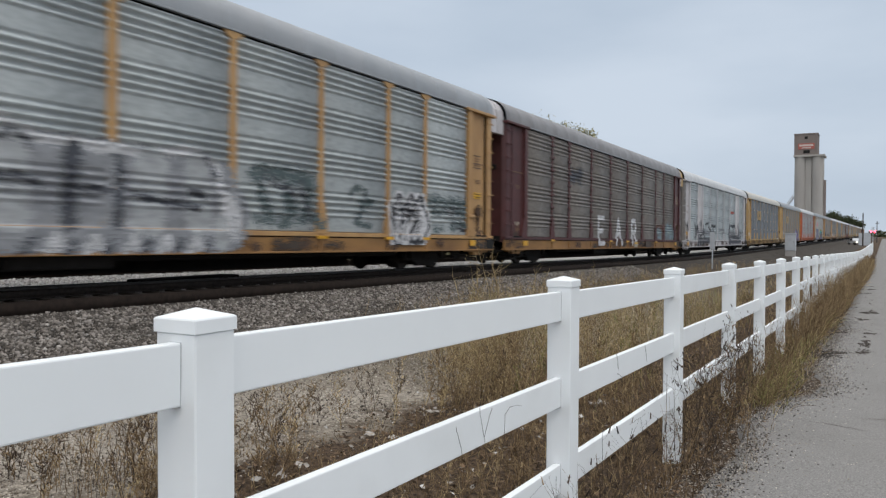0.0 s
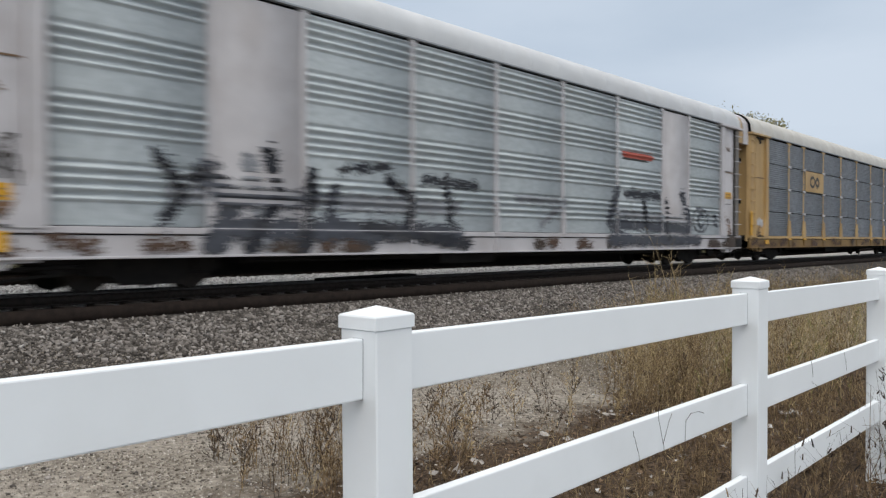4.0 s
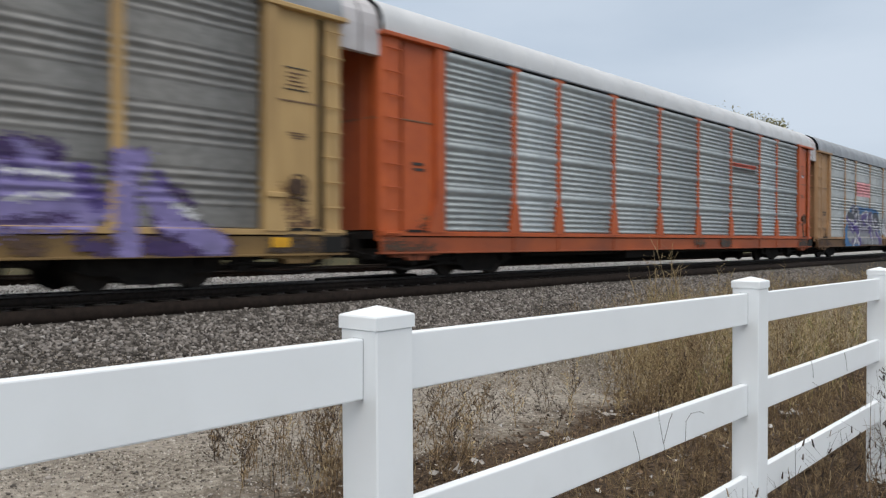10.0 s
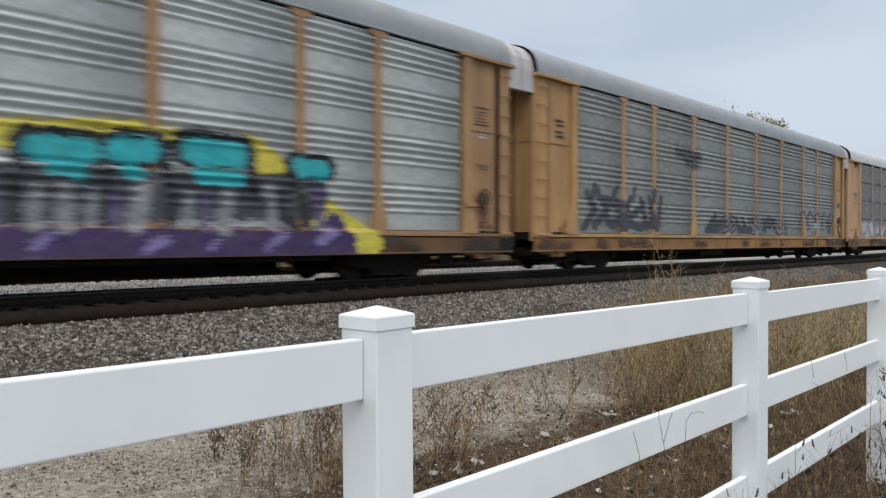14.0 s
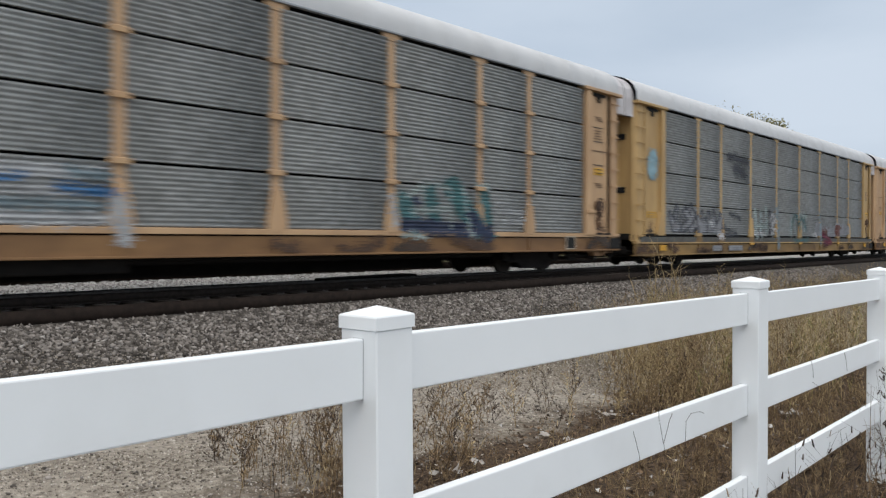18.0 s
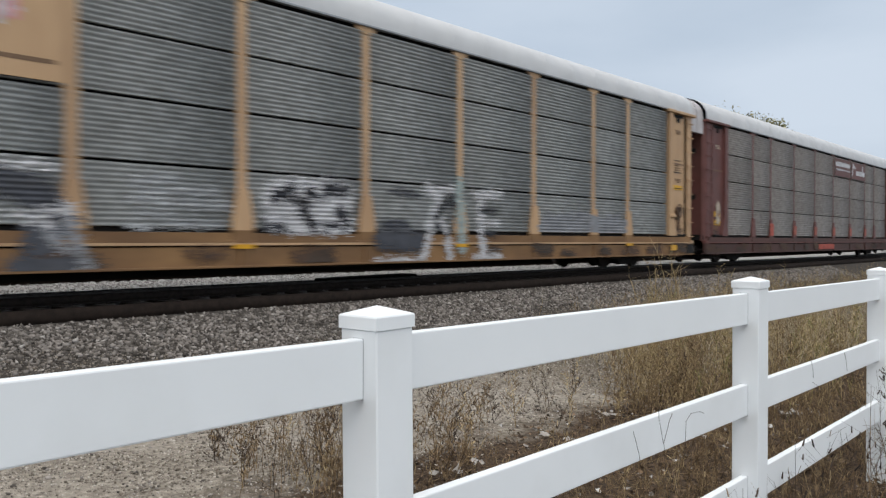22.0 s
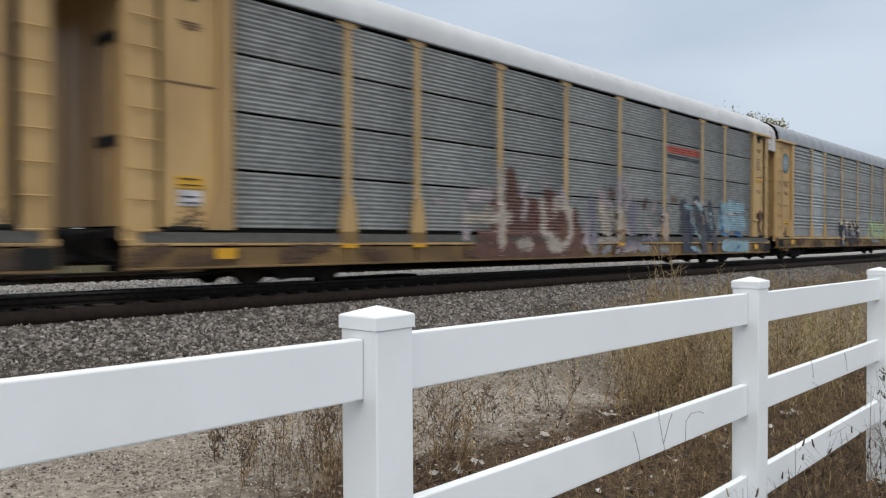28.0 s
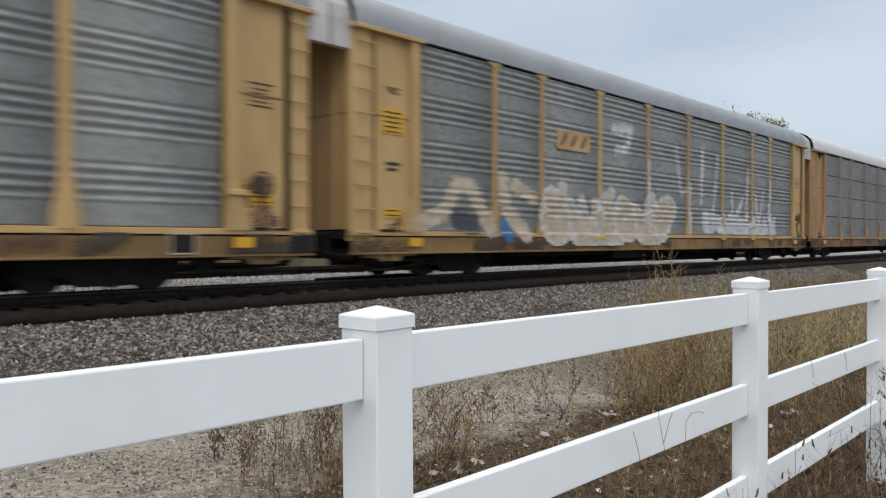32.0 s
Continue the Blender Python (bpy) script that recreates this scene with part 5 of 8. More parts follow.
# marks on the corner doors: kind, height, for the leading and the trailing door of each car
DOOR_MARKS = {
    0: ((), (("lines", 3.45), ("text", 2.85), ("yellow", 2.35))),
    1: ((("white_text", 1.55), ("text", 2.9)), (("white_frame", 3.6), ("white_text", 2.0), ("yellow_frame", 1.66))),
    2: ((("text", 3.0), ("orange", 1.5)), (("text", 4.3), ("line", 3.42), ("orange", 2.53), ("line", 2.2))),
    3: ((), (("line", 4.45), ("line", 4.15), ("text", 2.95))),
    4: ((("text", 4.0), ("bold", 2.75)), (("lines", 3.8), ("text", 2.8))),
    5: ((("bold", 2.45),), (("lines", 4.0), ("white", 3.75), ("text", 2.9))),
    6: ((("bold", 2.2), ("text", 1.45)), (("lines", 3.75), ("white", 3.3), ("text", 2.6))),
    7: ((("bold", 4.0), ("bold", 3.7)), (("lines", 3.6), ("white", 3.25))),
    8: ((("line", 3.9), ("text", 3.1), ("line", 2.85), ("yellow", 1.45)), (("text", 4.35), ("lines", 3.85), ("line", 2.98), ("yellow", 2.81), ("text", 2.45))),
    9: ((("yellow_frame", 1.66),), (("lines", 3.3), ("yellow_wide", 2.34))),
    10: ((("text", 2.8), ("yellow", 2.46)), (("text", 4.5), ("lines", 3.3), ("text", 2.88), ("yellow_wide", 2.61))),
    11: ((("white_text", 4.3), ("yellow", 1.81), ("yellow", 1.5)), (("white_frame", 4.05), ("white_text", 2.72), ("yellow", 2.5))),
    12: ((("yellow_big", 3.66), ("yellow", 1.6)), (("lines", 3.15), ("yellow_wide", 2.46))),
    13: ((("text", 4.4), ("yellow", 1.78), ("white_square", 1.52)), (("text", 4.5), ("lines", 3.9), ("yellow_wide", 3.27), ("text", 2.85))),
    14: ((("text", 3.3), ("text", 2.95), ("line", 2.35), ("yellow", 1.64)), (("lines", 3.4), ("text", 1.9), ("yellow", 1.55))),
    15: ((("text", 4.0), ("yellow_big", 3.3), ("bold", 2.4), ("yellow", 1.4)), (("lines", 3.4), ("yellow", 2.5))),
}


def door_marks(car, number):
    """Stencils and labels on the two corner doors of the near side; words are drawn as bars."""
    for side, rows in zip((-1, 1), DOOR_MARKS.get(number, ((), (("lines", 3.6),)))):
        mid = side * (EDGES[-1] + 0.76)
        for kind, z in rows:
            w, h = {"yellow_wide": (0.64, 0.15), "yellow_big": (0.62, 0.52), "white": (0.3, 0.09), "white_square": (0.42, 0.26), "orange": (0.62, 0.24)}.get(kind, (0.5, 0.2))
            if kind == "line":
                plate(car, "stencil_line", INK, mid - 0.26, mid + 0.26, z, z + 0.022, 1.523)
            elif kind == "lines":
                for dz in (-0.2, 0.2):
                    plate(car, "stencil_line", INK, mid - 0.28, mid + 0.24, z + dz, z + dz + 0.022, 1.523)
                for k in range(4):
                    plate(car, "stencil_bar", STENCIL, mid - 0.24 + 0.03 * (k % 2), mid + 0.18 - 0.06 * (k % 3), z - 0.12 + 0.075 * k, z - 0.1 + 0.075 * k, 1.523)
            elif kind in ("text", "white_text", "bold"):
                ink = P_CREAM if kind == "white_text" else INK if kind == "bold" else STENCIL
                tall = 0.06 if kind == "bold" else 0.025
                for k in range(2 if kind == "bold" else 3):
                    plate(car, "stencil_bar", ink, mid - 0.2 + 0.05 * k, mid + 0.22 - 0.04 * ((k * 2 + number) % 3), z - k * tall * 2, z - k * tall * 2 + tall, 1.523)
            elif kind in ("white_frame", "yellow_frame"):
                ink, half = (P_CREAM, 0.24) if kind == "white_frame" else (LABEL, 0.09)
                for z0, z1 in ((z - half, z - half + 0.025), (z + half - 0.025, z + half)):
                    plate(car, "label_line", ink, mid - 0.3, mid + 0.3, z0, z1, 1.523)
                for y0 in (mid - 0.3, mid + 0.275):
                    plate(car, "label_line", ink, y0, y0 + 0.025, z - half + 0.025, z + half - 0.025, 1.523)
                for k in range(4 if kind == "white_frame" else 1):
                    plate(car, "label_bar", ink, mid - 0.24, mid + 0.2 - 0.05 * (k % 2), z - half + 0.07 + 0.095 * k, z - half + 0.1 + 0.095 * k, 1.523)
            else:
                mat = P_WHITE if kind.startswith("white") else BRIGHT if kind == "orange" else LABEL
                plate(car, "label_plate", mat, mid - w / 2, mid + w / 2, z - h / 2, z + h / 2, 1.523, "label with dark bars")
                for k in range(max(1, round(h / 0.11))):
                    plate(car, "label_bar", INK if kind != "orange" else STENCIL, mid - w * 0.4, mid + w * (0.4 - 0.06 * (k % 2)), z - h / 2 + 0.045 + 0.1 * k, z - h / 2 + 0.065 + 0.1 * k, 1.537)


def card_frame(car, y):
    """Pale angle frame for a paper card on the sill."""
    plate(car, "card_board", DARK, y - 0.2, y + 0.2, 0.62, 0.92, 1.607, "dark board in a pale frame")
    for y0, y1, z0, z1 in ((y - 0.23, y + 0.23, 0.92, 0.945), (y - 0.23, y + 0.23, 0.595, 0.62), (y - 0.23, y - 0.205, 0.62, 0.92), (y + 0.205, y + 0.23, 0.62, 0.92)):
        plate(car, "card_frame", P_CREAM, y0, y1, z0, z1, 1.611)


TRAIN, WHEELSETS = [], []
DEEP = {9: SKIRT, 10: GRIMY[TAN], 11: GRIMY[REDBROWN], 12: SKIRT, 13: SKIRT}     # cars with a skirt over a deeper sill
DROP = -0.19


def auto_carrier(number, post, sheet_mat, style, roof, label, sill=None, ends=None, shroud=None, slim=False, marks=True, bays=None, detail=True):
    """A covered car carrier with its sides, roof, ends and trucks. bays: other sheets for single bays."""
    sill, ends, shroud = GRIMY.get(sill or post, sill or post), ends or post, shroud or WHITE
    drop = DROP if number in DEEP else 0.0
    car = empty("auto_carrier", pose(0, 0, 0), label, "freight car", "train of auto carriers")
    part("underframe", deck_mesh(), None, car)
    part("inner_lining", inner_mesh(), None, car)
    part("roof", roof_mesh(roof), None, car, "curved sheet-metal roof")
    for turn in (0, math.pi):
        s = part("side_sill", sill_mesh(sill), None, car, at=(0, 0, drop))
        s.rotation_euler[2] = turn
        near = turn == 0
        lip = sill if sill not in GRIMY.values() else post
        cuts = [-HALF] + EDGES[1:-1] + [HALF] if near and detail else [-HALF, HALF]
        for a, b in zip(cuts, cuts[1:]):
            p = part("side_rail", side_rail_mesh(lip, b - a), None, car, at=(0, (a + b) / 2, drop))
            p.rotation_euler[2] = turn
            if drop:
                p = part("skirt", skirt_mesh(DEEP[number], b - a - 0.47), None, car, at=(0, (a + b) / 2, 0))
                p.rotation_euler[2] = turn
        p = part("eave_trim", eave_mesh(), None, car)
        p.rotation_euler[2] = turn
        for i, width in enumerate(BAYS):
            mat = (bays or {}).get(i, sheet_mat) if near else sheet_mat
            st = style if mat not in (WHITE, TAN) else "flat"
            mid = (EDGES[i] + EDGES[i + 1]) / 2
            for z0, z1 in (rows_of(st) if near and detail else [(PANEL_0, PANEL_1)]):
                p = part("panel", panel_mesh(st, width - (0.13 if slim else 0.2), z0, z1, mat), None, car)
                p.rotation_euler[2] = turn
                p.location = (0, mid if near else -mid, 0)
        for e in EDGES[1:-1]:
            p = part("post", post_mesh_of(post, slim, style == "slot"), None, car, at=(0, e if near else -e, 0))
            p.rotation_euler[2] = turn
            if drop and near:
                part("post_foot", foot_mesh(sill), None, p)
            if near and number == 1:
                for k in range(7):
                    part("bracket", bracket_mesh(post), None, p, at=(0, 0, 1.75 + 0.5 * k))
            if near and number in (3, 8):
                for k in (1, 2, 3):
                    part("bracket", bracket_mesh(WHITE if number == 3 else post), None, p, at=(0, 0, PANEL_0 + k * (PANEL_1 - PANEL_0) / 4))
        for end in (-1, 1):
            # sections are built for the +y end; the other end is the mirror image
            if end * (1 if near else -1) > 0:
                place, flip = (0, EDGES[-1] * (1 if near else -1), 0), 1
            else:
                place, flip = (0, -EDGES[-1] * (1 if near else -1), 0), -1
            for nm, me in (("corner_door", door_mesh(ends)), ("corner_post", jamb_mesh(ends)), ("eave_beam", header_mesh(ends)), ("ladder", ladder_mesh(SOOT if slim else ends))):
                p = part(nm, me, None, car, at=place)
                p.rotation_euler[2] = turn
                p.scale[1] = flip
                if nm == "ladder" and near and detail:
                    for k in range(9):
                        part("rung", rung_mesh(ends), None, p, at=(0, 0, 0.98 + 0.48 * k))
    for end in (-1, 1):
        p = part("end_wall", end_mesh(ends), None, car, at=(0, end * (HALF - 0.06), 0))
        p.rotation_euler[2] = 0 if end > 0 else math.pi
        if style == "slot" or number == 1:
            for z in (2.41, 4.06) if number != 1 else (3.52,):
                v = part("vent", vent_mesh(), None, p, "black block for the shade in an end wall slot", at=(0, 0, z))
                v.scale[0] = end
        else:
            part("end_seam", seam_mesh(), None, p, at=(0, 0, 3.4))
        part("end_hood", hood_mesh(shroud), None, p)
        p = part("coupler", coupler_mesh(), None, car, at=(0, end * (HALF + 0.08), 0))
        p.rotation_euler[2] = 0 if end > 0 else math.pi
        p = part("roof_shroud", shroud_mesh(shroud), None, car, "pale bellows hood over the joint", at=(0, end * (HALF - 0.02), 0))
        p.rotation_euler[2] = 0 if end > 0 else math.pi
        truck = part("truck", shared("bolster", lambda: bolster()), None, car, at=(0, end * 10.05, 0))
        for turn in (0, math.pi):
            p = part("side_frame", frame_mesh(), None, truck)
            p.rotation_euler[2] = turn
        for dy in (-0.89, 0.89):
            ws = part("wheelset", wheel_mesh(), None, truck, at=(0, dy, 0.42))
            WHEELSETS.append((ws, dy, number))
    if detail:
        for end in (-1, 1):
            if end > 0 or number == 14:
                y = end * (HALF - 0.31)
                # near-black plate stands in for the shade inside a sill opening
                plate(car, "sill_opening", DARK, y - 0.25, y + 0.25, 0.6 + drop, 0.9 + drop, 1.606, "near-black plate for the shaded opening in the end of the sill")
            d = end * (EDGES[-1] + 0.78)
            # near-black plates painted as the shade under the corner door
            plate(car, "door_gap", DARK, d - 0.40, d + 0.10, 1.0, 1.06, 1.596, "near-black plate for the shade under the corner door")
            plate(car, "door_gap", DARK, d + 0.16, d + 0.56, 1.0, 1.045, 1.596, "near-black plate for the shade under the corner door")
            plate(car, "door_seam", STENCIL, d - 0.5, d + 0.5, 3.38, 3.41, 1.523)
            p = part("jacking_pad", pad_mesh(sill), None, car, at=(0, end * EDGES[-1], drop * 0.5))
            p.scale[1] = end
            if style == "slot":
                p = part("door_latch", latch_mesh(), None, car, at=(0, end * EDGES[-1], 0))
                p.scale[1] = end
            p = part("stirrup", stirrup_mesh(), None, car, at=(0, end * (HALF - 0.75), 0))
            p = part("end_gear", gear_mesh(), None, car, at=(0, end * (HALF - 0.1), 0))
            p.scale[1] = end
    part("brake_hose", hose_mesh(), None, car, at=(0, HALF - 0.1, 0))
    if not slim:
        part("brake_gear", brake_mesh(), None, car, "rusty brake wheel and rod", at=(0, EDGES[-1], 0))
        bm = bmesh.new()
        box(bm, 1.50, 1.66, EDGES[-1] + 0.02, EDGES[-1] + 0.42, 1.60, 1.70, 0.012)
        box(bm, 1.50, 1.62, EDGES[-1] + 0.06, EDGES[-1] + 0.20, 1.70, 1.86, 0.012)
        part("brake_bracket", bm, ends, car)
    if detail:
        stain(car, style, number, drop)
    if marks:
        for e in EDGES[1:-1]:
            if random.random() < 0.5:
                plate(car, "reflector", BRIGHT, e - 0.2, e + 0.2, 0.87 + drop, 0.945 + drop, 1.607, "bright yellow reflective strip")
        plate(car, "reflector", BRIGHT, -12.2, -11.8, 0.7 + drop, 0.88 + drop, 1.607, "bright yellow reflective strip")
        plate(car, "reflector", BRIGHT, 12.0, 12.4, 0.7 + drop, 0.88 + drop, 1.607, "bright yellow reflective strip")
    if detail:
        door_marks(car, number)
    TRAIN.append((car, number))
    return car


def bolster():
    bm = bmesh.new()
    box(bm, -0.95, 0.95, -0.2, 0.2, 0.4, 0.72, 0.03)
    box(bm, -0.3, 0.3, -0.3, 0.3, 0.7, 0.86, 0.03)
    return mesh_of("bolster", bm, BLACK)


def bay_panel(car, mat, i, z0, z1, label, style):
    """A painted field on one bay."""
    y0, y1 = EDGES[i] + POST_HALF, EDGES[i + 1] - POST_HALF
    if style == "plate":
        return plate(car, "painted_field", mat, y0 + 0.01, y1 - 0.01, z0, z1, 1.58, label)
    return sprayed("painted_field", car, style, y0 + 0.01, y1 - 0.01, z0, z1, [(mat, [([(y0, (z0 + z1) / 2), (y1, (z0 + z1) / 2)], z1 - z0)], 0)], label, fray=0)


def letters(seed, y0, y1, z0, z1, count, half):
    """One list of strokes for each of count jagged, overlapping forms that cannot be read."""
    r = random.Random(seed)
    w, h = (y1 - y0) / count, z1 - z0
    forms = []
    for k in range(count):
        c = y0 + (k + 0.5) * w
        q = lambda u, v: (c + w * (u + r.uniform(-0.12, 0.12)), z0 + h * (v + r.uniform(-0.08, 0.08)))
        kind = r.randrange(5)
        t = half * r.uniform(0.8, 1.2)
        if kind == 0:
            s = [([q(-0.55, 0.1), q(-0.1, 0.95)], (t * 1.3, t * 0.3)), ([q(-0.2, 0.3), q(0.5, 0.75)], (t, t * 0.3)), ([q(-0.5, 0.15), q(0.5, 0.05)], t * 0.7)]
        elif kind == 1:
            s = [(ringed(c, z0 + h * 0.5, w * 0.42, h * 0.4, r.uniform(0, 90), r.uniform(200, 300), 10), t), ([q(-0.1, 0.5), q(0.55, 0.95)], (t, t * 0.2))]
        elif kind == 2:
            s = [([q(-0.6, 0.05), q(0.1, 0.5), q(-0.3, 1.0)], t * 0.8), ([q(0.0, 0.1), q(0.6, 0.5), q(0.1, 0.95)], t * 0.8)]
        elif kind == 3:
            s = [(ringed(c - w * 0.1, z0 + h * 0.45, w * 0.36, h * 0.3, 0, 360, 10), t * 0.85), ([q(-0.4, 0.85), q(0.6, 0.7)], (t * 0.9, t * 0.2)), ([q(0.2, 0.4), q(0.6, -0.02)], (t, t * 0.2))]
        else:
            s = [([q(-0.55, 0.85), q(-0.2, 0.1)], (t * 0.3, t * 1.2)), ([q(-0.05, 1.0), q(0.1, 0.1)], (t * 0.3, t * 1.1)), ([q(0.5, 0.9), q(0.35, 0.1)], (t * 0.3, t * 1.1)), ([q(-0.3, 0.15), q(0.5, 0.12)], t * 0.6)]
        if r.random() < 0.5:
            s.append(([q(0.0, 0.9), q(0.1, 1.18)], t * 0.35))
        forms.append(s)
    return forms


def piece(car, style, seed, y0, y1, z0, z1, count, half, fill, outline, glow=None, shine=None, label="", slim=False, low=None):
    """A sprayed piece: glow behind, then form by form its outline, fill, lower tone and streaks of shine."""
    forms = letters(seed, y0 + half, y1 - half, z0 + half * 0.6, z1 - half, count, half)
    fills = fill if isinstance(fill, tuple) else (fill,)
    layers = []
    if glow:
        layers.append((glow, [s for f in forms for s in f], 0.2))
    for k, f in enumerate(forms):
        layers.append((outline, f, 0.085))
        layers.append((fills[k % len(fills)], f, -0.015))
        if low:
            layers.append((low, f, -0.015, z0 + (z1 - z0) * 0.45))
        if shine:
            layers.append((shine, [(p, 0.028) for p, _ in f[:1]], 0.0))
    return sprayed("graffiti", car, style, y0 - 0.2, y1 + 0.2, z0, z1 + 0.2, layers, label, slim, seed=seed)


def round_emblem(car, z):
    """Yellow field with a black rounded emblem on the third bay."""
    bay_panel(car, YELLOW, 2, z - 0.47, z + 0.47, "yellow field with a black rounded emblem", "plate")
    y = (EDGES[2] + EDGES[3]) / 2
    strokes = [(ringed(y - 0.34, z, 0.32, 0.22), 0.065), (ringed(y + 0.36, z, 0.28, 0.22, 0, 360, 4), 0.075)]
    sprayed("emblem", car, "plate", y - 1.0, y + 1.0, z - 0.42, z + 0.42, [(INK, strokes, 0)], "black rounded emblem", fray=0)


c0 = auto_carrier(0, OCHRE, GALV_MID, "wave", GREY_ROOF, "auto carrier with ochre posts, bright corrugated sides and silver graffiti")
silver = [
    (P_GREY, [([(-4.2, 1.3), (1.2, 1.3)], 0.72), ([(-3.6, 2.1), (1.0, 1.95)], 0.5)], 0.0),
    (P_WHITE, [([(-3.9, 2.4), (-3.4, 2.66), (-2.9, 2.45), (-1.9, 2.42), (-0.4, 2.38), (-0.2, 2.5), (0.5, 2.55), (1.0, 2.3), (1.15, 1.8), (1.6, 1.3), (1.5, 0.9)], 0.09), ([(1.3, 1.1), (1.25, 1.6)], 0.15)], 0.0),
    (P_SILVER, [([(-3.3, 1.2), (-3.3, 2.3)], 0.34), ([(-0.7, 1.2), (-0.6, 2.1)], 0.4), ([(0.55, 1.2), (0.5, 2.2)], 0.34), ([(1.1, 0.75), (1.1, 1.1)], 0.2)], 0.0),
    (P_WHITE, [([(-2.7 + 0.75 * k, 0.6), (-2.55 + 0.75 * k, 0.85), (-2.4 + 0.75 * k, 0.6)], 0.07) for k in range(5)], 0.0),
    (P_SLATE, [([(-4.0, 1.75), (-3.1, 1.8), (-2.8, 1.7)], 0.06), ([(-2.2, 1.68), (-1.6, 1.66)], 0.07), ([(-1.0, 1.62), (-0.2, 1.52), (0.5, 1.45)], 0.06), ([(0.3, 1.75), (0.6, 1.7)], 0.09), ([(-2.3, 1.1), (-2.2, 2.3)], 0.16), ([(-1.35, 1.1), (-1.3, 2.2)], 0.10), ([(-3.6, 2.35), (-3.3, 2.5), (-3.0, 2.35)], 0.04), ([(0.7, 2.45), (1.0, 2.1)], 0.04)], 0.0),
    (P_SLATE, [([(-3.1 + 0.75 * k, 0.58), (-2.95 + 0.75 * k, 0.8)], 0.06) for k in range(6)], 0.0),
]
sprayed("graffiti", c0, "wave", -4.4, 1.9, 0.56, 2.8, silver, "silver, white and dark grey sprayed lettering, unreadable", fray=0.04)
SMOKE = [([(2.1, 2.25), (2.9, 2.3), (3.9, 2.2)], 0.18), ([(2.3, 1.9), (2.6, 1.3)], 0.14), ([(3.1, 2.1), (3.3, 1.4), (3.0, 1.15)], 0.16), ([(4.0, 2.1), (3.8, 1.5), (4.3, 1.2)], 0.12), ([(2.2, 1.3), (4.2, 1.35)], 0.08)]
sprayed("graffiti", c0, "wave", 1.8, 4.7, 1.08, 2.6, [(P_MOSS, SMOKE, 0.0), (P_SLATE, [([(2.4, 2.2), (3.4, 1.9)], 0.06), ([(3.6, 2.1), (3.9, 1.4)], 0.05)], 0.0)], "faint dark green sprayed scrawl", fray=0.09)
sprayed("graffiti", c0, "wave", 5.2, 6.7, 1.1, 2.4, [(P_MOSS, [(ringed(5.9, 1.95, 0.35, 0.22, -60, 170), 0.07), ([(6.1, 1.7), (5.8, 1.3), (6.4, 1.2)], 0.07), ([(6.0, 1.75), (6.5, 1.85)], 0.1)], 0)], "thin dark tag", fray=0.04)
piece(c0, "wave", 5, 7.3, 9.4, 0.72, 2.0, 3, 0.2, P_WHITE, P_BLACK, P_WHITE, P_BLACK, "black and white sprayed tag")
sprayed("graffiti", c0, "wave", 9.3, 11.8, 1.08, 2.3, [(P_MOSS, [([(9.5, 2.05), (11.6, 2.0)], 0.14), ([(9.6, 1.75), (10.6, 1.8)], 0.1), ([(10.9, 1.8), (11.6, 1.75)], 0.12), ([(10.9, 1.3), (11.6, 1.35)], 0.12), ([(9.8, 1.2), (10.2, 1.2)], 0.08)], 0.0), (P_BLACK, [([(10.6, 1.78), (11.0, 1.72)], 0.05), ([(11.3, 1.25), (11.6, 1.2)], 0.04)], 0.0)], "dark green sprayed smears", fray=0.1)

c1 = auto_carrier(1, MAROON, SOOT, "swell", DULL_ROOF, "dark maroon auto carrier with rust-stained corrugated sides", sill=OCHRE)
sprayed("graffiti", c1, "swell", -3.8, 3.9, 0.7, 2.1, [(P_WHITE, strokes_of("EAR", -3.35, 0.8, 0.95, 1.2, 1.85, 0.12), 0)], "white sprayed letters E A R", fray=0.03)
faded = [
    (P_UMBER, [([(7.6, 1.75), (9.3, 1.8)], 0.14), ([(9.8, 1.15), (11.5, 1.15)], 0.12)], 0.0),
    (P_FOG, [([(7.75, 1.45), (8.5, 1.5)], 0.14), ([(7.9, 1.2), (8.6, 1.2)], 0.1), ([(7.8, 1.65), (8.2, 1.68)], 0.06)], 0.0),
    (P_FOG, [([(9.9, 1.2), (9.9, 1.8)], 0.17), ([(10.25, 1.2), (10.3, 1.9)], 0.2), ([(10.7, 1.25), (10.7, 1.8)], 0.2), ([(11.1, 1.2), (11.1, 1.85)], 0.2), ([(11.5, 1.2), (11.5, 1.7)], 0.18)], 0.0),
    (P_MIST, [([(10.0, 1.45), (11.3, 1.5)], 0.05), ([(10.2, 1.8), (10.6, 1.78)], 0.04), ([(7.9, 1.5), (8.3, 1.52)], 0.03)], 0.0),
]
sprayed("graffiti", c1, "swell", 7.3, 11.86, 1.0, 2.2, faded, "faded pale blue sprayed blocks", fray=0.05, seed=12)
sprayed("graffiti", c1, "swell", -7.6, -5.2, 3.3, 4.2, [(P_SLATE, [([(-7.0, 3.6), (-5.8, 3.9)], 0.22), ([(-6.9, 3.9), (-5.9, 3.5)], 0.12)], 0)], "dark smear", fray=0.1)

plate(c1, "paint_patch", P_BONE, 2.65, 3.25, 0.6, 0.92, 1.607, "pale patch on the sill")
plate(c1, "label_plate", LABEL, 2.72, 3.18, 0.78, 0.86, 1.6195, "yellow label")
plate(c1, "paint_patch", P_SOOT, 4.95, 6.1, 0.6, 0.92, 1.607, "dark patch on the sill")

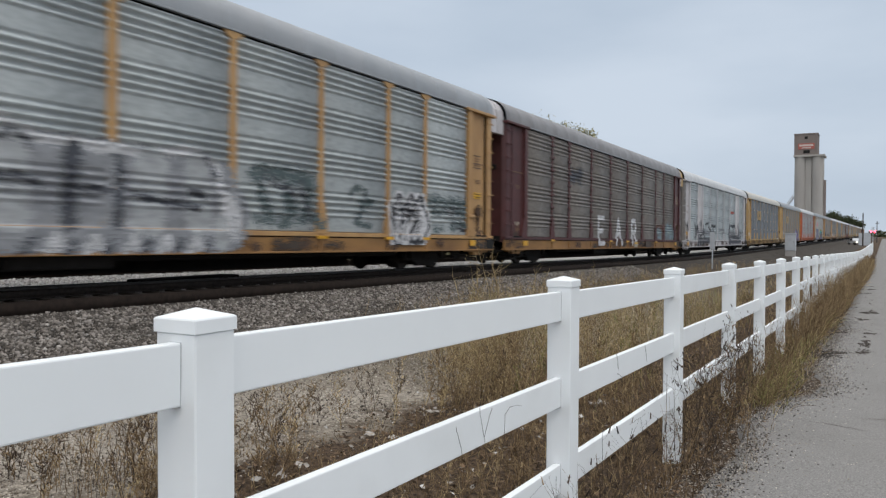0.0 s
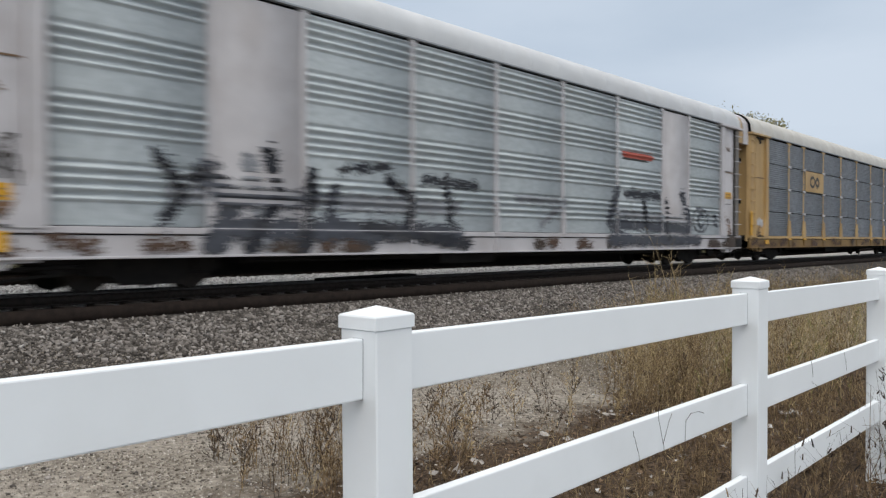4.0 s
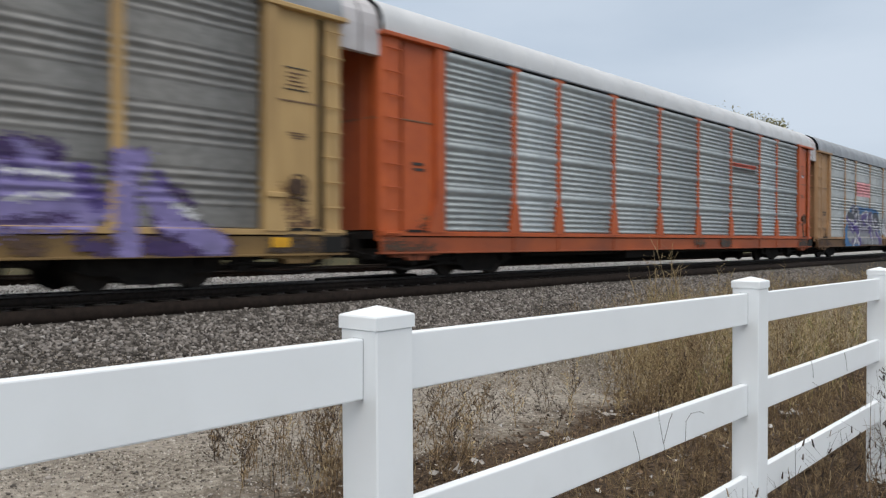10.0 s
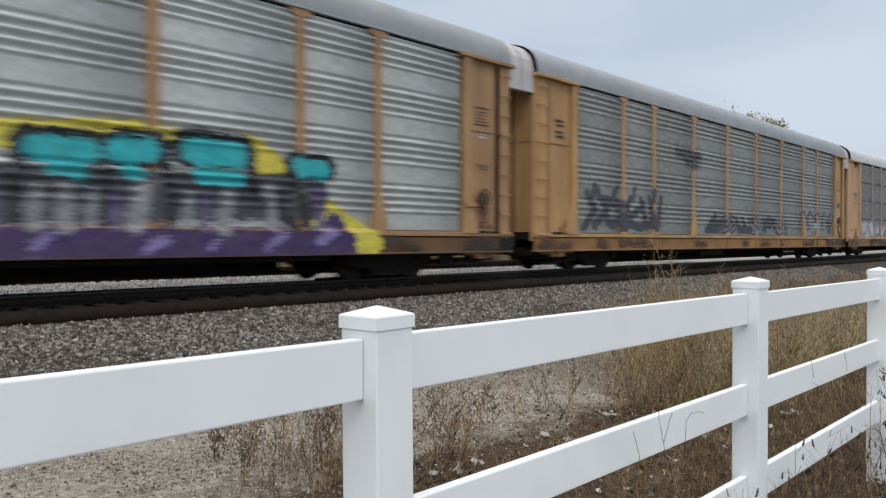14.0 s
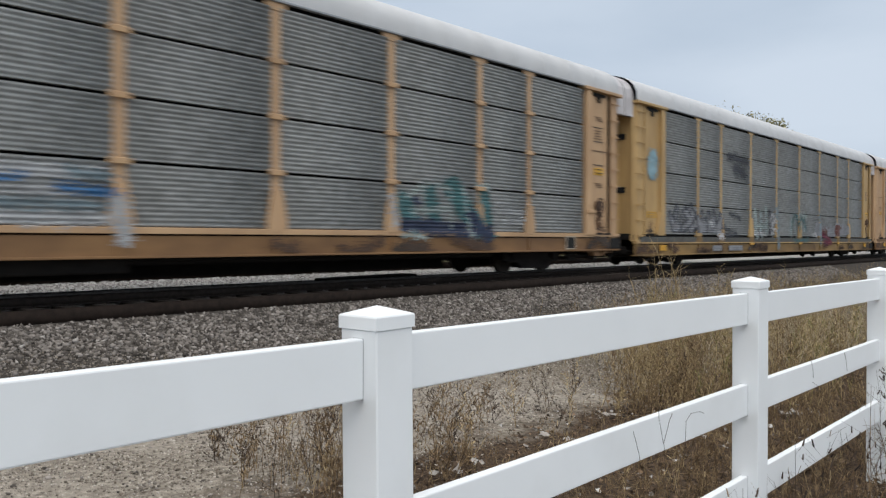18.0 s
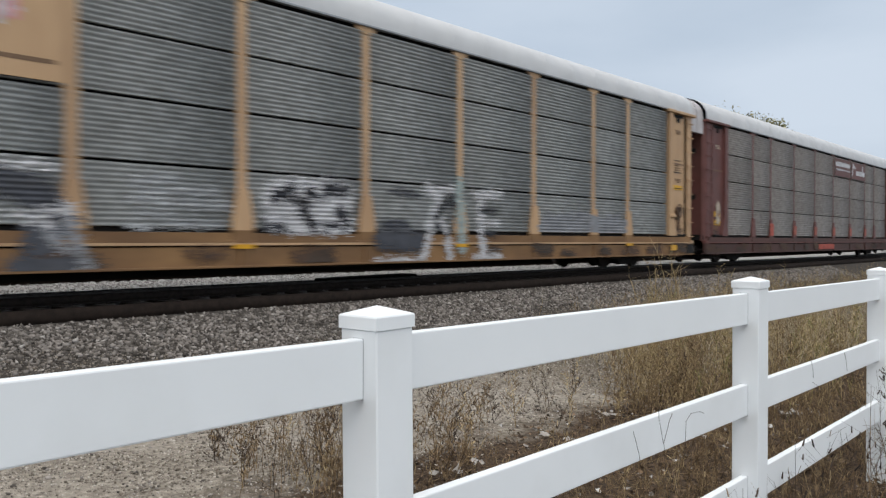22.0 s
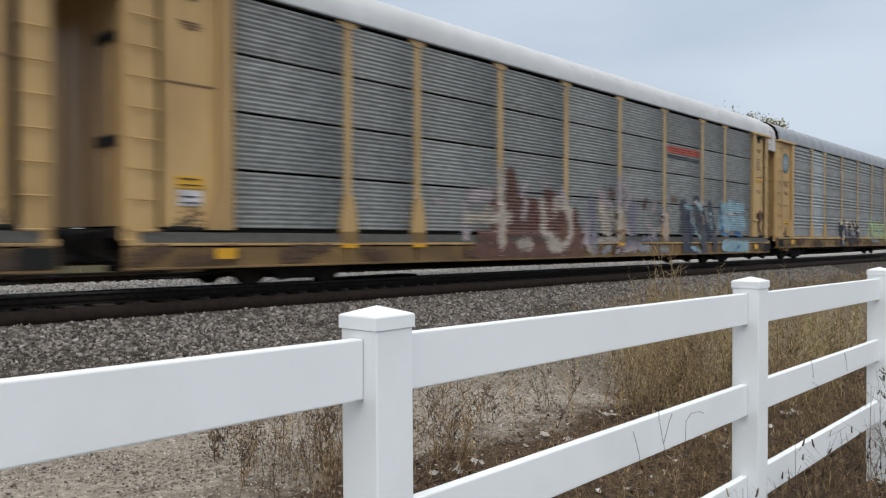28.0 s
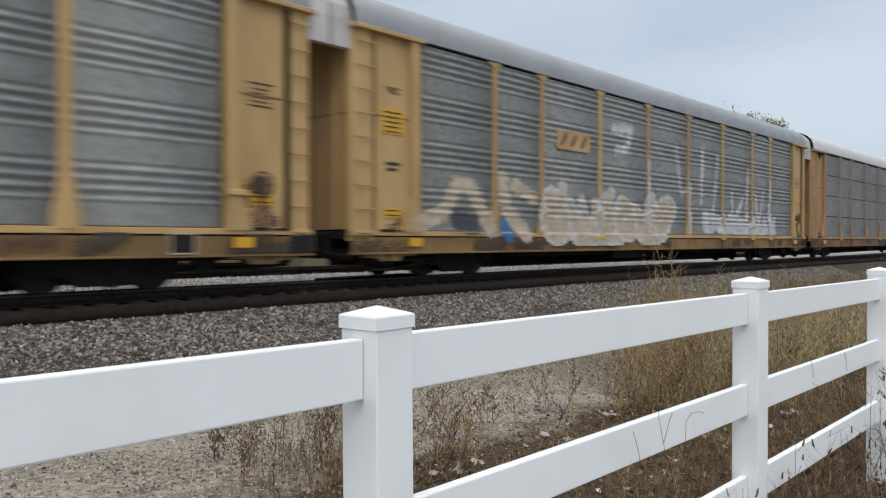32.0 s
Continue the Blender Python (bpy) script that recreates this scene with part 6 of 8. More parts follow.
c2 = auto_carrier(2, WHITE, GALV_WHITE, "wave", WHITE_ROOF, "dirty white auto carrier with black and grey graffiti", slim=True, bays={1: WHITE, 7: WHITE}, shroud=YELLOW, marks=False)
spikes = [
    (P_GREY, [([(-9.85, 1.6), (-2.9, 1.55)], 0.16), ([(4.4, 1.65), (9.3, 1.45)], 0.14), ([(-0.6, 1.9), (1.55, 1.85), (0.45, 1.25)], 0.09), ([(-8.45, 2.2), (-8.15, 0.85)], 0.16)], 0.0),
    (P_SLATE, [([(-9.3, 1.95), (-8.75, 1.45), (-9.15, 0.75)], 0.22), ([(-8.75, 1.55), (-7, 1.6)], 0.16), ([(-6.5, 1.75), (-6.65, 1.25), (-5.55, 0.85)], 0.16), ([(-9, 1.05), (-2.9, 1)], 0.20), ([(4.35, 2.3), (3.9, 1.4), (4.9, 0.85)], 0.16), ([(4.4, 1.35), (9.3, 1.2)], 0.17), ([(3.9, 0.85), (9.95, 0.85)], 0.16), ([(8.7, 2.4), (9.3, 1.35)], 0.16)], 0.00),
    (P_BLACK, [([(-10.15, 2.2), (-9.7, 1.6), (-10.05, 1.15)], 0.09), ([(-8.05, 2.45), (-7.8, 1.65), (-8.45, 0.7)], 0.14), ([(-9.6, 1.85), (-9.05, 2)], 0.08), ([(-7.05, 2.05), (-7.25, 0.75)], 0.16), ([(-6.35, 2.2), (-5.05, 2.35)], 0.08), ([(-5.05, 2.1), (-4.35, 1.7), (-4.5, 1.15)], 0.11), ([(-4, 2.15), (-2.2, 2.1)], 0.09), ([(-3.25, 2.2), (-3.1, 1.2)], 0.11), ([(-5.7, 1.1), (-2.55, 0.75)], 0.14), ([(4.9, 2.25), (7, 2.25)], 0.12), ([(6, 2.2), (6.2, 1.15)], 0.12), ([(7.55, 2.1), (7.6, 0.9)], 0.11)], 0.00),
    (P_GREY, [([(-8.55, 2), (-8.65, 1.6)], 0.03), ([(-6.05, 1.7), (-5.55, 1.3)], 0.04), ([(-4, 1.75), (-3.65, 1.3)], 0.04), ([(5.2, 1.95), (5.4, 1.3)], 0.03)], 0.0),
]
sprayed("graffiti", c2, "wave", -10.5, 10.2, 0.58, 2.9, spikes, "black and grey sprayed lettering, unreadable", True, fray=0.05, seed=21)
loop = [(ringed(10.15, 1.55, 0.62, 0.42), 0.04), (ringed(10.2, 1.55, 0.22, 0.25, 30, 330), 0.07), ([(11.2, 1.75), (11.5, 1.7), (11.3, 1.45), (11.6, 1.35)], 0.05)]
sprayed("graffiti", c2, "wave", 9.3, 11.8, 1.06, 2.2, [(P_SLATE, loop, 0)], "thin black looped tag", True, fray=0.02)
sprayed("emblem", c2, "wave", 4.5, 6.7, 3.2, 3.7, [(P_RED, [([(4.7, 3.45), (6.5, 3.45)], 0.09)], 0), (INK, [([(4.7, 3.3), (6.2, 3.3)], 0.03)], 0)], "red lettering drawn as bars", True, fray=0)
sprayed("graffiti", c2, "wave", -12.9, -12.16, 1.5, 2.4, [(INK, [([(-12.7, 1.7), (-12.7, 2.2)], 0.03), ([(-12.6, 2.2), (-12.4, 1.7), (-12.3, 2.3)], 0.03), ([(-12.3, 2.0), (-12.2, 1.6)], 0.03)], 0)], "thin black tag", True, fray=0)
sprayed("stain", c2, "door", -13.05, -12.2, 1.1, 2.3, [(P_WASH, [([(-12.9, 1.2), (-12.4, 1.3)], 0.1)], 0), (P_SOOT, [([(-12.8, 2.05), (-12.5, 2.1)], 0.05), ([(-13.0, 1.2), (-12.9, 1.6)], 0.06)], 0)], "brown grime on the white corner", fray=0.12, seed=24)
sprayed("stain", c2, "wave", 12.4, 13.74, 0.57, 1.035, [(P_SOOT, [([(12.8, 0.8), (13.7, 0.8)], 0.3)], 0)], "sooty end of the sill", fray=0.08, seed=25)
plate(c2, "reflector", BRIGHT, -12.75, -12.4, 0.66, 0.95, 1.607, "orange label")

c3 = auto_carrier(3, YELLOW, GALV_BLUE, "slot", CREAM_ROOF, "yellow auto carrier with blue-grey slotted sides and a yellow emblem field")
round_emblem(c3, 3.57)
plate(c3, "reflector", BRIGHT, -13.75, -13.5, 1.05, 2.0, 1.58, "bright yellow reflective bar")
sprayed("paint_patch", c3, "door", -13.0, -12.2, 1.38, 1.78, [(P_WHITE, [([(-12.85, 1.6), (-12.6, 1.64), (-12.35, 1.58)], 0.1), ([(-12.7, 1.52), (-12.35, 1.5)], 0.07)], 0)], "ragged white painted patch", fray=0.035, cy=0.03, seed=31)
tag = [
    (P_SLATE, [([(10.35, 1.15), (11.8, 1.15)], 0.1), ([(10.35, 1.95), (11.75, 1.95)], 0.08)], 0.0),
    (P_SILVER, [([(10.4, 1.9), (10.75, 1.9), (10.95, 1.5), (10.6, 1.1)], 0.09), ([(11.75, 1.9), (11.5, 1.85), (11.25, 1.5), (11.65, 1.1)], 0.09), ([(10.4, 1.3), (10.5, 1.7)], 0.05)], 0.0),
    (P_WHITE, [([(10.5, 2.03), (11.7, 2.0)], 0.03), ([(10.3, 1.02), (11.8, 1.02)], 0.04), ([(11.72, 1.9), (11.74, 1.2)], 0.03)], 0.0),
    (P_BLOOD, [([(10.85, 1.9), (11.35, 1.9)], 0.09), ([(10.95, 1.76), (11.25, 1.76)], 0.08), ([(11.1, 1.7), (11.1, 1.3)], 0.07), ([(10.9, 1.36), (11.3, 1.36)], 0.08), ([(10.75, 1.18), (11.45, 1.18)], 0.11)], 0.0),
]
sprayed("graffiti", c3, "slot", 10.2, 11.84, 0.6, 2.15, tag, "small white and dark red tag", fray=0.015)
card_frame(c3, 11.05)

c4 = auto_carrier(4, YELLOW, GALV_TAUPE, "swell", GREY_ROOF, "yellow auto carrier with dull corrugated sides and a purple graffiti")
round_emblem(c4, 3.57)
spiky = [
    (P_VIOLET, [([(4, 1.35), (4.2, 0.7), (5.35, 0.6)], 0.12), ([(4.55, 0.65), (7.25, 0.6)], 0.1), ([(5.1, 1.75), (5.55, 2.25)], (0.4, 0.1)), ([(6.5, 1.8), (6.25, 2.25)], (0.4, 0.1)), ([(7.3, 1.95), (8.15, 2)], 0.3), ([(8.05, 1.95), (7.8, 2.25)], (0.3, 0.08)), ([(9.35, 1.95), (9.65, 2.2)], (0.3, 0.1)), ([(10.05, 1.15), (10.9, 0.65)], 0.3), ([(4.65, 1.65), (4.85, 1.75)], 0.14)], 0.0),
    (P_LILAC, [([(4, 1.35), (4.25, 0.8)], 0.2), ([(4.3, 0.85), (7.1, 0.8)], 0.3), ([(4.95, 1.25), (8.65, 1.35)], 0.4), ([(5.15, 1.7), (6.8, 1.7)], 0.32), ([(5.2, 1.8), (5.55, 2.15)], (0.3, 0.06)), ([(6.5, 1.85), (6.25, 2.2)], (0.3, 0.06)), ([(7.55, 1.65), (8.6, 1.65)], 0.3), ([(8, 1.95), (7.8, 2.2)], (0.22, 0.05)), ([(9.35, 2.05), (9.35, 0.7)], 0.2), ([(9.55, 2), (9.65, 2.15)], 0.12), ([(9.85, 1.55), (10.15, 1.15)], 0.24), ([(10.45, 0.95), (10.9, 0.75)], 0.2)], 0.0),
    (P_PURPLE, [([(4.55, 1.65), (4.9, 1.6)], 0.12), ([(5.35, 1.15), (5.9, 1.15)], 0.12), ([(7.3, 1.9), (7.3, 1.5)], 0.16), ([(8.65, 1.85), (8.9, 1.4)], 0.14), ([(6.5, 1.55), (6.7, 1.5)], 0.1), ([(4.55, 0.85), (4.8, 0.7)], 0.12), ([(5.9, 0.8), (6.5, 0.65)], 0.1), ([(7.7, 1.9), (7.85, 1.75)], 0.08), ([(9.85, 1.9), (10, 1.7)], 0.08)], 0.0),
    (P_VIOLET, [([(5.35, 0.8), (5.75, 0.75)], 0.15), ([(6.6, 0.9), (6.85, 0.8)], 0.15), ([(7.45, 1.05), (8.55, 1.15)], 0.07), ([(8.65, 0.8), (9.05, 0.65)], 0.12), ([(9.7, 0.75), (10.25, 0.6)], 0.14), ([(4.95, 1.4), (5.35, 1.3)], 0.06), ([(6.1, 1.6), (6.5, 1.6)], 0.06), ([(10.15, 1.65), (10.45, 1.4)], 0.08)], 0.0),
    (P_WHITE, [([(5.9, 1.85), (6.75, 1.8)], 0.035), ([(5.9, 1.45), (6.7, 1.4)], 0.03), ([(7.6, 1.8), (8.5, 1.75)], 0.035), ([(7.65, 1.4), (8.45, 1.5)], 0.035), ([(5.3, 1.8), (5.75, 1.8)], 0.03), ([(5.35, 1.55), (5.75, 1.55)], 0.025), ([(10.15, 1.4), (10.5, 1.25)], 0.05), ([(5.35, 1.05), (5.9, 1.05)], 0.05), ([(4.2, 1.1), (4.45, 1.05)], 0.04), ([(5.55, 2.1), (5.6, 1.85)], 0.03)], 0.0),
]
sprayed("graffiti", c4, "swell", 3.5, 11.4, 0.56, 2.6, spiky, "lilac and purple sprayed lettering, unreadable", fray=0.035, seed=41)
sprayed("graffiti", c4, "swell", -11.8, -10.2, 1.4, 2.2, [(P_WHITE, [([(-11.5, 1.7), (-10.5, 1.72)], 0.13), ([(-11.3, 1.85), (-10.9, 1.9)], 0.13), ([(-11.0, 1.9), (-10.9, 2.05)], 0.04)], 0)], "white sprayed smear", fray=0.07)

c5 = auto_carrier(5, ORANGE, GALV_SHINY, "broad", WHITE_ROOF, "orange-red auto carrier with bright corrugated sides", bays={1: GALV_WHITE, 7: GALV_WHITE}, marks=False)
y0, y1 = EDGES[6] + 0.15, EDGES[7] - 0.35
sprayed("emblem", c5, "broad", y0, y1, 3.4, 3.95, [(P_RED, [([(y0 + 0.1, 3.74), (y1 - 0.1, 3.74)], 0.09)], 0), (INK, [([(y0 + 0.05, 3.55), (y1 - 0.1, 3.55)], 0.035)], 0)], "red lettering drawn as bars", fray=0)

c6 = auto_carrier(6, BROWN, GALV_LIGHT, "wave", GREY_ROOF, "brown auto carrier with bright corrugated sides and large graffiti", marks=False)
bay_panel(c6, P_PINK, 2, 3.25, 4.0, "faded pink painted field", "wave")
# large piece: blue ground, white edges, violet and dark grey forms
big = [
    (P_BLUE, [([(-9.05, 1.35), (-9, 0.8)], 0.36), ([(-8.9, 0.65), (-7.75, 0.6)], 0.16), ([(-8.75, 1.95), (-8.25, 2.25)], 0.1), ([(-7, 2.5), (-5.65, 2.4), (-4.65, 2.45), (-2.7, 2.35)], 0.22), ([(-7.75, 0.65), (-6.9, 0.65)], 0.3), ([(-2.55, 1.45), (-1.8, 0.7)], 0.2), ([(-8.15, 2.4), (-7.75, 2.5)], 0.2)], 0.0),
    (P_ASH, [([(-8.3, 1), (-2.15, 0.95)], 0.34), ([(-8.2, 1.5), (-2.7, 1.7)], 0.5), ([(-6.45, 2), (-6.05, 1.95)], 0.3), ([(-4.2, 2.15), (-2.7, 1.95)], 0.3), ([(-7.75, 2.4), (-6.85, 2.3)], 0.36)], 0.0),
    (P_GREY, [([(-8.6, 1.1), (-7.6, 1.05)], 0.3), ([(-6.35, 1.05), (-4.65, 1)], 0.24), ([(-5.7, 0.75), (-2.7, 0.75)], 0.12), ([(-3.7, 1.6), (-2.95, 1.1)], 0.2)], 0.0),
    (P_PURPLE, [([(-7.45, 1.7), (-6.7, 1.15), (-6.6, 0.8)], 0.26), ([(-8.1, 1.65), (-7.75, 1.5)], 0.28), ([(-8.75, 2), (-8.2, 2)], 0.2), ([(-5.9, 2.15), (-5.15, 2.3)], 0.22), ([(-5.7, 2.1), (-5.4, 1.65)], 0.16), ([(-2.95, 1.4), (-2.35, 0.8)], 0.2), ([(-4.6, 1.75), (-4.35, 1.1)], 0.14)], 0.0),
    (P_DUSK, [([(-4.75, 2.05), (-4.5, 2.35), (-4.2, 2.3), (-4.05, 2), (-4.4, 1.7)], 0.15), ([(-8.05, 0.75), (-7.75, 0.8)], 0.16), ([(-4.3, 1.55), (-3.85, 1.35)], 0.12)], 0.0),
    (P_SLATE, [([(-7.6, 2.4), (-7.25, 2.55), (-6.95, 2.35), (-6.75, 2)], 0.2), ([(-8.6, 2.2), (-8.2, 2.15), (-7.65, 2.05)], 0.18), ([(-3.55, 2.25), (-2.9, 2.3), (-2.5, 1.95), (-2.75, 1.7)], 0.17), ([(-3.3, 2.05), (-3.1, 1.65)], 0.12)], 0.0),
    (P_WHITE, [([(-8.6, 1.95), (-7.75, 1.9), (-7.3, 1.7), (-6.8, 1.8)], 0.07), ([(-7.75, 2.35), (-7.5, 2.6), (-7.1, 2.65), (-6.7, 2.35), (-6.6, 1.9)], 0.05), ([(-7.3, 2.2), (-7.05, 2.25)], 0.08), ([(-5.95, 2.3), (-5.35, 2.45), (-4.75, 2.35)], 0.06), ([(-5.65, 1.95), (-5.3, 1.9)], 0.05), ([(-3.95, 2.25), (-3.6, 1.65), (-2.7, 1.6), (-2.4, 1.85)], 0.06)], 0.0),
    (P_WHITE, [([(-7.05, 0.85), (-6.75, 0.65)], 0.07), ([(-7.85, 0.6), (-7.35, 0.95)], 0.08), ([(-3.35, 2.05), (-2.95, 1.9)], 0.04), ([(-5.95, 1.55), (-4.85, 1.55)], 0.05), ([(-4.7, 1.75), (-4, 1.65)], 0.05), ([(-6.35, 1.9), (-6.5, 1.2), (-6.7, 1.1)], 0.06), ([(-4.3, 1.25), (-3.95, 0.7)], 0.06), ([(-8.05, 1.65), (-7.9, 1.45)], 0.07), ([(-4.85, 2.15), (-4.95, 1.75)], 0.06), ([(-2.95, 1.5), (-2.5, 1.2)], 0.05)], 0.0),
]
sprayed("graffiti", c6, "wave", -9.7, -1.9, 0.56, 2.85, big, "violet, white and blue sprayed lettering, unreadable", fray=0.03, seed=61)
piece(c6, "wave", 62, -1.9, 0.8, 1.15, 2.2, 4, 0.15, P_WHITE, P_GREY, None, P_BLACK, "small white and black tag")
sharp = [
    (P_LEMON, [([(0.9, 1.8), (1.35, 1.5), (0.85, 1)], 0.28), ([(1.4, 2.2), (3, 2.4), (4.1, 2.5)], 0.2), ([(4.45, 2.45), (5.05, 2.45)], 0.2), ([(6.15, 2.4), (7.1, 1.8), (8.2, 1.1), (9, 0.75)], 0.3)], 0.0),
    (P_VIOLET, [([(1.15, 0.8), (8.35, 0.75)], 0.26), ([(8.05, 1.15), (8.2, 0.9)], 0.22)], 0.0),
    (P_SLATE, [([(1.25, 1.4), (7.5, 1.65)], 0.42)], 0.0),
    (P_BLACK, [([(1.3, 2.15), (1.75, 1.75)], 0.22), ([(2.5, 2.2), (3.45, 2.2)], 0.28), ([(3.75, 2.25), (4.35, 2.3)], 0.3), ([(4.95, 2.35), (5.95, 2.35)], 0.32), ([(7.15, 2.2), (7.85, 2.2)], 0.26), ([(3.45, 2.2), (3.65, 1.65), (3.55, 1.05)], 0.07), ([(4.55, 2.3), (4.65, 1.05)], 0.08), ([(6.15, 2.2), (6.25, 1.7), (7.1, 1.1)], 0.1), ([(7, 2.25), (7.35, 1.2)], 0.12), ([(2.3, 2.05), (2.35, 1.1)], 0.07)], 0.0),
    (P_TEAL, [([(1.4, 2.1), (1.75, 1.75)], 0.14), ([(2.6, 2.15), (3.35, 2.15)], 0.19), ([(2.8, 1.9), (3.2, 1.85)], 0.13), ([(3.8, 2.2), (4.25, 2.25)], 0.21), ([(3.95, 1.9), (4.1, 1.85)], 0.13), ([(5.05, 2.3), (5.9, 2.3)], 0.22), ([(5.2, 1.9), (5.9, 1.9)], 0.15), ([(7.25, 2.2), (7.8, 2.15)], 0.18)], 0.0),
    (P_GREY, [([(1.65, 1.45), (1.65, 1)], 0.14), ([(2.6, 1.55), (2.55, 1.05)], 0.12), ([(3, 1.55), (3, 1.05)], 0.14), ([(3.4, 1.5), (3.35, 1.1)], 0.09), ([(4.15, 1.6), (4.05, 1.1)], 0.16), ([(5, 1.55), (4.95, 1.1)], 0.1), ([(5.7, 1.55), (5.6, 1.05)], 0.16), ([(6.55, 1.75), (6.65, 1.1)], 0.13)], 0.0),
    (P_DUSK, [([(2, 1.5), (2, 1)], 0.1), ([(3.75, 1.5), (3.75, 1.05)], 0.1), ([(5.3, 1.55), (5.25, 1.05)], 0.08), ([(7.65, 1.75), (7.75, 1.1)], 0.12)], 0.0),
    (P_LILAC, [([(1.7, 0.7), (1.85, 0.85)], 0.07), ([(2.55, 0.7), (2.75, 0.9)], 0.07), ([(4.25, 0.7), (4.5, 0.85)], 0.08), ([(6.5, 0.7), (6.85, 0.9)], 0.07), ([(7.65, 0.8), (8.05, 1)], 0.09), ([(5.35, 0.7), (5.45, 0.8)], 0.06)], 0.0),
]
sprayed("graffiti", c6, "wave", -0.1, 9.7, 0.56, 2.75, sharp, "teal, yellow and violet sprayed lettering, unreadable", fray=0.03, seed=63)

c7 = auto_carrier(7, OCHRE, GALV_DARK, "swell", GREY_ROOF, "ochre auto carrier with dull grey sides and faint graffiti", marks=False)
piece(c7, "swell", 71, -11.5, -6.8, 1.1, 2.3, 4, 0.07, P_SLATE, P_SLATE, None, None, "faint dark sprayed lettering, unreadable")
sprayed("graffiti", c7, "swell", -5.9, -3.4, 3.2, 4.1, [(P_SLATE, [([(-5.6, 3.8), (-3.9, 3.72)], 0.14), ([(-4.9, 3.5), (-4.0, 3.45)], 0.1)], 0)], "dark smear", fray=0.08)
piece(c7, "swell", 72, -3.3, 5.1, 1.1, 1.8, 6, 0.08, (P_SLATE, P_GREY), P_SLATE, None, None, "faint dark sprayed lettering, unreadable")
loops = [(ringed(7.2 + 1.05 * k, 1.75, 0.42, 0.42, 20, 200 + 40 * (k % 3)), 0.045) for k in range(5)]
loops += [([(6.8 + 1.1 * k, 1.3), (6.85 + 1.1 * k, 2.05)], 0.04) for k in range(5)]
sprayed("graffiti", c7, "swell", 6.3, 11.86, 1.06, 2.4, [(P_SLATE, loops, 0), (P_GREY, [([(8.6, 1.45), (9.4, 1.5)], 0.22)], 0), (P_SILVER, [([(8.8, 1.55), (9.2, 1.52)], 0.07)], 0), (P_SLATE, [([(10.6, 1.75), (11.4, 1.72)], 0.05), ([(10.7, 1.5), (11.3, 1.5)], 0.05), ([(10.8, 1.28), (11.3, 1.27)], 0.05)], 0)], "thin dark sprayed loops, unreadable", fray=0.03)
sprayed("stain", c7, "door", 12.05, 13.1, 2.3, 3.0, [(P_SLATE, [([(12.2, 2.75), (12.6, 2.6), (13.0, 2.65)], (0.14, 0.07))], 0)], "dark smear on the corner door", fray=0.03)
sprayed("stain", c7, "door", 12.05, 13.1, 1.1, 2.3, [(P_SALMON, [([(12.7, 2.2), (12.6, 1.7)], 0.16)], 0), (RUST, [([(12.1, 1.6), (12.7, 1.5)], 0.1), ([(12.5, 1.3), (12.9, 1.25)], 0.09)], 0)], "peeling and rusty paint", fray=0.06)

c8 = auto_carrier(8, TAN, GALV_DARK, "slot", WHITE_ROOF, "tan auto carrier with grey slotted sides", marks=False)
sprayed("graffiti", c8, "slot", -11.7, -6.0, 1.06, 2.0, [(P_WHITE, [([(-11.4, 1.45), (-9.6, 1.5)], 0.42), ([(-8.4, 1.4), (-7.9, 1.5)], 0.2), ([(-7.3, 1.3), (-6.4, 1.6)], 0.12)], 0), (P_GREY, [([(-10.4, 1.9), (-9.9, 1.3)], 0.1), ([(-11.2, 1.2), (-10.6, 1.3)], 0.06)], 0)], "white sprayed tag", fray=0.08)
pine = [
    (P_SILVER, [([(-3.65, 1.8), (-1.75, 1.85)], 0.1), ([(-3.55, 1.55), (-2.2, 1.55)], 0.06), ([(-3.55, 1.15), (-1.65, 1.15)], 0.09), ([(-1.5, 1.4), (-1.4, 0.85)], 0.13)], 0.0),
    (P_BLUE, [([(-2.35, 1.6), (-1.55, 1.55)], 0.06), ([(-3.4, 1.7), (-2.9, 1.7)], 0.04)], 0.0),
    (P_FOG, [([(-2.2, 1.85), (-1.6, 1.8)], 0.07), ([(-3.55, 1.35), (-1.7, 1.35)], 0.05)], 0.0),
    (P_PINE, [([(4.7, 1.6), (5, 1.15)], 0.26), ([(5.5, 1.9), (5.7, 1.15)], 0.2), ([(6.25, 2), (7.1, 1.15)], 0.28), ([(7.4, 1.95), (7.6, 1)], 0.17)], 0.0),
    (P_INDIGO, [([(4.7, 1.15), (7.6, 1.05)], 0.16), ([(6.85, 1.45), (7.45, 0.9)], 0.14), ([(5, 1.75), (5.15, 1.65)], 0.08)], 0.0),
    (P_MIST, [([(4.8, 1.8), (5.45, 2.05)], 0.035), ([(5, 1.45), (6.1, 1.55)], 0.045), ([(6.2, 1.9), (6.25, 1.15)], 0.035), ([(6.65, 2), (6.9, 0.95)], 0.04), ([(7.15, 2.1), (7.55, 2.1)], 0.05), ([(4.65, 0.95), (5.3, 0.9)], 0.04), ([(5.25, 2.05), (5.3, 1.8)], 0.04), ([(5.7, 2.05), (6.15, 2)], 0.03)], 0.0),
    (P_SILVER, [([(7.9, 1.75), (8.35, 1.7)], 0.05), ([(8, 1.55), (8.9, 1.5)], 0.06), ([(8.15, 1.3), (8.95, 1.3)], 0.05), ([(4.3, 1.7), (4.45, 1.15)], 0.08)], 0.0),
]
sprayed("graffiti", c8, "slot", -4.1, 9.3, 0.62, 2.3, pine, "dark teal sprayed lettering and a pale blue patch", fray=0.045, seed=82)
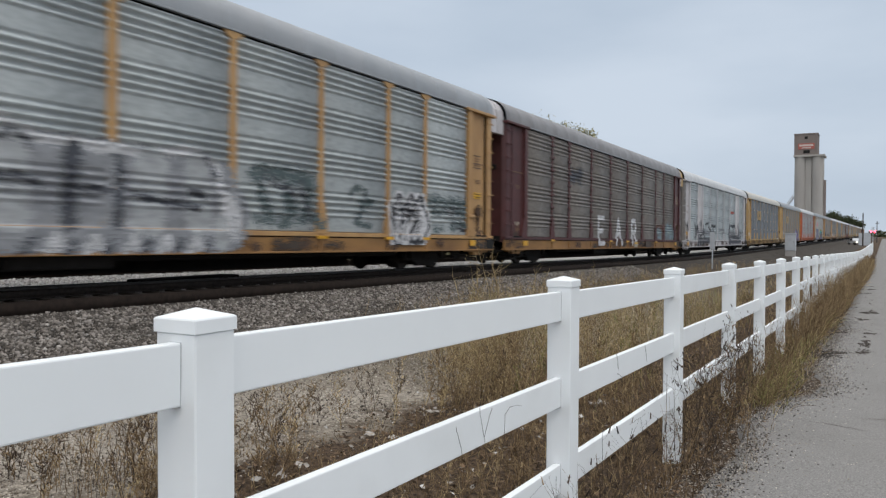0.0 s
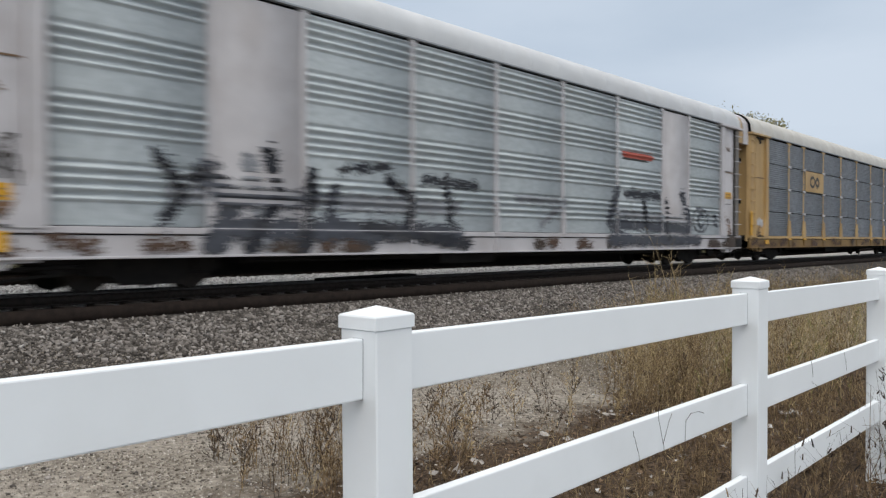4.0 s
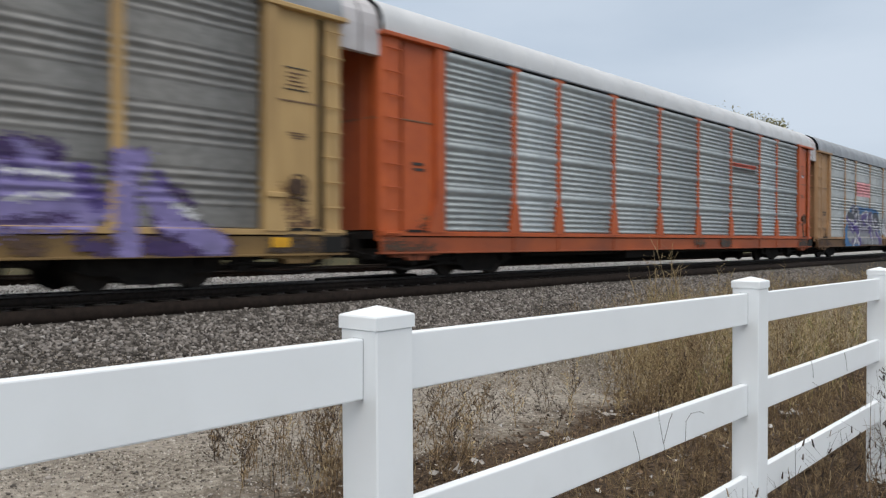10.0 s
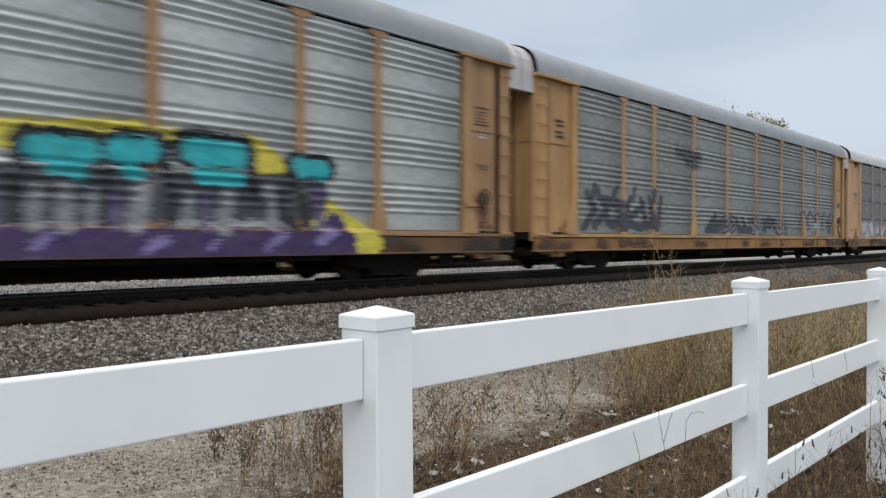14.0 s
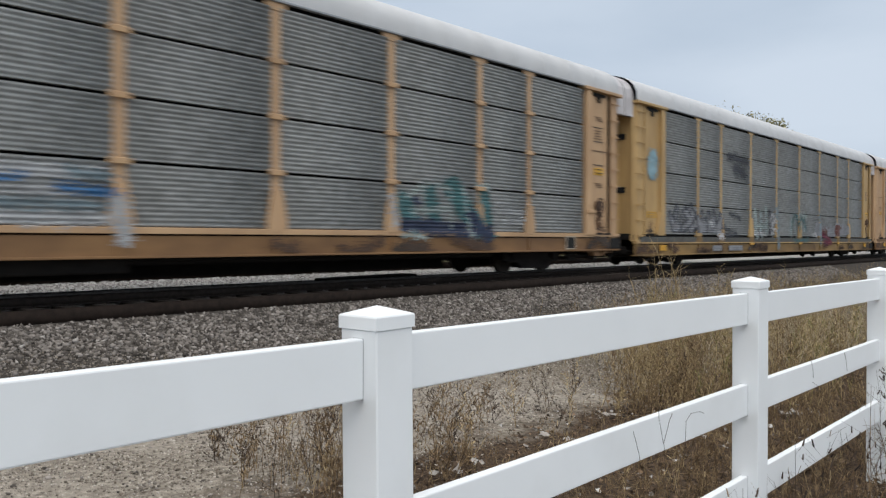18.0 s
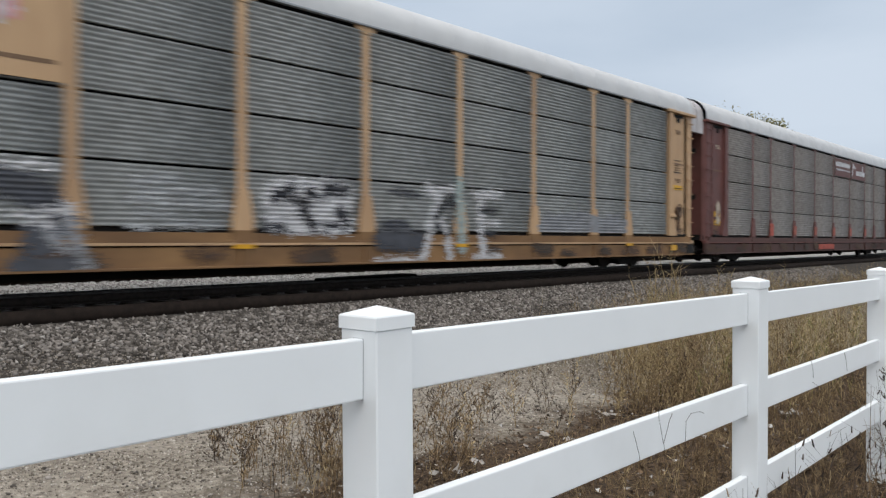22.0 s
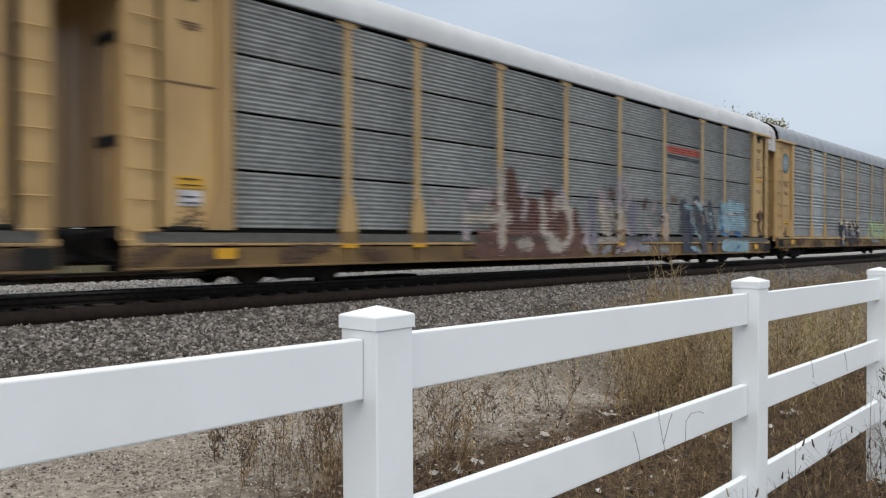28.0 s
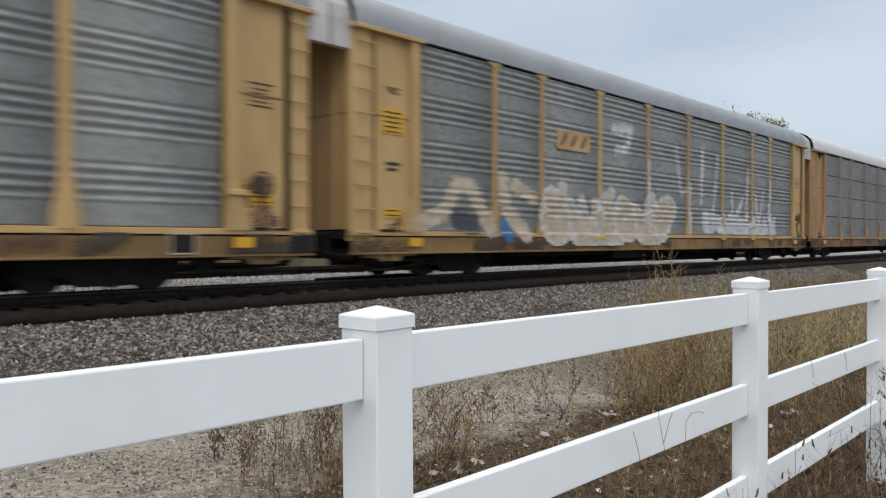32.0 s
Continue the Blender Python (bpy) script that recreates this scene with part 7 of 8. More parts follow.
sprayed("graffiti", c8, "door", -13.0, -12.2, 2.6, 3.6, [(P_GREY, [([(-12.9, 3.35), (-12.4, 3.3)], 0.1)], 0), (P_CREAM, [([(-12.9, 3.0), (-12.5, 3.05), (-12.3, 2.9)], 0.04), ([(-12.6, 2.8), (-12.35, 2.75)], 0.03)], 0)], "faded scrawl on the corner door", fray=0.02)
card_frame(c8, 11.05)

c9 = auto_carrier(9, YELLOW, GALV_DARK, "slot", WHITE_ROOF, "yellow auto carrier with grey slotted sides and a pale blue patch")
sprayed("paint_patch", c9, "slot", -13.05, -12.2, 2.75, 3.75, [(P_SKY, [([(-12.62, 3.1), (-12.6, 3.4)], 0.34)], 0)], "blot of faded pale blue paint", fray=0.07)
sprayed("graffiti", c9, "slot", -6.9, -4.5, 3.15, 4.25, [(P_SLATE, [([(-6.6, 4.0), (-4.8, 3.9)], 0.13), ([(-6.0, 3.6), (-5.0, 3.4)], 0.2)], 0)], "dark smear", fray=0.1)
frost = [
    (P_SLATE, [([(-7.15, 1.35), (-6.15, 1.15)], 0.07), ([(-6.45, 1.85), (-5.45, 1.7)], 0.06), ([(-7.4, 1.05), (-5.8, 1.1)], 0.06), ([(-2.35, 2), (-2.25, 1.2)], 0.1)], 0.0),
    (P_MIST, [([(-3.9, 1.95), (-3.8, 1.1)], 0.16), ([(-3.3, 1.9), (-3.3, 1.1)], 0.13), ([(-2.75, 2.15), (-2.6, 1.2)], 0.11), ([(-4.05, 1.45), (-2.8, 1.4)], 0.07), ([(0.35, 1.75), (0.3, 1.15)], 0.12), ([(0.7, 2), (0.9, 1.15)], 0.07), ([(1.5, 2.05), (1.7, 1.15)], 0.06), ([(1.85, 1.95), (2.35, 1.9)], 0.09), ([(2.1, 1.7), (2.1, 1.3)], 0.08)], 0.0),
    (P_FOG, [([(-1.4, 2.15), (-1.35, 0.6)], 0.12), ([(4.35, 2.1), (4.4, 0.75)], 0.1)], 0.0),
    (P_PINE, [(ringed(0.9, 1.25, 0.45, 0.7, 10, 165), 0.06), (ringed(1.75, 1.3, 0.4, 0.55, 30, 180), 0.05), ([(2.1, 1.85), (2.4, 1.3)], 0.05), ([(0.6, 0.85), (2.5, 0.87)], 0.05)], 0.0),
    (P_WHITE, [([(-2.2, 1.7), (-1.95, 1.95), (-1.65, 1.75), (-1.95, 1.5)], 0.06), ([(-2.15, 1.4), (-1.65, 1.25), (-2.1, 1.1)], 0.05), ([(-3.95, 1.15), (-2.8, 1.1)], 0.04), ([(-7.5, 1), (-7.15, 1)], 0.08), ([(-8.2, 1.5), (-8, 1.45)], 0.08), ([(3.3, 1.15), (3.9, 1.1)], 0.07)], 0.0),
    (P_BLOOD, [([(4.8, 1.15), (5.7, 0.9)], 0.12), ([(4.9, 0.75), (6, 0.75)], 0.1)], 0.0),
]
sprayed("graffiti", c9, "slot", -8.6, 6.4, 0.38, 2.4, frost, "pale green, white and grey sprayed smears", fray=0.06, seed=91)
piece(c9, "slot", 93, 3.6, 9.0, 1.06, 1.7, 5, 0.14, (P_GREY, P_RUST), P_GREY, None, None, "faint sprayed scrawl")
piece(c9, "slot", 94, -11.6, -7.3, 1.1, 2.0, 4, 0.14, P_GREY, P_SLATE, None, None, "faint sprayed scrawl")
plate(c9, "stencil_board", P_GREY, -8.11, -7.34, 0.46, 0.66, 1.607, "grey board with pale bars")
for k in range(2):
    plate(c9, "stencil_bar", P_SILVER, -8.03, -7.42, 0.51 + 0.08 * k, 0.53 + 0.08 * k, 1.621)
plate(c9, "stencil_board", P_GREY, -6.67, -5.34, 0.46, 0.66, 1.607, "grey board with pale bars")
for k in range(2):
    plate(c9, "stencil_bar", P_SILVER, -6.59, -5.42, 0.51 + 0.08 * k, 0.53 + 0.08 * k, 1.621)

c10 = auto_carrier(10, TAN, GALV_DARK, "slot", WHITE_ROOF, "faded tan auto carrier with grey slotted sides and a shield emblem")
bay_panel(c10, TAN, 1, 3.1, 5.05, "tan field with a shield emblem", "plate")
y = (EDGES[1] + EDGES[2]) / 2
sprayed("emblem", c10, "plate", y - 0.75, y + 0.75, 3.2, 5.04, [
    (P_DUSK, [([(y - 0.2, 4.42), (y + 0.2, 4.42)], 0.13), ([(y - 0.27, 4.52), (y + 0.27, 4.52)], 0.05)], 0), (P_WHITE, [([(y - 0.2, 4.4), (y + 0.2, 4.4)], 0.03), ([(y - 0.14, 4.05), (y + 0.14, 4.05)], 0.14), ([(y, 4.0), (y, 3.84)], (0.14, 0.05))], 0),
    (P_PINK, [([(y - 0.2 + 0.133 * k, 3.92 - 0.04 * (1.5 - abs(k - 1.5))), (y - 0.2 + 0.133 * k, 4.24)], 0.035) for k in range(4)], 0), (STENCIL, [([(y - 0.7, 3.38), (y + 0.7, 3.38)], 0.035)], 0)], "blue, white and red shield emblem", fray=0)
chalk = [
    (P_SLATE, [([(-8.15, 1.65), (-7.75, 1.5), (-7.4, 1.1), (-7.75, 0.8)], 0.24), ([(-7.95, 0.42), (-7.3, 0.42)], 0.2)], 0.0),
    (P_GREY, [([(-7.75, 1.2), (-7.4, 0.7)], 0.08), ([(-7.3, 1.05), (-7.05, 0.42)], 0.09)], 0.0),
    (P_WHITE, [([(-8.2, 1.9), (-7.55, 1.9)], 0.05), ([(-7.7, 1.2), (-7.25, 1.3)], 0.07), ([(-8.05, 1.2), (-7.6, 1.05)], 0.04)], 0.0),
    (P_SILVER, [([(-6.3, 1.75), (-5.7, 1.85)], 0.07), ([(-6.25, 1.6), (-4.9, 1.65)], 0.06), ([(-6.35, 1.45), (-5.5, 1.45)], 0.05), ([(-5.4, 1.45), (-4.7, 1.4)], 0.07), ([(-6.25, 1.25), (-5.7, 1.25)], 0.05), ([(-5.8, 1.1), (-4.8, 1.1)], 0.05), ([(-6.4, 1.05), (-6.1, 1.05)], 0.04)], 0.0),
    (P_WHITE, [([(-3.6, 1.6), (-2.15, 1.65)], 0.36), ([(-3.75, 1.15), (-2, 1.15)], 0.2), ([(-3.75, 1.8), (-2, 1.85)], 0.12)], 0.0),
    (P_BLACK, [([(-3.65, 1.6), (-3.3, 1.75)], 0.13), ([(-3.25, 1.6), (-2.9, 1.5)], 0.09), ([(-2.45, 1.8), (-2.05, 1.8)], 0.12), ([(-3.85, 1.1), (-3.55, 1.05)], 0.1), ([(-3.05, 1.4), (-2.8, 1.1)], 0.12), ([(-2.15, 1.4), (-2, 1.15)], 0.12), ([(-2.5, 1.1), (-2.15, 1.1)], 0.06), ([(-2.95, 1.75), (-2.65, 1.65)], 0.07)], 0.0),
    (P_SLATE, [([(-1.05, 0.85), (0, 0.8)], 0.22), ([(-0.95, 1.15), (-0.3, 1.1)], 0.12), ([(-0.75, 1.85), (0.05, 1.8)], 0.06)], 0.0),
    (P_WHITE, [([(0.35, 2), (0.7, 1.8), (0.4, 1.15)], 0.12), ([(0.15, 0.42), (0.45, 1.1)], 0.09), ([(0.85, 1.25), (1.05, 0.42)], 0.1), ([(0.6, 1.9), (1.2, 2)], 0.08), ([(2.2, 1.85), (2.2, 0.42)], 0.13), ([(2, 1.9), (2.9, 1.95)], 0.09), ([(2.1, 1.25), (2.85, 1.25)], 0.07), ([(1.95, 0.42), (2.85, 0.42)], 0.09), ([(-1.2, 0.42), (-0.05, 0.42)], 0.05)], 0.0),
    (P_MIST, [([(1.4, 2.15), (1.45, 0.65)], 0.14)], 0.0),
    (P_BLACK, [([(1.05, 1.8), (0.65, 1.35)], 0.035), ([(0.7, 1.15), (0.9, 0.95)], 0.04), ([(2.2, 1.55), (2.7, 1.55)], 0.06), ([(2.2, 1), (2.65, 1)], 0.06), ([(1.2, 1.8), (1.15, 1.65)], 0.05)], 0.0),
]
sprayed("graffiti", c10, "slot", -8.7, 3.3, 0.38, 2.3, chalk, "grey, white and black sprayed lettering, unreadable", fray=0.05, seed=101)
piece(c10, "slot", 105, -11.0, -8.6, 1.1, 1.9, 3, 0.12, (P_GREY, P_SLATE), P_SLATE, None, P_WHITE, "dark grey sprayed scrawl")
piece(c10, "slot", 104, 4.6, 9.0, 1.06, 1.6, 5, 0.1, P_GREY, P_GREY, None, None, "faint white scrawl")

c11 = auto_carrier(11, REDBROWN, GALV_BROWN, "slot", WHITE_ROOF, "red-brown auto carrier with stained slotted sides and white lettering", marks=False)
for i in (5, 6):
    bay_panel(c11, REDBROWN, i, 4.12, 5.0, "red-brown field with white bars", "plate")
y0 = EDGES[5] + 0.15
sprayed("emblem", c11, "plate", y0 - 0.1, y0 + 5.5, 4.12, 5.0, [(P_WHITE, [([(y0 + 0.15, 4.72), (y0 + 2.45, 4.72)], 0.11), ([(y0 + 0.15, 4.45), (y0 + 2.6, 4.45)], 0.03), ([(y0 + 3.0, 4.3), (y0 + 3.2, 4.88)], 0.08), ([(y0 + 3.3, 4.78), (y0 + 3.6, 4.7)], 0.07), ([(y0 + 3.8, 4.46), (y0 + 5.3, 4.46)], 0.12), ([(y0 + 4.9, 4.4), (y0 + 5.0, 4.82)], 0.08)], 0)], "white lettering drawn as bars", fray=0.01)
plate(c11, "paint_patch", P_RED, EDGES[2] - 0.2, EDGES[2] + 0.2, 1.05, 1.55, 1.602, "patch of fresh red paint")
for e in EDGES[3:8]:
    plate(c11, "paint_patch", P_FADED, e - 0.17, e + 0.17, 1.1, 1.5, 1.602, "patch of fresh red paint")
plate(c11, "paint_patch", P_RED, -1.0, 1.4, 0.44, 0.68, 1.608, "patch of fresh red paint")
sprayed("graffiti", c11, "slot", -12.95, -12.2, 1.4, 2.3, [(P_CREAM, [([(-12.6, 1.6), (-12.6, 2.1)], 0.16)], 0), (P_RUST, [([(-12.6, 1.75), (-12.55, 1.85)], 0.06)], 0)], "cream sprayed mark", fray=0.04)

c12 = auto_carrier(12, YELLOW, GALV_STEEL, "slot", GREY_ROOF, "yellow auto carrier with grey slotted sides and a yellow emblem field")
bay_panel(c12, YELLOW, 2, 3.12, 4.0, "yellow field with dark lettering bars", "plate")
y = (EDGES[2] + EDGES[3]) / 2
sprayed("emblem", c12, "plate", y - 1.1, y + 1.1, 3.15, 3.98, [(INK, [([(y - 0.62, 3.52), (y - 0.62, 3.72)], 0.14), ([(y - 0.16, 3.5), (y - 0.04, 3.74)], 0.13), ([(y + 0.36, 3.52), (y + 0.62, 3.72)], 0.13), ([(y - 0.75, 3.28), (y + 0.75, 3.28)], 0.03)], 0)], "dark lettering drawn as plain strokes", fray=0)
piece(c12, "slot", 121, -11.5, -9.0, 1.06, 2.2, 2, 0.2, P_FOG, P_GREY, None, None, "faded blue sprayed tag")
piece(c12, "slot", 122, -2.0, 6.0, 1.06, 1.9, 5, 0.14, P_GREY, P_GREY, None, None, "faint sprayed scrawl")

c13 = auto_carrier(13, YELLOW, GALV_DARK, "slot", WHITE_ROOF, "yellow auto carrier with slotted sides and rust-red, white and blue graffiti")
clouds = [
    (P_UMBER, [([(-4.3, 1.7), (-2.2, 1.45)], 0.36), ([(-4.5, 1.15), (-2.0, 1.1)], 0.22), ([(-5.25, 0.6), (-1.2, 0.6)], 0.22), ([(-5, 0.65), (-1.2, 0.7)], 0.16), ([(-3.95, 2.4), (-3.8, 1.65), (-3.95, 1.3)], 0.24), ([(-3.55, 1.35), (-3.45, 1.05)], 0.16), ([(-5.15, 0.95), (-4.35, 0.95)], 0.12), ([(-4.65, 1.6), (-4.6, 2)], 0.1)], 0.0),
    (P_UMBER, [([(-2.7, 0.55), (-0.9, 0.55)], 0.26), ([(-1.4, 0.75), (-0.75, 0.75)], 0.24), ([(-1.1, 1.45), (-0.9, 0.9)], 0.24), ([(-1.05, 1.1), (-1.25, 0.85)], 0.24), ([(-2.35, 2), (-2.3, 1.9)], 0.2), ([(0.95, 2.25), (1, 2.2)], 0.13), ([(2.95, 1.95), (3.05, 2.05)], 0.11), ([(4.85, 2.2), (5.15, 2.2)], 0.07)], 0.0),
    (P_ASH, [([(-0.15, 1.9), (-0.1, 1)], 0.16), ([(2.25, 1.85), (2.15, 1.15)], 0.2), ([(1.75, 0.7), (2.7, 0.65)], 0.14), ([(2.85, 0.9), (3.6, 0.9)], 0.07), ([(-0.55, 0.8), (0.05, 0.8)], 0.09)], 0.0),
    (P_SHELL, [([(-5.5, 1.85), (-4.75, 1.95)], 0.16), ([(-5.65, 1.65), (-5.7, 0.9)], 0.1), ([(-3.35, 2.2), (-3.45, 2)], 0.1), ([(-2.35, 2.4), (-2.4, 2.25)], 0.08), ([(-3.3, 1.8), (-3.4, 1.45)], 0.1), ([(-6.65, 1.7), (-6.45, 1.7)], 0.06)], 0.0),
    (P_BONE, [([(-5.6, 1.35), (-4, 1.4)], 0.14), ([(-4.3, 2.45), (-4.35, 0.75)], 0.13), ([(-3.65, 0.75), (-3.2, 0.75)], 0.12), ([(-2.6, 1.85), (-2.55, 1.05)], 0.12), ([(-1.85, 1.95), (-1.95, 1.45)], 0.1), ([(-2.05, 0.7), (-1.6, 0.7)], 0.1), ([(-4.9, 1.55), (-4.65, 1.55)], 0.08)], 0.0),
    (P_BONE, [([(-2.15, 1.7), (-1.85, 1.85), (-1.55, 1.85), (-1.35, 1.55), (-1.3, 1.15), (-1.5, 0.9)], 0.2), ([(-1.5, 0.9), (-1.8, 0.7), (-2.2, 0.7), (-2.4, 1.15), (-2.2, 1.65)], 0.18), ([(-1.65, 1.9), (-1.65, 1.65)], 0.15), ([(0.4, 1.8), (0.65, 1.2)], 0.26), ([(0.9, 1.7), (0.95, 1.5)], 0.14), ([(1.4, 1.85), (1.35, 1)], 0.14), ([(0.15, 0.85), (1.25, 0.85)], 0.06), ([(-0.4, 0.65), (-0.2, 0.55)], 0.08)], 0.0),
    (P_SHELL, [([(-1.65, 2.15), (-1.6, 2)], 0.14), ([(-0.4, 1.25), (-0.55, 0.8)], 0.14), ([(0.3, 2.2), (0.5, 2.05)], 0.13), ([(0.65, 1.9), (0.9, 1.9)], 0.1), ([(1.4, 2.55), (1.4, 2)], 0.15), ([(1.75, 2.5), (2.05, 2.2), (1.8, 1.85)], 0.11), ([(1.75, 1.35), (1.95, 1.1)], 0.1), ([(3.6, 1.95), (3.45, 1.75)], 0.13), ([(3.2, 1.35), (3.5, 1.1)], 0.13), ([(4.25, 1.8), (4.35, 0.95)], 0.11), ([(1.2, 0.55), (2.3, 0.6)], 0.09), ([(3.65, 1.1), (4, 1.25)], 0.06)], 0.0),
    (P_UMBER, [([(-1.75, 1.35), (-1.65, 1.15)], 0.26), ([(-1.7, 1.15), (-1.7, 1)], 0.2), ([(1.2, 1.05), (1.55, 1.1)], 0.03), ([(1.15, 0.6), (1.55, 0.55)], 0.03)], 0.0),
    (P_RUST, [([(-3, 1.85), (-2.9, 1.05)], 0.09), ([(-2.15, 2.05), (-2.3, 1.15)], 0.08)], 0.0),
    (P_GREY, [([(0.4, 0.5), (0.75, 0.65)], 0.08), ([(2.55, 0.6), (3.15, 0.6)], 0.1), ([(4, 0.55), (4.45, 0.55)], 0.08), ([(-0.1, 0.7), (0, 0.55)], 0.08)], 0.0),
]
sprayed("graffiti", c13, "slot", -7.0, 5.5, 0.38, 2.9, clouds, "white, salmon and rust-brown sprayed lettering, unreadable", fray=0.05, seed=131)
cold = [
    (P_SLATE, [([(5.7, 2), (5.85, 0.65)], 0.26), ([(6.7, 2.25), (7.35, 0.45)], 0.24), ([(7.85, 2.1), (8.25, 0.6)], 0.2), ([(5.6, 1.25), (8.2, 1.25)], 0.2)], 0.0),
    (P_INDIGO, [([(6.1, 1.8), (6.2, 0.9)], 0.14), ([(7.25, 1.95), (7.65, 0.9)], 0.12), ([(5.85, 0.65), (6.6, 0.45)], 0.1)], 0.0),
    (P_SKY, [([(5.85, 2), (6.35, 1.95)], 0.07), ([(6.85, 2.05), (7.25, 1.95)], 0.06), ([(6.45, 1.5), (6.95, 0.9)], 0.05), ([(7.9, 1.85), (8.05, 1.25)], 0.05), ([(6.3, 0.6), (6.95, 0.45)], 0.06)], 0.0),
    (P_SKY, [([(8.95, 2.05), (10.95, 2.1)], 0.2), ([(8.85, 1.5), (10.95, 1.5)], 0.3), ([(9.05, 0.65), (11.2, 0.6)], 0.22), ([(9.7, 2.25), (10.05, 2.15)], 0.14)], 0.0),
    (P_BLUE, [([(8.75, 2.1), (8.95, 1.25)], 0.05), ([(8.95, 1.1), (9.4, 1.05)], 0.07), ([(10.2, 1.15), (10.7, 1.05)], 0.08), ([(10.05, 0.45), (10.5, 0.65)], 0.05)], 0.0),
    (P_WHITE, [([(9.55, 1.85), (10.05, 1.85)], 0.05), ([(6.6, 2.15), (7.25, 2.15)], 0.04)], 0.0),
]
sprayed("graffiti", c13, "slot", 5.2, 11.86, 0.38, 2.4, cold, "slate and pale blue sprayed lettering, unreadable", fray=0.04, seed=133)
y0, y1 = EDGES[6] + 0.15, EDGES[7] - 0.25
sprayed("emblem", c13, "slot", y0, y1, 3.4, 4.1, [(P_RED, [([(y0 + 0.1, 3.84), (y1 - 0.1, 3.84)], 0.12)], 0), (P_SLATE, [([(y0 + 0.0, 3.62), (y1 - 0.1, 3.58)], 0.06)], 0)], "red lettering drawn as bars", fray=0)

c14 = auto_carrier(14, YELLOW, GALV, "swell", GREY_ROOF, "yellow auto carrier with grey corrugated sides and a round blue emblem", bays={1: GALV_MID})
bm = bmesh.new()
disc(bm, (1.524, -12.72, 4.2), 0.44, 0.006, 24)
rim = part("emblem", bm, P_PINE, c14, "round teal and white emblem")
bm = bmesh.new()
disc(bm, (1.53, -12.72, 4.2), 0.33, 0.006, 24)
part("emblem_field", bm, P_HAZE, rim)
for k in range(3):
    plate(c14, "emblem_bar", P_SILVER, -12.95, -12.5, 4.05 + 0.12 * k, 4.1 + 0.12 * k, 1.537)
ink = [
    (P_BLACK, [([(-4.6, 1.55), (-4.4, 1.05)], 0.3), ([(-4.1, 1.6), (-3.75, 1.1)], 0.3), ([(-3.15, 1.65), (-1.85, 1.6), (-1.45, 1.25)], 0.24), ([(-3.7, 1.1), (-1.85, 1.05)], 0.2), ([(-2.9, 0.85), (-2.8, 0.65)], 0.25), ([(-1.6, 1.05), (-1.5, 0.7)], 0.12), ([(-4.6, 0.7), (-4.15, 0.7)], 0.2)], 0.0),
    (P_GREY, [([(-3.9, 1.75), (-3.85, 1.1)], 0.1), ([(-2.65, 1.25), (-1.95, 1.2)], 0.1), ([(-4.3, 1.2), (-4.25, 0.7)], 0.12), ([(-3.4, 1.45), (-3.35, 1.15)], 0.1)], 0.0),
    (P_CREAM, [([(-4.55, 1.8), (-4.3, 1.75)], 0.14), ([(-3.65, 1.8), (-3.45, 1.55), (-3.25, 1.55)], 0.11), ([(-3.4, 1.85), (-3.05, 1.8)], 0.09), ([(-2.8, 1.85), (-2.45, 1.6), (-2.25, 1.45)], 0.09), ([(-2.15, 1.85), (-1.8, 1.65)], 0.09), ([(-1.6, 1.4), (-1.15, 1.35), (-1.1, 1.1)], 0.08), ([(-4.25, 1.3), (-3.85, 1.3)], 0.03), ([(-4.15, 1.05), (-3.75, 1.1)], 0.03), ([(-2.85, 1.45), (-2.25, 1.45)], 0.035)], 0.0),
    (P_BLACK, [([(-3.8, 1.6), (-3.75, 1.2)], 0.08), ([(-3.2, 1.65), (-3.2, 1.15)], 0.08), ([(-2.85, 1.3), (-2.75, 1.1)], 0.12), ([(-2.35, 1.7), (-2.15, 1.55)], 0.08), ([(-4.3, 1.65), (-4.15, 1.5)], 0.1)], 0.0),
]
sprayed("graffiti", c14, "swell", -5.1, -0.8, 0.56, 2.3, ink, "black, grey and cream sprayed lettering, unreadable", fray=0.04, seed=141)
moss = [
    (P_LIME, [([(0.8, 1.6), (0.9, 1.1)], 0.22), ([(1.3, 2), (1.45, 1)], 0.18), ([(1.9, 1.7), (3.9, 1.6)], 0.26), ([(1.9, 1.2), (4.05, 1.2)], 0.17), ([(0.95, 1.75), (1.3, 1.9)], 0.13), ([(4.15, 1.9), (4.25, 0.9)], 0.12)], 0.0),
    (P_MIST, [([(1.4, 2.1), (1.45, 1.1)], 0.05), ([(1.9, 1.75), (2.85, 1.7)], 0.03), ([(2.05, 1.45), (3.9, 1.4)], 0.03), ([(0.75, 1.65), (1.15, 1.65)], 0.03), ([(2.85, 1.25), (3.5, 1.25)], 0.03)], 0.0),
    (P_GREY, [([(1, 1.1), (1.9, 1.1)], 0.06), ([(2.85, 1.8), (3.7, 1.75)], 0.04), ([(1.3, 0.85), (2.85, 0.8)], 0.08)], 0.0),
    (P_SILVER, [([(0.4, 2.05), (0.85, 2)], 0.1), ([(-1.35, 2.05), (-1.05, 2.05)], 0.11), ([(1.9, 2.1), (2.2, 2.05)], 0.07), ([(4.65, 2.05), (5.25, 2)], 0.09), ([(-2, 2.1), (-1.8, 2.1)], 0.06)], 0.0),
]
sprayed("graffiti", c14, "swell", -2.4, 5.7, 0.6, 2.4, moss, "faded lime sprayed lettering, unreadable", fray=0.06, seed=142)
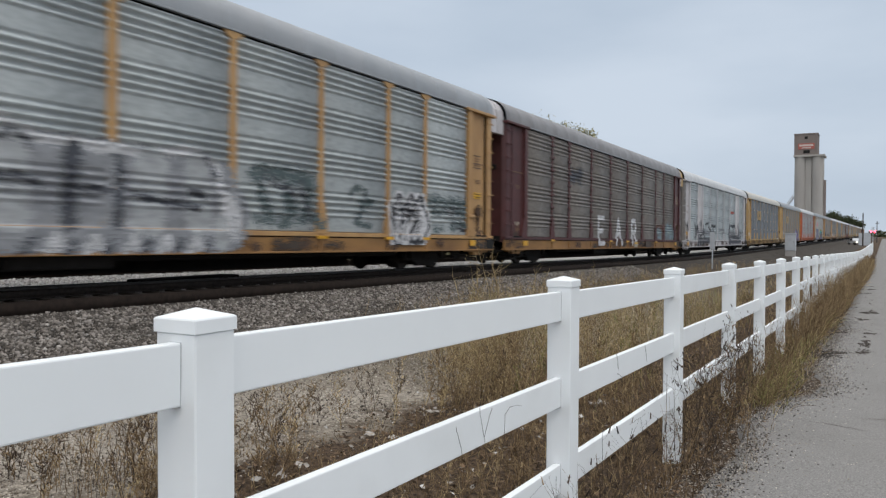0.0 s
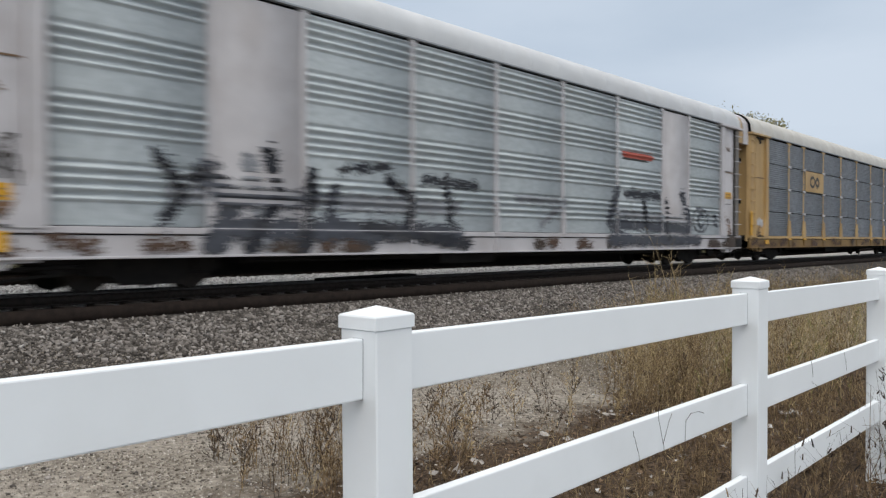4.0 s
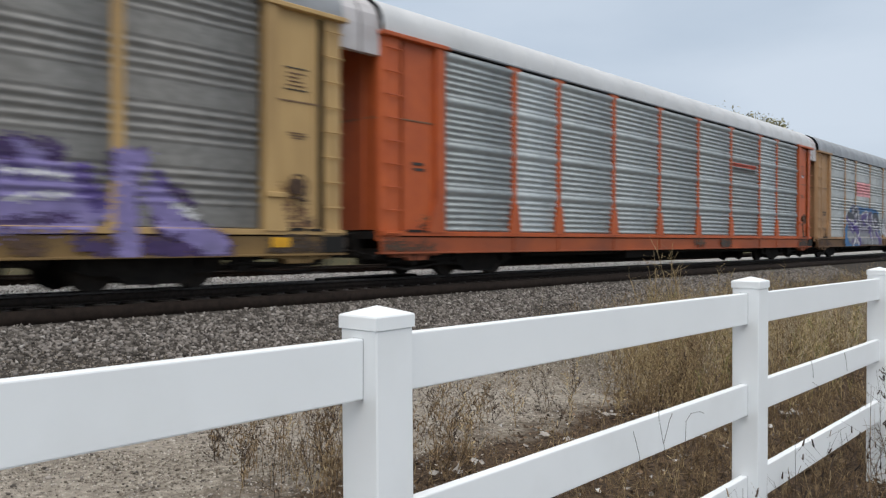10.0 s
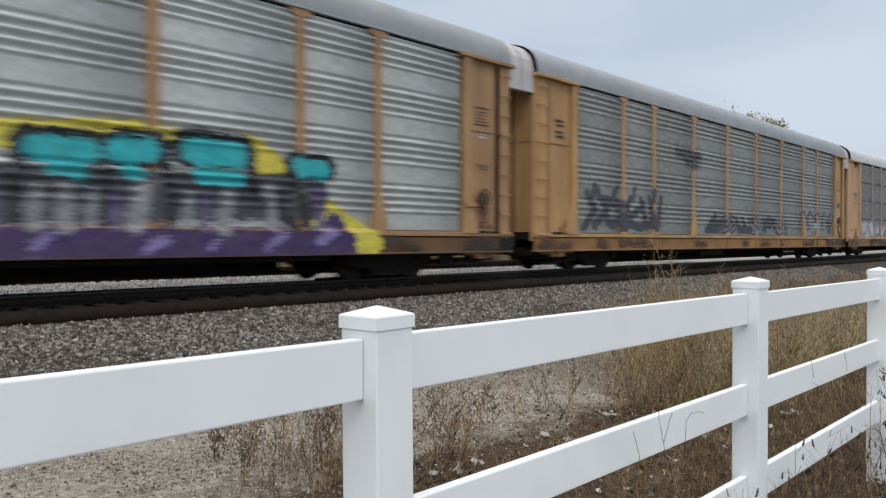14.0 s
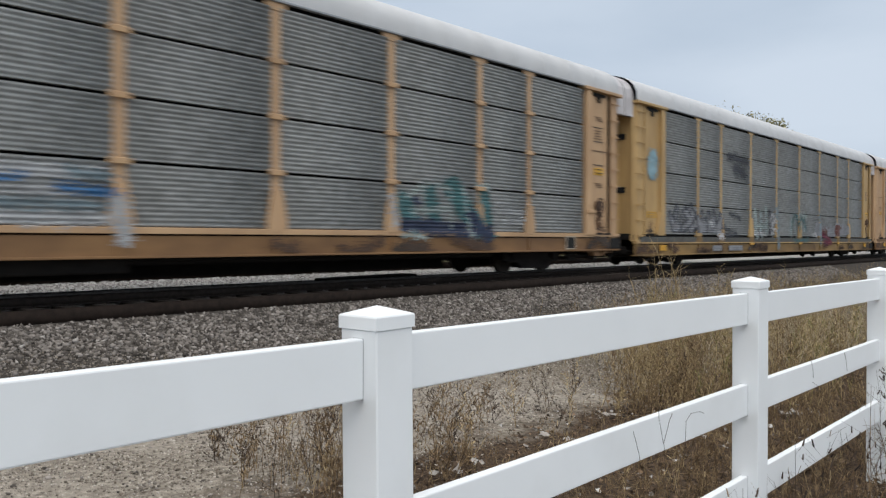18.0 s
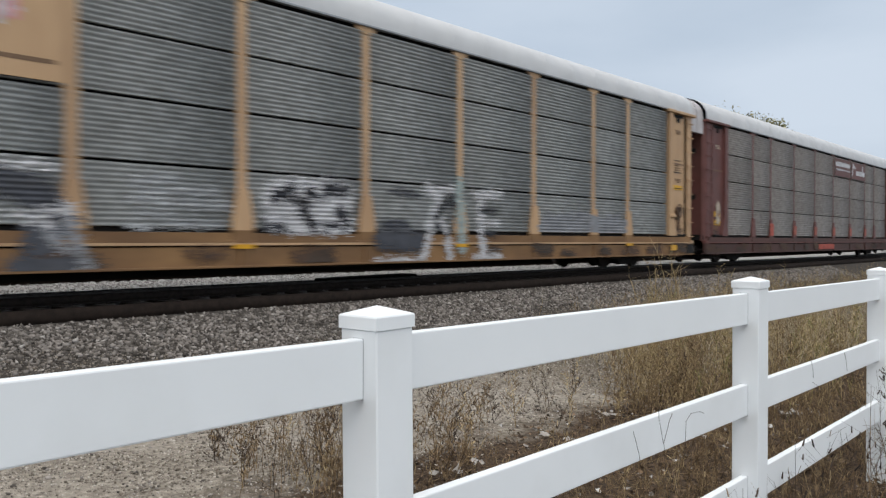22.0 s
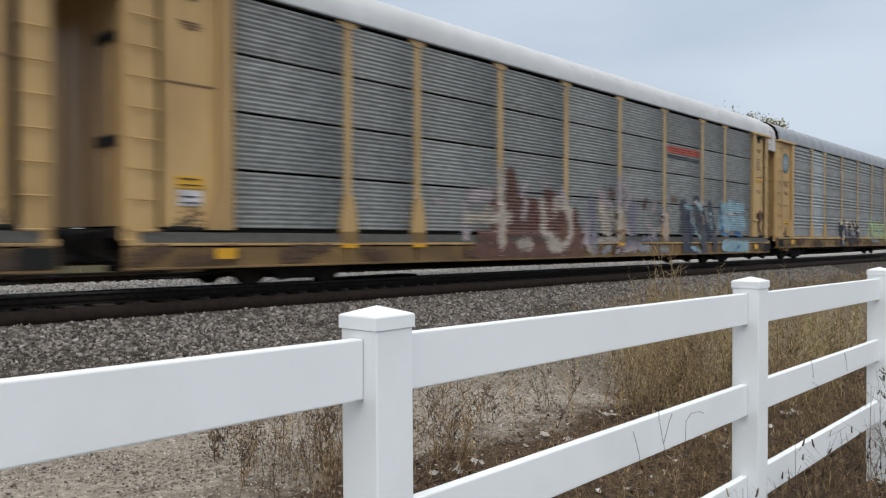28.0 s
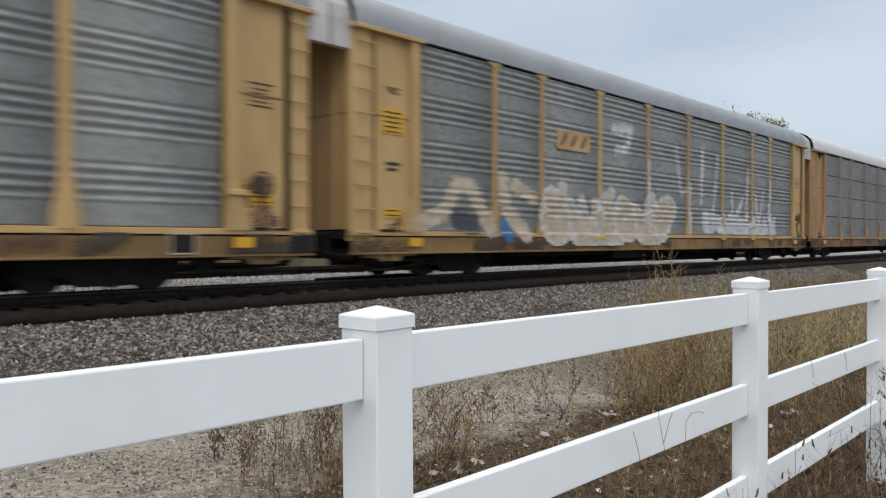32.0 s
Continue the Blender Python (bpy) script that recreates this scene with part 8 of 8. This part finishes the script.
sprayed("graffiti", c14, "swell", 4.6, 7.3, 1.2, 1.8, [(P_WHITE, [([(4.9, 1.55), (5.2, 1.55)], 0.15), ([(5.8, 1.55), (6.0, 1.52)], 0.1), ([(6.6, 1.5), (6.9, 1.5)], 0.1)], 0)], "white sprayed blots", fray=0.05)
card_frame(c14, 11.05)

c15 = auto_carrier(15, YELLOW, GALV_DARK, "swell", GREY_ROOF, "yellow auto carrier with dull corrugated sides and cream graffiti")
y = (EDGES[2] + EDGES[3]) / 2
sprayed("emblem", c15, "plate", y - 1.0, y + 1.1, 3.2, 3.9, [(YELLOW, [([(y - 0.7, 3.42), (y + 0.7, 3.42)], 0.15), ([(y - 0.7, 3.64), (y + 0.7, 3.64)], 0.15)], 0), (P_RUST, [([(y - 0.6 + 0.5 * k, 3.42), (y - 0.4 + 0.5 * k, 3.66)], 0.06) for k in range(3)], 0)], "yellow field with dark strokes", fray=0)
cream = [
    (P_CREAM, [([(-11.9, 1.15), (-11.0, 1.5), (-10.6, 2.1), (-10.1, 2.1), (-9.4, 1.1)], 0.2), ([(-8.9, 2.3), (-8.8, 1.6), (-8.0, 1.0)], 0.24), ([(-8.4, 2.2), (-7.6, 1.9)], 0.18)], 0.0),
    (P_SLATE, [([(-10.6, 1.3), (-10.0, 1.2)], 0.22)], 0.0), (P_BLUE, [([(-8.9, 1.2), (-8.7, 1.0)], 0.2)], 0.0),
]
sprayed("graffiti", c15, "swell", -12.2, -7.2, 0.75, 2.6, cream, "cream sprayed lettering, unreadable", fray=0.04)
piece(c15, "swell", 151, -7.4, 0.8, 0.7, 2.35, 6, 0.32, P_CREAM, P_WHITE, None, P_SALMON, "cream and white sprayed lettering, unreadable")
thin = [([(-3.6, 4.1), (-2.6, 4.2), (-2.8, 3.6), (-3.4, 3.5)], 0.14), ([(-1.4, 3.3), (-1.4, 1.2)], 0.09), ([(0.5, 3.9), (0.9, 2.4), (1.6, 2.7), (1.5, 1.2)], 0.09), ([(2.6, 4.0), (2.5, 2.2)], 0.11), ([(3.9, 3.9), (3.4, 1.2)], 0.09), ([(5.2, 2.6), (5.4, 1.2), (6.2, 2.4)], 0.10), ([(6.8, 3.6), (6.6, 1.4)], 0.09), ([(7.6, 2.6), (7.9, 1.3), (8.5, 2.8)], 0.09), ([(9.2, 3.2), (9.0, 1.3)], 0.09)]
sprayed("graffiti", c15, "swell", -4.0, 9.8, 1.06, 4.4, [(P_WHITE, thin, 0.0)], "tall thin white sprayed lettering, unreadable", fray=0.05)
piece(c15, "swell", 153, 2.6, 9.9, 1.06, 1.9, 6, 0.1, P_WHITE, P_WHITE, None, None, "white scrawl")
for k, (p, s_, st, r) in enumerate(((BROWN, GALV, "slot", WHITE_ROOF), (YELLOW, GALV, "slot", WHITE_ROOF), (TAN, GALV_DARK, "wave", GREY_ROOF), (MAROON, GALV_BROWN, "slot", WHITE_ROOF), (YELLOW, GALV, "wave", GREY_ROOF), (TAN, GALV, "slot", WHITE_ROOF))):
    auto_carrier(16 + k, p, s_, st, r, "auto carrier far down the train with corrugated grey sides", marks=k < 2, detail=k < 2)

# ---------------------------------------------------------------- along the line, far off
CONCRETE = material("weathered_concrete", (0.42, 0.395, 0.37), (0.35, 0.33, 0.31), 0.3, 0.9, bump=0.1, grime=(0.2, 0.185, 0.175), grime_scale=0.06, grime_amount=0.3, stretch=(1, 1, 0.25))
CONCRETE_HEAD = material("brown_concrete", (0.24, 0.20, 0.185), (0.20, 0.165, 0.15), 0.3, 0.9, grime=(0.15, 0.13, 0.12), grime_scale=0.08, grime_amount=0.3)
SIGN_RED = material("faded_red_sign", (0.45, 0.13, 0.10), (0.38, 0.11, 0.09), 2, 0.6)
SIGN_PALE = material("pale_lettering", (0.62, 0.52, 0.48), (0.55, 0.46, 0.42), 2, 0.6)
CABINET = material("pale_cabinet_paint", (0.55, 0.57, 0.60), (0.48, 0.50, 0.53), 2, 0.5, 0.2, grime=(0.35, 0.35, 0.35), grime_amount=0.15)
WOOD_POLE = material("weathered_pole", (0.06, 0.05, 0.045), (0.09, 0.075, 0.065), 3, 0.9)
BARK = material("bark", (0.08, 0.062, 0.05), (0.12, 0.095, 0.08), 6, 0.95, bump=0.4)
FOLIAGE = island_material("autumn_leaves", (0.20, 0.20, 0.11), (0.45, 0.41, 0.25))
FAR_FOLIAGE = island_material("far_leaves", (0.035, 0.045, 0.022), (0.075, 0.085, 0.042))
LAMP_RED = glowing("red_signal_light", (1.0, 0.06, 0.10), 9.0)
LAMP_WARM = glowing("warm_headlight", (1.0, 0.85, 0.6), 5.0)
CAR_WHITE = material("white_car_paint", (0.7, 0.71, 0.73), (0.66, 0.67, 0.69), 2, 0.3)
GLASS = material("dark_car_glass", (0.02, 0.022, 0.025), (0.03, 0.03, 0.03), 2, 0.1)

# concrete grain elevator
EY = 330.0
elev = empty("grain_elevator", pose(-0.0753 * EY, EY, -0.8), "tall grey concrete grain elevator with a red sign on its headhouse", "grain elevator")
w = 0.0312 * EY
for x0, x1, y0 in ((-w / 2, -0.11 * w, -4.6), (0.07 * w, w / 2, -4.6), (-0.12 * w, 0.08 * w, -3.6)):
    bm = bmesh.new()
    if y0 < -4:
        r, cx = (x1 - x0) / 2, (x0 + x1) / 2
        ring = [(cx + r * math.cos(2 * math.pi * k / 28), y0 + r + r * math.sin(2 * math.pi * k / 28)) for k in range(28)]
        prism(bm, ring, 0.0, 32.0, "z")
    else:
        box(bm, x0, x1, y0, 6.0, 0, 32.0)
    part("silo", bm, CONCRETE, elev)
bm = bmesh.new()
box(bm, -w / 2 - 0.2, w / 2 + 0.2, -4.8, 6.5, 32.0, 32.7)
part("silo_roof", bm, CONCRETE, elev)
bm = bmesh.new()
hw = 0.0245 * EY
box(bm, -w / 2, -w / 2 + hw, -4.6, 4.0, 32.7, 40.4)
box(bm, -w / 2 - 0.15, -w / 2 + hw + 0.15, -4.75, 4.15, 40.4, 40.8)
head = part("headhouse", bm, CONCRETE_HEAD, elev, "brown boxy headhouse")
for nm, mat, x0, x1, z0, z1, y in (("window", DARK, 3.6, 4.7, 38.6, 39.6, -4.64), ("sign", SIGN_RED, 1.4, 7.0, 34.8, 37.0, -4.7), ("window", DARK, 3.2, 5.4, 33.2, 34.4, -4.64), ("lettering_bar", SIGN_PALE, 1.8, 6.6, 35.9, 36.6, -4.74), ("lettering_bar", SIGN_PALE, 2.6, 5.8, 35.1, 35.5, -4.74)):
    bm = bmesh.new()
    box(bm, -w / 2 + x0, -w / 2 + x1, y, y + 0.1, z0, z1)
    part(nm, bm, mat, head)
bm = bmesh.new()
tube(bm, [(-w / 2, -3, 17), (-w / 2 - 4.5, -3, 10.5), (-w / 2 - 8, -3, 5)], 0.45, 6)
tube(bm, [(-w / 2, -3, 18.2), (-w / 2 - 8, -3, 6.2)], 0.12, 4)
part("conveyor", bm, CABINET, elev, "sloping grain conveyor")
bm = bmesh.new()
box(bm, w / 2 - 0.1, w / 2 + 0.7, -3.4, -2.4, 0, 23)
part("bucket_leg", bm, CONCRETE_HEAD, elev)


def tree(x, y, z, height, crown_r, seed, leaves, mat=None, label="", leaf=0.075):
    r = random.Random(seed)
    t = empty("tree", pose(x, y, z), label, "tree")
    bm = bmesh.new()
    tips = []

    def limb(p, way, length, rad, depth):
        q = p + way * length
        mid = (p + q) / 2 + Vector((r.uniform(-1, 1), r.uniform(-1, 1), 0)) * length * 0.06
        tube(bm, [p, mid, q], rad, 5, rad * 0.55)
        if depth == 0:
            tips.append(q)
            return
        for k in range(3):
            a = r.uniform(0, 6.28)
            d = (way + Vector((math.cos(a), math.sin(a), r.uniform(-0.1, 0.5))) * r.uniform(0.45, 0.8)).normalized()
            limb(q, d, length * r.uniform(0.6, 0.78), rad * 0.55, depth - 1)
        tips.append(q)
    limb(Vector((0, 0, -0.3)), Vector((0, 0, 1)), height * 0.36, height * 0.022, 4)
    part("trunk", bm, BARK, t)
    g = np.random.default_rng(seed)
    base = np.array([tips[g.integers(len(tips))] for _ in range(leaves)])
    c = base + g.normal(0, crown_r, (leaves, 3))
    s = leaf * (0.6 + 0.8 * g.random((leaves, 1, 1)))
    q = g.normal(0, 1, (leaves, 4, 3)) * s
    q[:, 2] = -q[:, 0] * 0.9 + q[:, 1] * 0.2
    v = (c[:, None] + q).reshape(-1, 3)
    f = np.arange(leaves * 4).reshape(-1, 4)
    part("crown", raw("crown", v, f, mat or FOLIAGE), None, t)
    return t


tree(-28.7, 80, -0.8, 15.0, 0.3, 8, 3200, label="thin autumn tree with sparse olive leaves behind the train")
tree(-31.9, 80, -0.8, 14.6, 0.35, 15, 900, label="nearly bare autumn tree behind the train")
for k in range(9):
    tree(-34 + k * 1.9, 600 + k * 6, -0.8, 17 - 0.5 * k + random.uniform(-1.5, 1.5), 1.0, 40 + k, 900, FAR_FOLIAGE, "dark green tree in a distant row", 0.3)

# low wood and roofs on the horizon
g = np.random.default_rng(9)
n = 9000
hx = g.uniform(-900, 900, n)
hy = 1150 + g.uniform(-40, 40, n)
hz = -0.8 + g.random(n) ** 1.3 * (7 + 3 * np.sin(hx * 0.013) + 2 * np.sin(hx * 0.047))
q = g.normal(0, 1.5, (n, 4, 3))
q[:, 2] = -q[:, 0]
v = (np.stack([hx, hy, hz], -1)[:, None] + q).reshape(-1, 3)
tagged(new("far_woods", raw("far_woods", v, np.arange(n * 4).reshape(-1, 4), FAR_FOLIAGE)), "low dark woods on the horizon", "woods", kind="stuff")


def signal_case(x, y, w, d, h, label, lift=0.0):
    t = empty("signal_cabinet", pose(x, y, ground_z(x, y) + lift), label, "cabinet")
    bm = bmesh.new()
    box(bm, -w / 2, w / 2, -d / 2, d / 2, 0.12, h, 0.02)
    part("body", bm, CABINET, t)
    bm = bmesh.new()
    box(bm, -w / 2 - 0.06, w / 2 + 0.06, -d / 2 - 0.06, d / 2 + 0.06, h, h + 0.08, 0.015)
    part("lid", bm, CABINET, t)
    bm = bmesh.new()
    box(bm, -w / 2 + 0.06, w / 2 - 0.06, -d / 2 - 0.02, -d / 2, 0.2, h - 0.1)
    door = part("door", bm, CABINET, t)
    bm = bmesh.new()
    box(bm, w / 2 - 0.2, w / 2 - 0.15, -d / 2 - 0.06, -d / 2 - 0.02, h * 0.5, h * 0.5 + 0.15)
    part("handle", bm, BLACK, door)
    bm = bmesh.new()
    box(bm, -w / 2 + 0.05, w / 2 - 0.05, -d / 2 + 0.05, d / 2 - 0.05, -0.4 - lift, 0.12)
    part("base", bm, CONCRETE, t)
    return t


signal_case(-9.5, 100, 1.15, 0.9, 2.05, "pale grey metal signal cabinet beside the track", 0.55)
signal_case(-4.05, 220, 2.6, 2.0, 3.1, "white metal equipment hut near the crossing")

sg = empty("marker_post", pose(-10.35, 56.5, ground_z(-10.35, 56.5) + 0.6), "narrow white marker board on a post beside the track", "sign")
bm = bmesh.new()
box(bm, -0.04, 0.04, -0.03, 0.03, -1.0, 1.3)
part("stake", bm, CABINET, sg)
bm = bmesh.new()
box(bm, -0.17, 0.17, -0.05, -0.03, 0.75, 1.95, 0.005)
part("board", bm, CABINET, sg)

for x, y, h in ((-4.25, 210, 7.9), (-1.9, 300, 7.2), (3.5, 420, 10.0)):
    p = empty("utility_pole", pose(x, y, ground_z(x, y)), "dark weathered wooden utility pole", "utility pole")
    bm = bmesh.new()
    tube(bm, [(0, 0, -0.5), (0, 0, h)], 0.17, 8, 0.12)
    part("pole", bm, WOOD_POLE, p)
    if y > 250:
        bm = bmesh.new()
        box(bm, -0.6, 0.6, -0.06, 0.06, h - 0.7, h - 0.55)
        part("crossarm", bm, WOOD_POLE, p)

xs = empty("crossing_signal", pose(-2.7, 262, ground_z(-2.7, 262)), "railway crossing mast with two lit red lamps", "crossing signal")
bm = bmesh.new()
tube(bm, [(0, 0, -0.3), (0, 0, 5.0)], 0.09, 8)
part("mast", bm, CABINET, xs)
bm = bmesh.new()
for a in (45, -45):
    c, s = math.cos(radians(a)), math.sin(radians(a))
    prism(bm, [(-0.6 * c - 0.1 * s, 4.6 - 0.6 * s + 0.1 * c), (0.6 * c - 0.1 * s, 4.6 + 0.6 * s + 0.1 * c), (0.6 * c + 0.1 * s, 4.6 + 0.6 * s - 0.1 * c), (-0.6 * c + 0.1 * s, 4.6 - 0.6 * s - 0.1 * c)], -0.14 - a * 0.0003, -0.12 - a * 0.0003, "y")
part("crossbuck", bm, CABINET, xs)
for dx in (-0.5, 0.5):
    bm = bmesh.new()
    disc(bm, (dx, -0.05, 3.6), 0.36, 0.03, 20, axis="y")
    t = part("backplate", bm, BLACK, xs)
    bm = bmesh.new()
    disc(bm, (dx, -0.12, 3.6), 0.26, 0.04, 16, axis="y")
    part("lamp", bm, LAMP_RED, t, "lit red lamp")

# parked pickup by the crossing
pk = empty("pickup_truck", pose(-6.6, 236, ground_z(-6.6, 236), 0, 0, 25), "white pickup truck waiting by the crossing", "pickup truck")
bm = bmesh.new()
prism(bm, [(-2.6, 0.5), (2.6, 0.5), (2.6, 1.0), (1.4, 1.1), (0.7, 1.75), (-0.7, 1.75), (-0.8, 1.1), (-2.6, 1.1)], -0.95, 0.95)
part("body", bm, CAR_WHITE, pk)
bm = bmesh.new()
prism(bm, [(1.25, 1.15), (0.68, 1.66), (-0.62, 1.66), (-0.7, 1.15)], -0.96, 0.96)
part("glass", bm, GLASS, pk)
for sy in (-1.65, 1.65):
    for sx in (-0.85, 0.85):
        bm = bmesh.new()
        disc(bm, (sx, sy, 0.38), 0.38, 0.13, 16)
        part("wheel", bm, RUBBER, pk)
for sx in (-0.7, 0.7):
    bm = bmesh.new()
    disc(bm, (sx, -2.62, 0.8), 0.12, 0.03, 12, axis="y")
    part("headlight", bm, LAMP_WARM, pk, "lit headlight")

# ---------------------------------------------------------------- the train runs past


def car_pose(number, t):
    y = JOINT_0 + (number - 2.5) * PITCH - SPEED * t - GAIN * t * t
    a, b = rail_z(y - 10), rail_z(y + 10)
    return pose(TRACK_X, y, (a + b) / 2, math.degrees(math.atan2(b - a, 20)))


def motions():
    for car, number in TRAIN:
        walk(car, [(t, car_pose(number, t)) for t in [k * 2.0 for k in range(17)]])
    step = 1 / FPS
    for ws, dy, number in WHEELSETS:
        if number < 17:
            walk(ws, [(k * step, pose(0, dy, 0.42, math.degrees((SPEED + GAIN * k * step) * k * step / 0.42) % 360)) for k in range(32 * FPS + 1)])


motions()
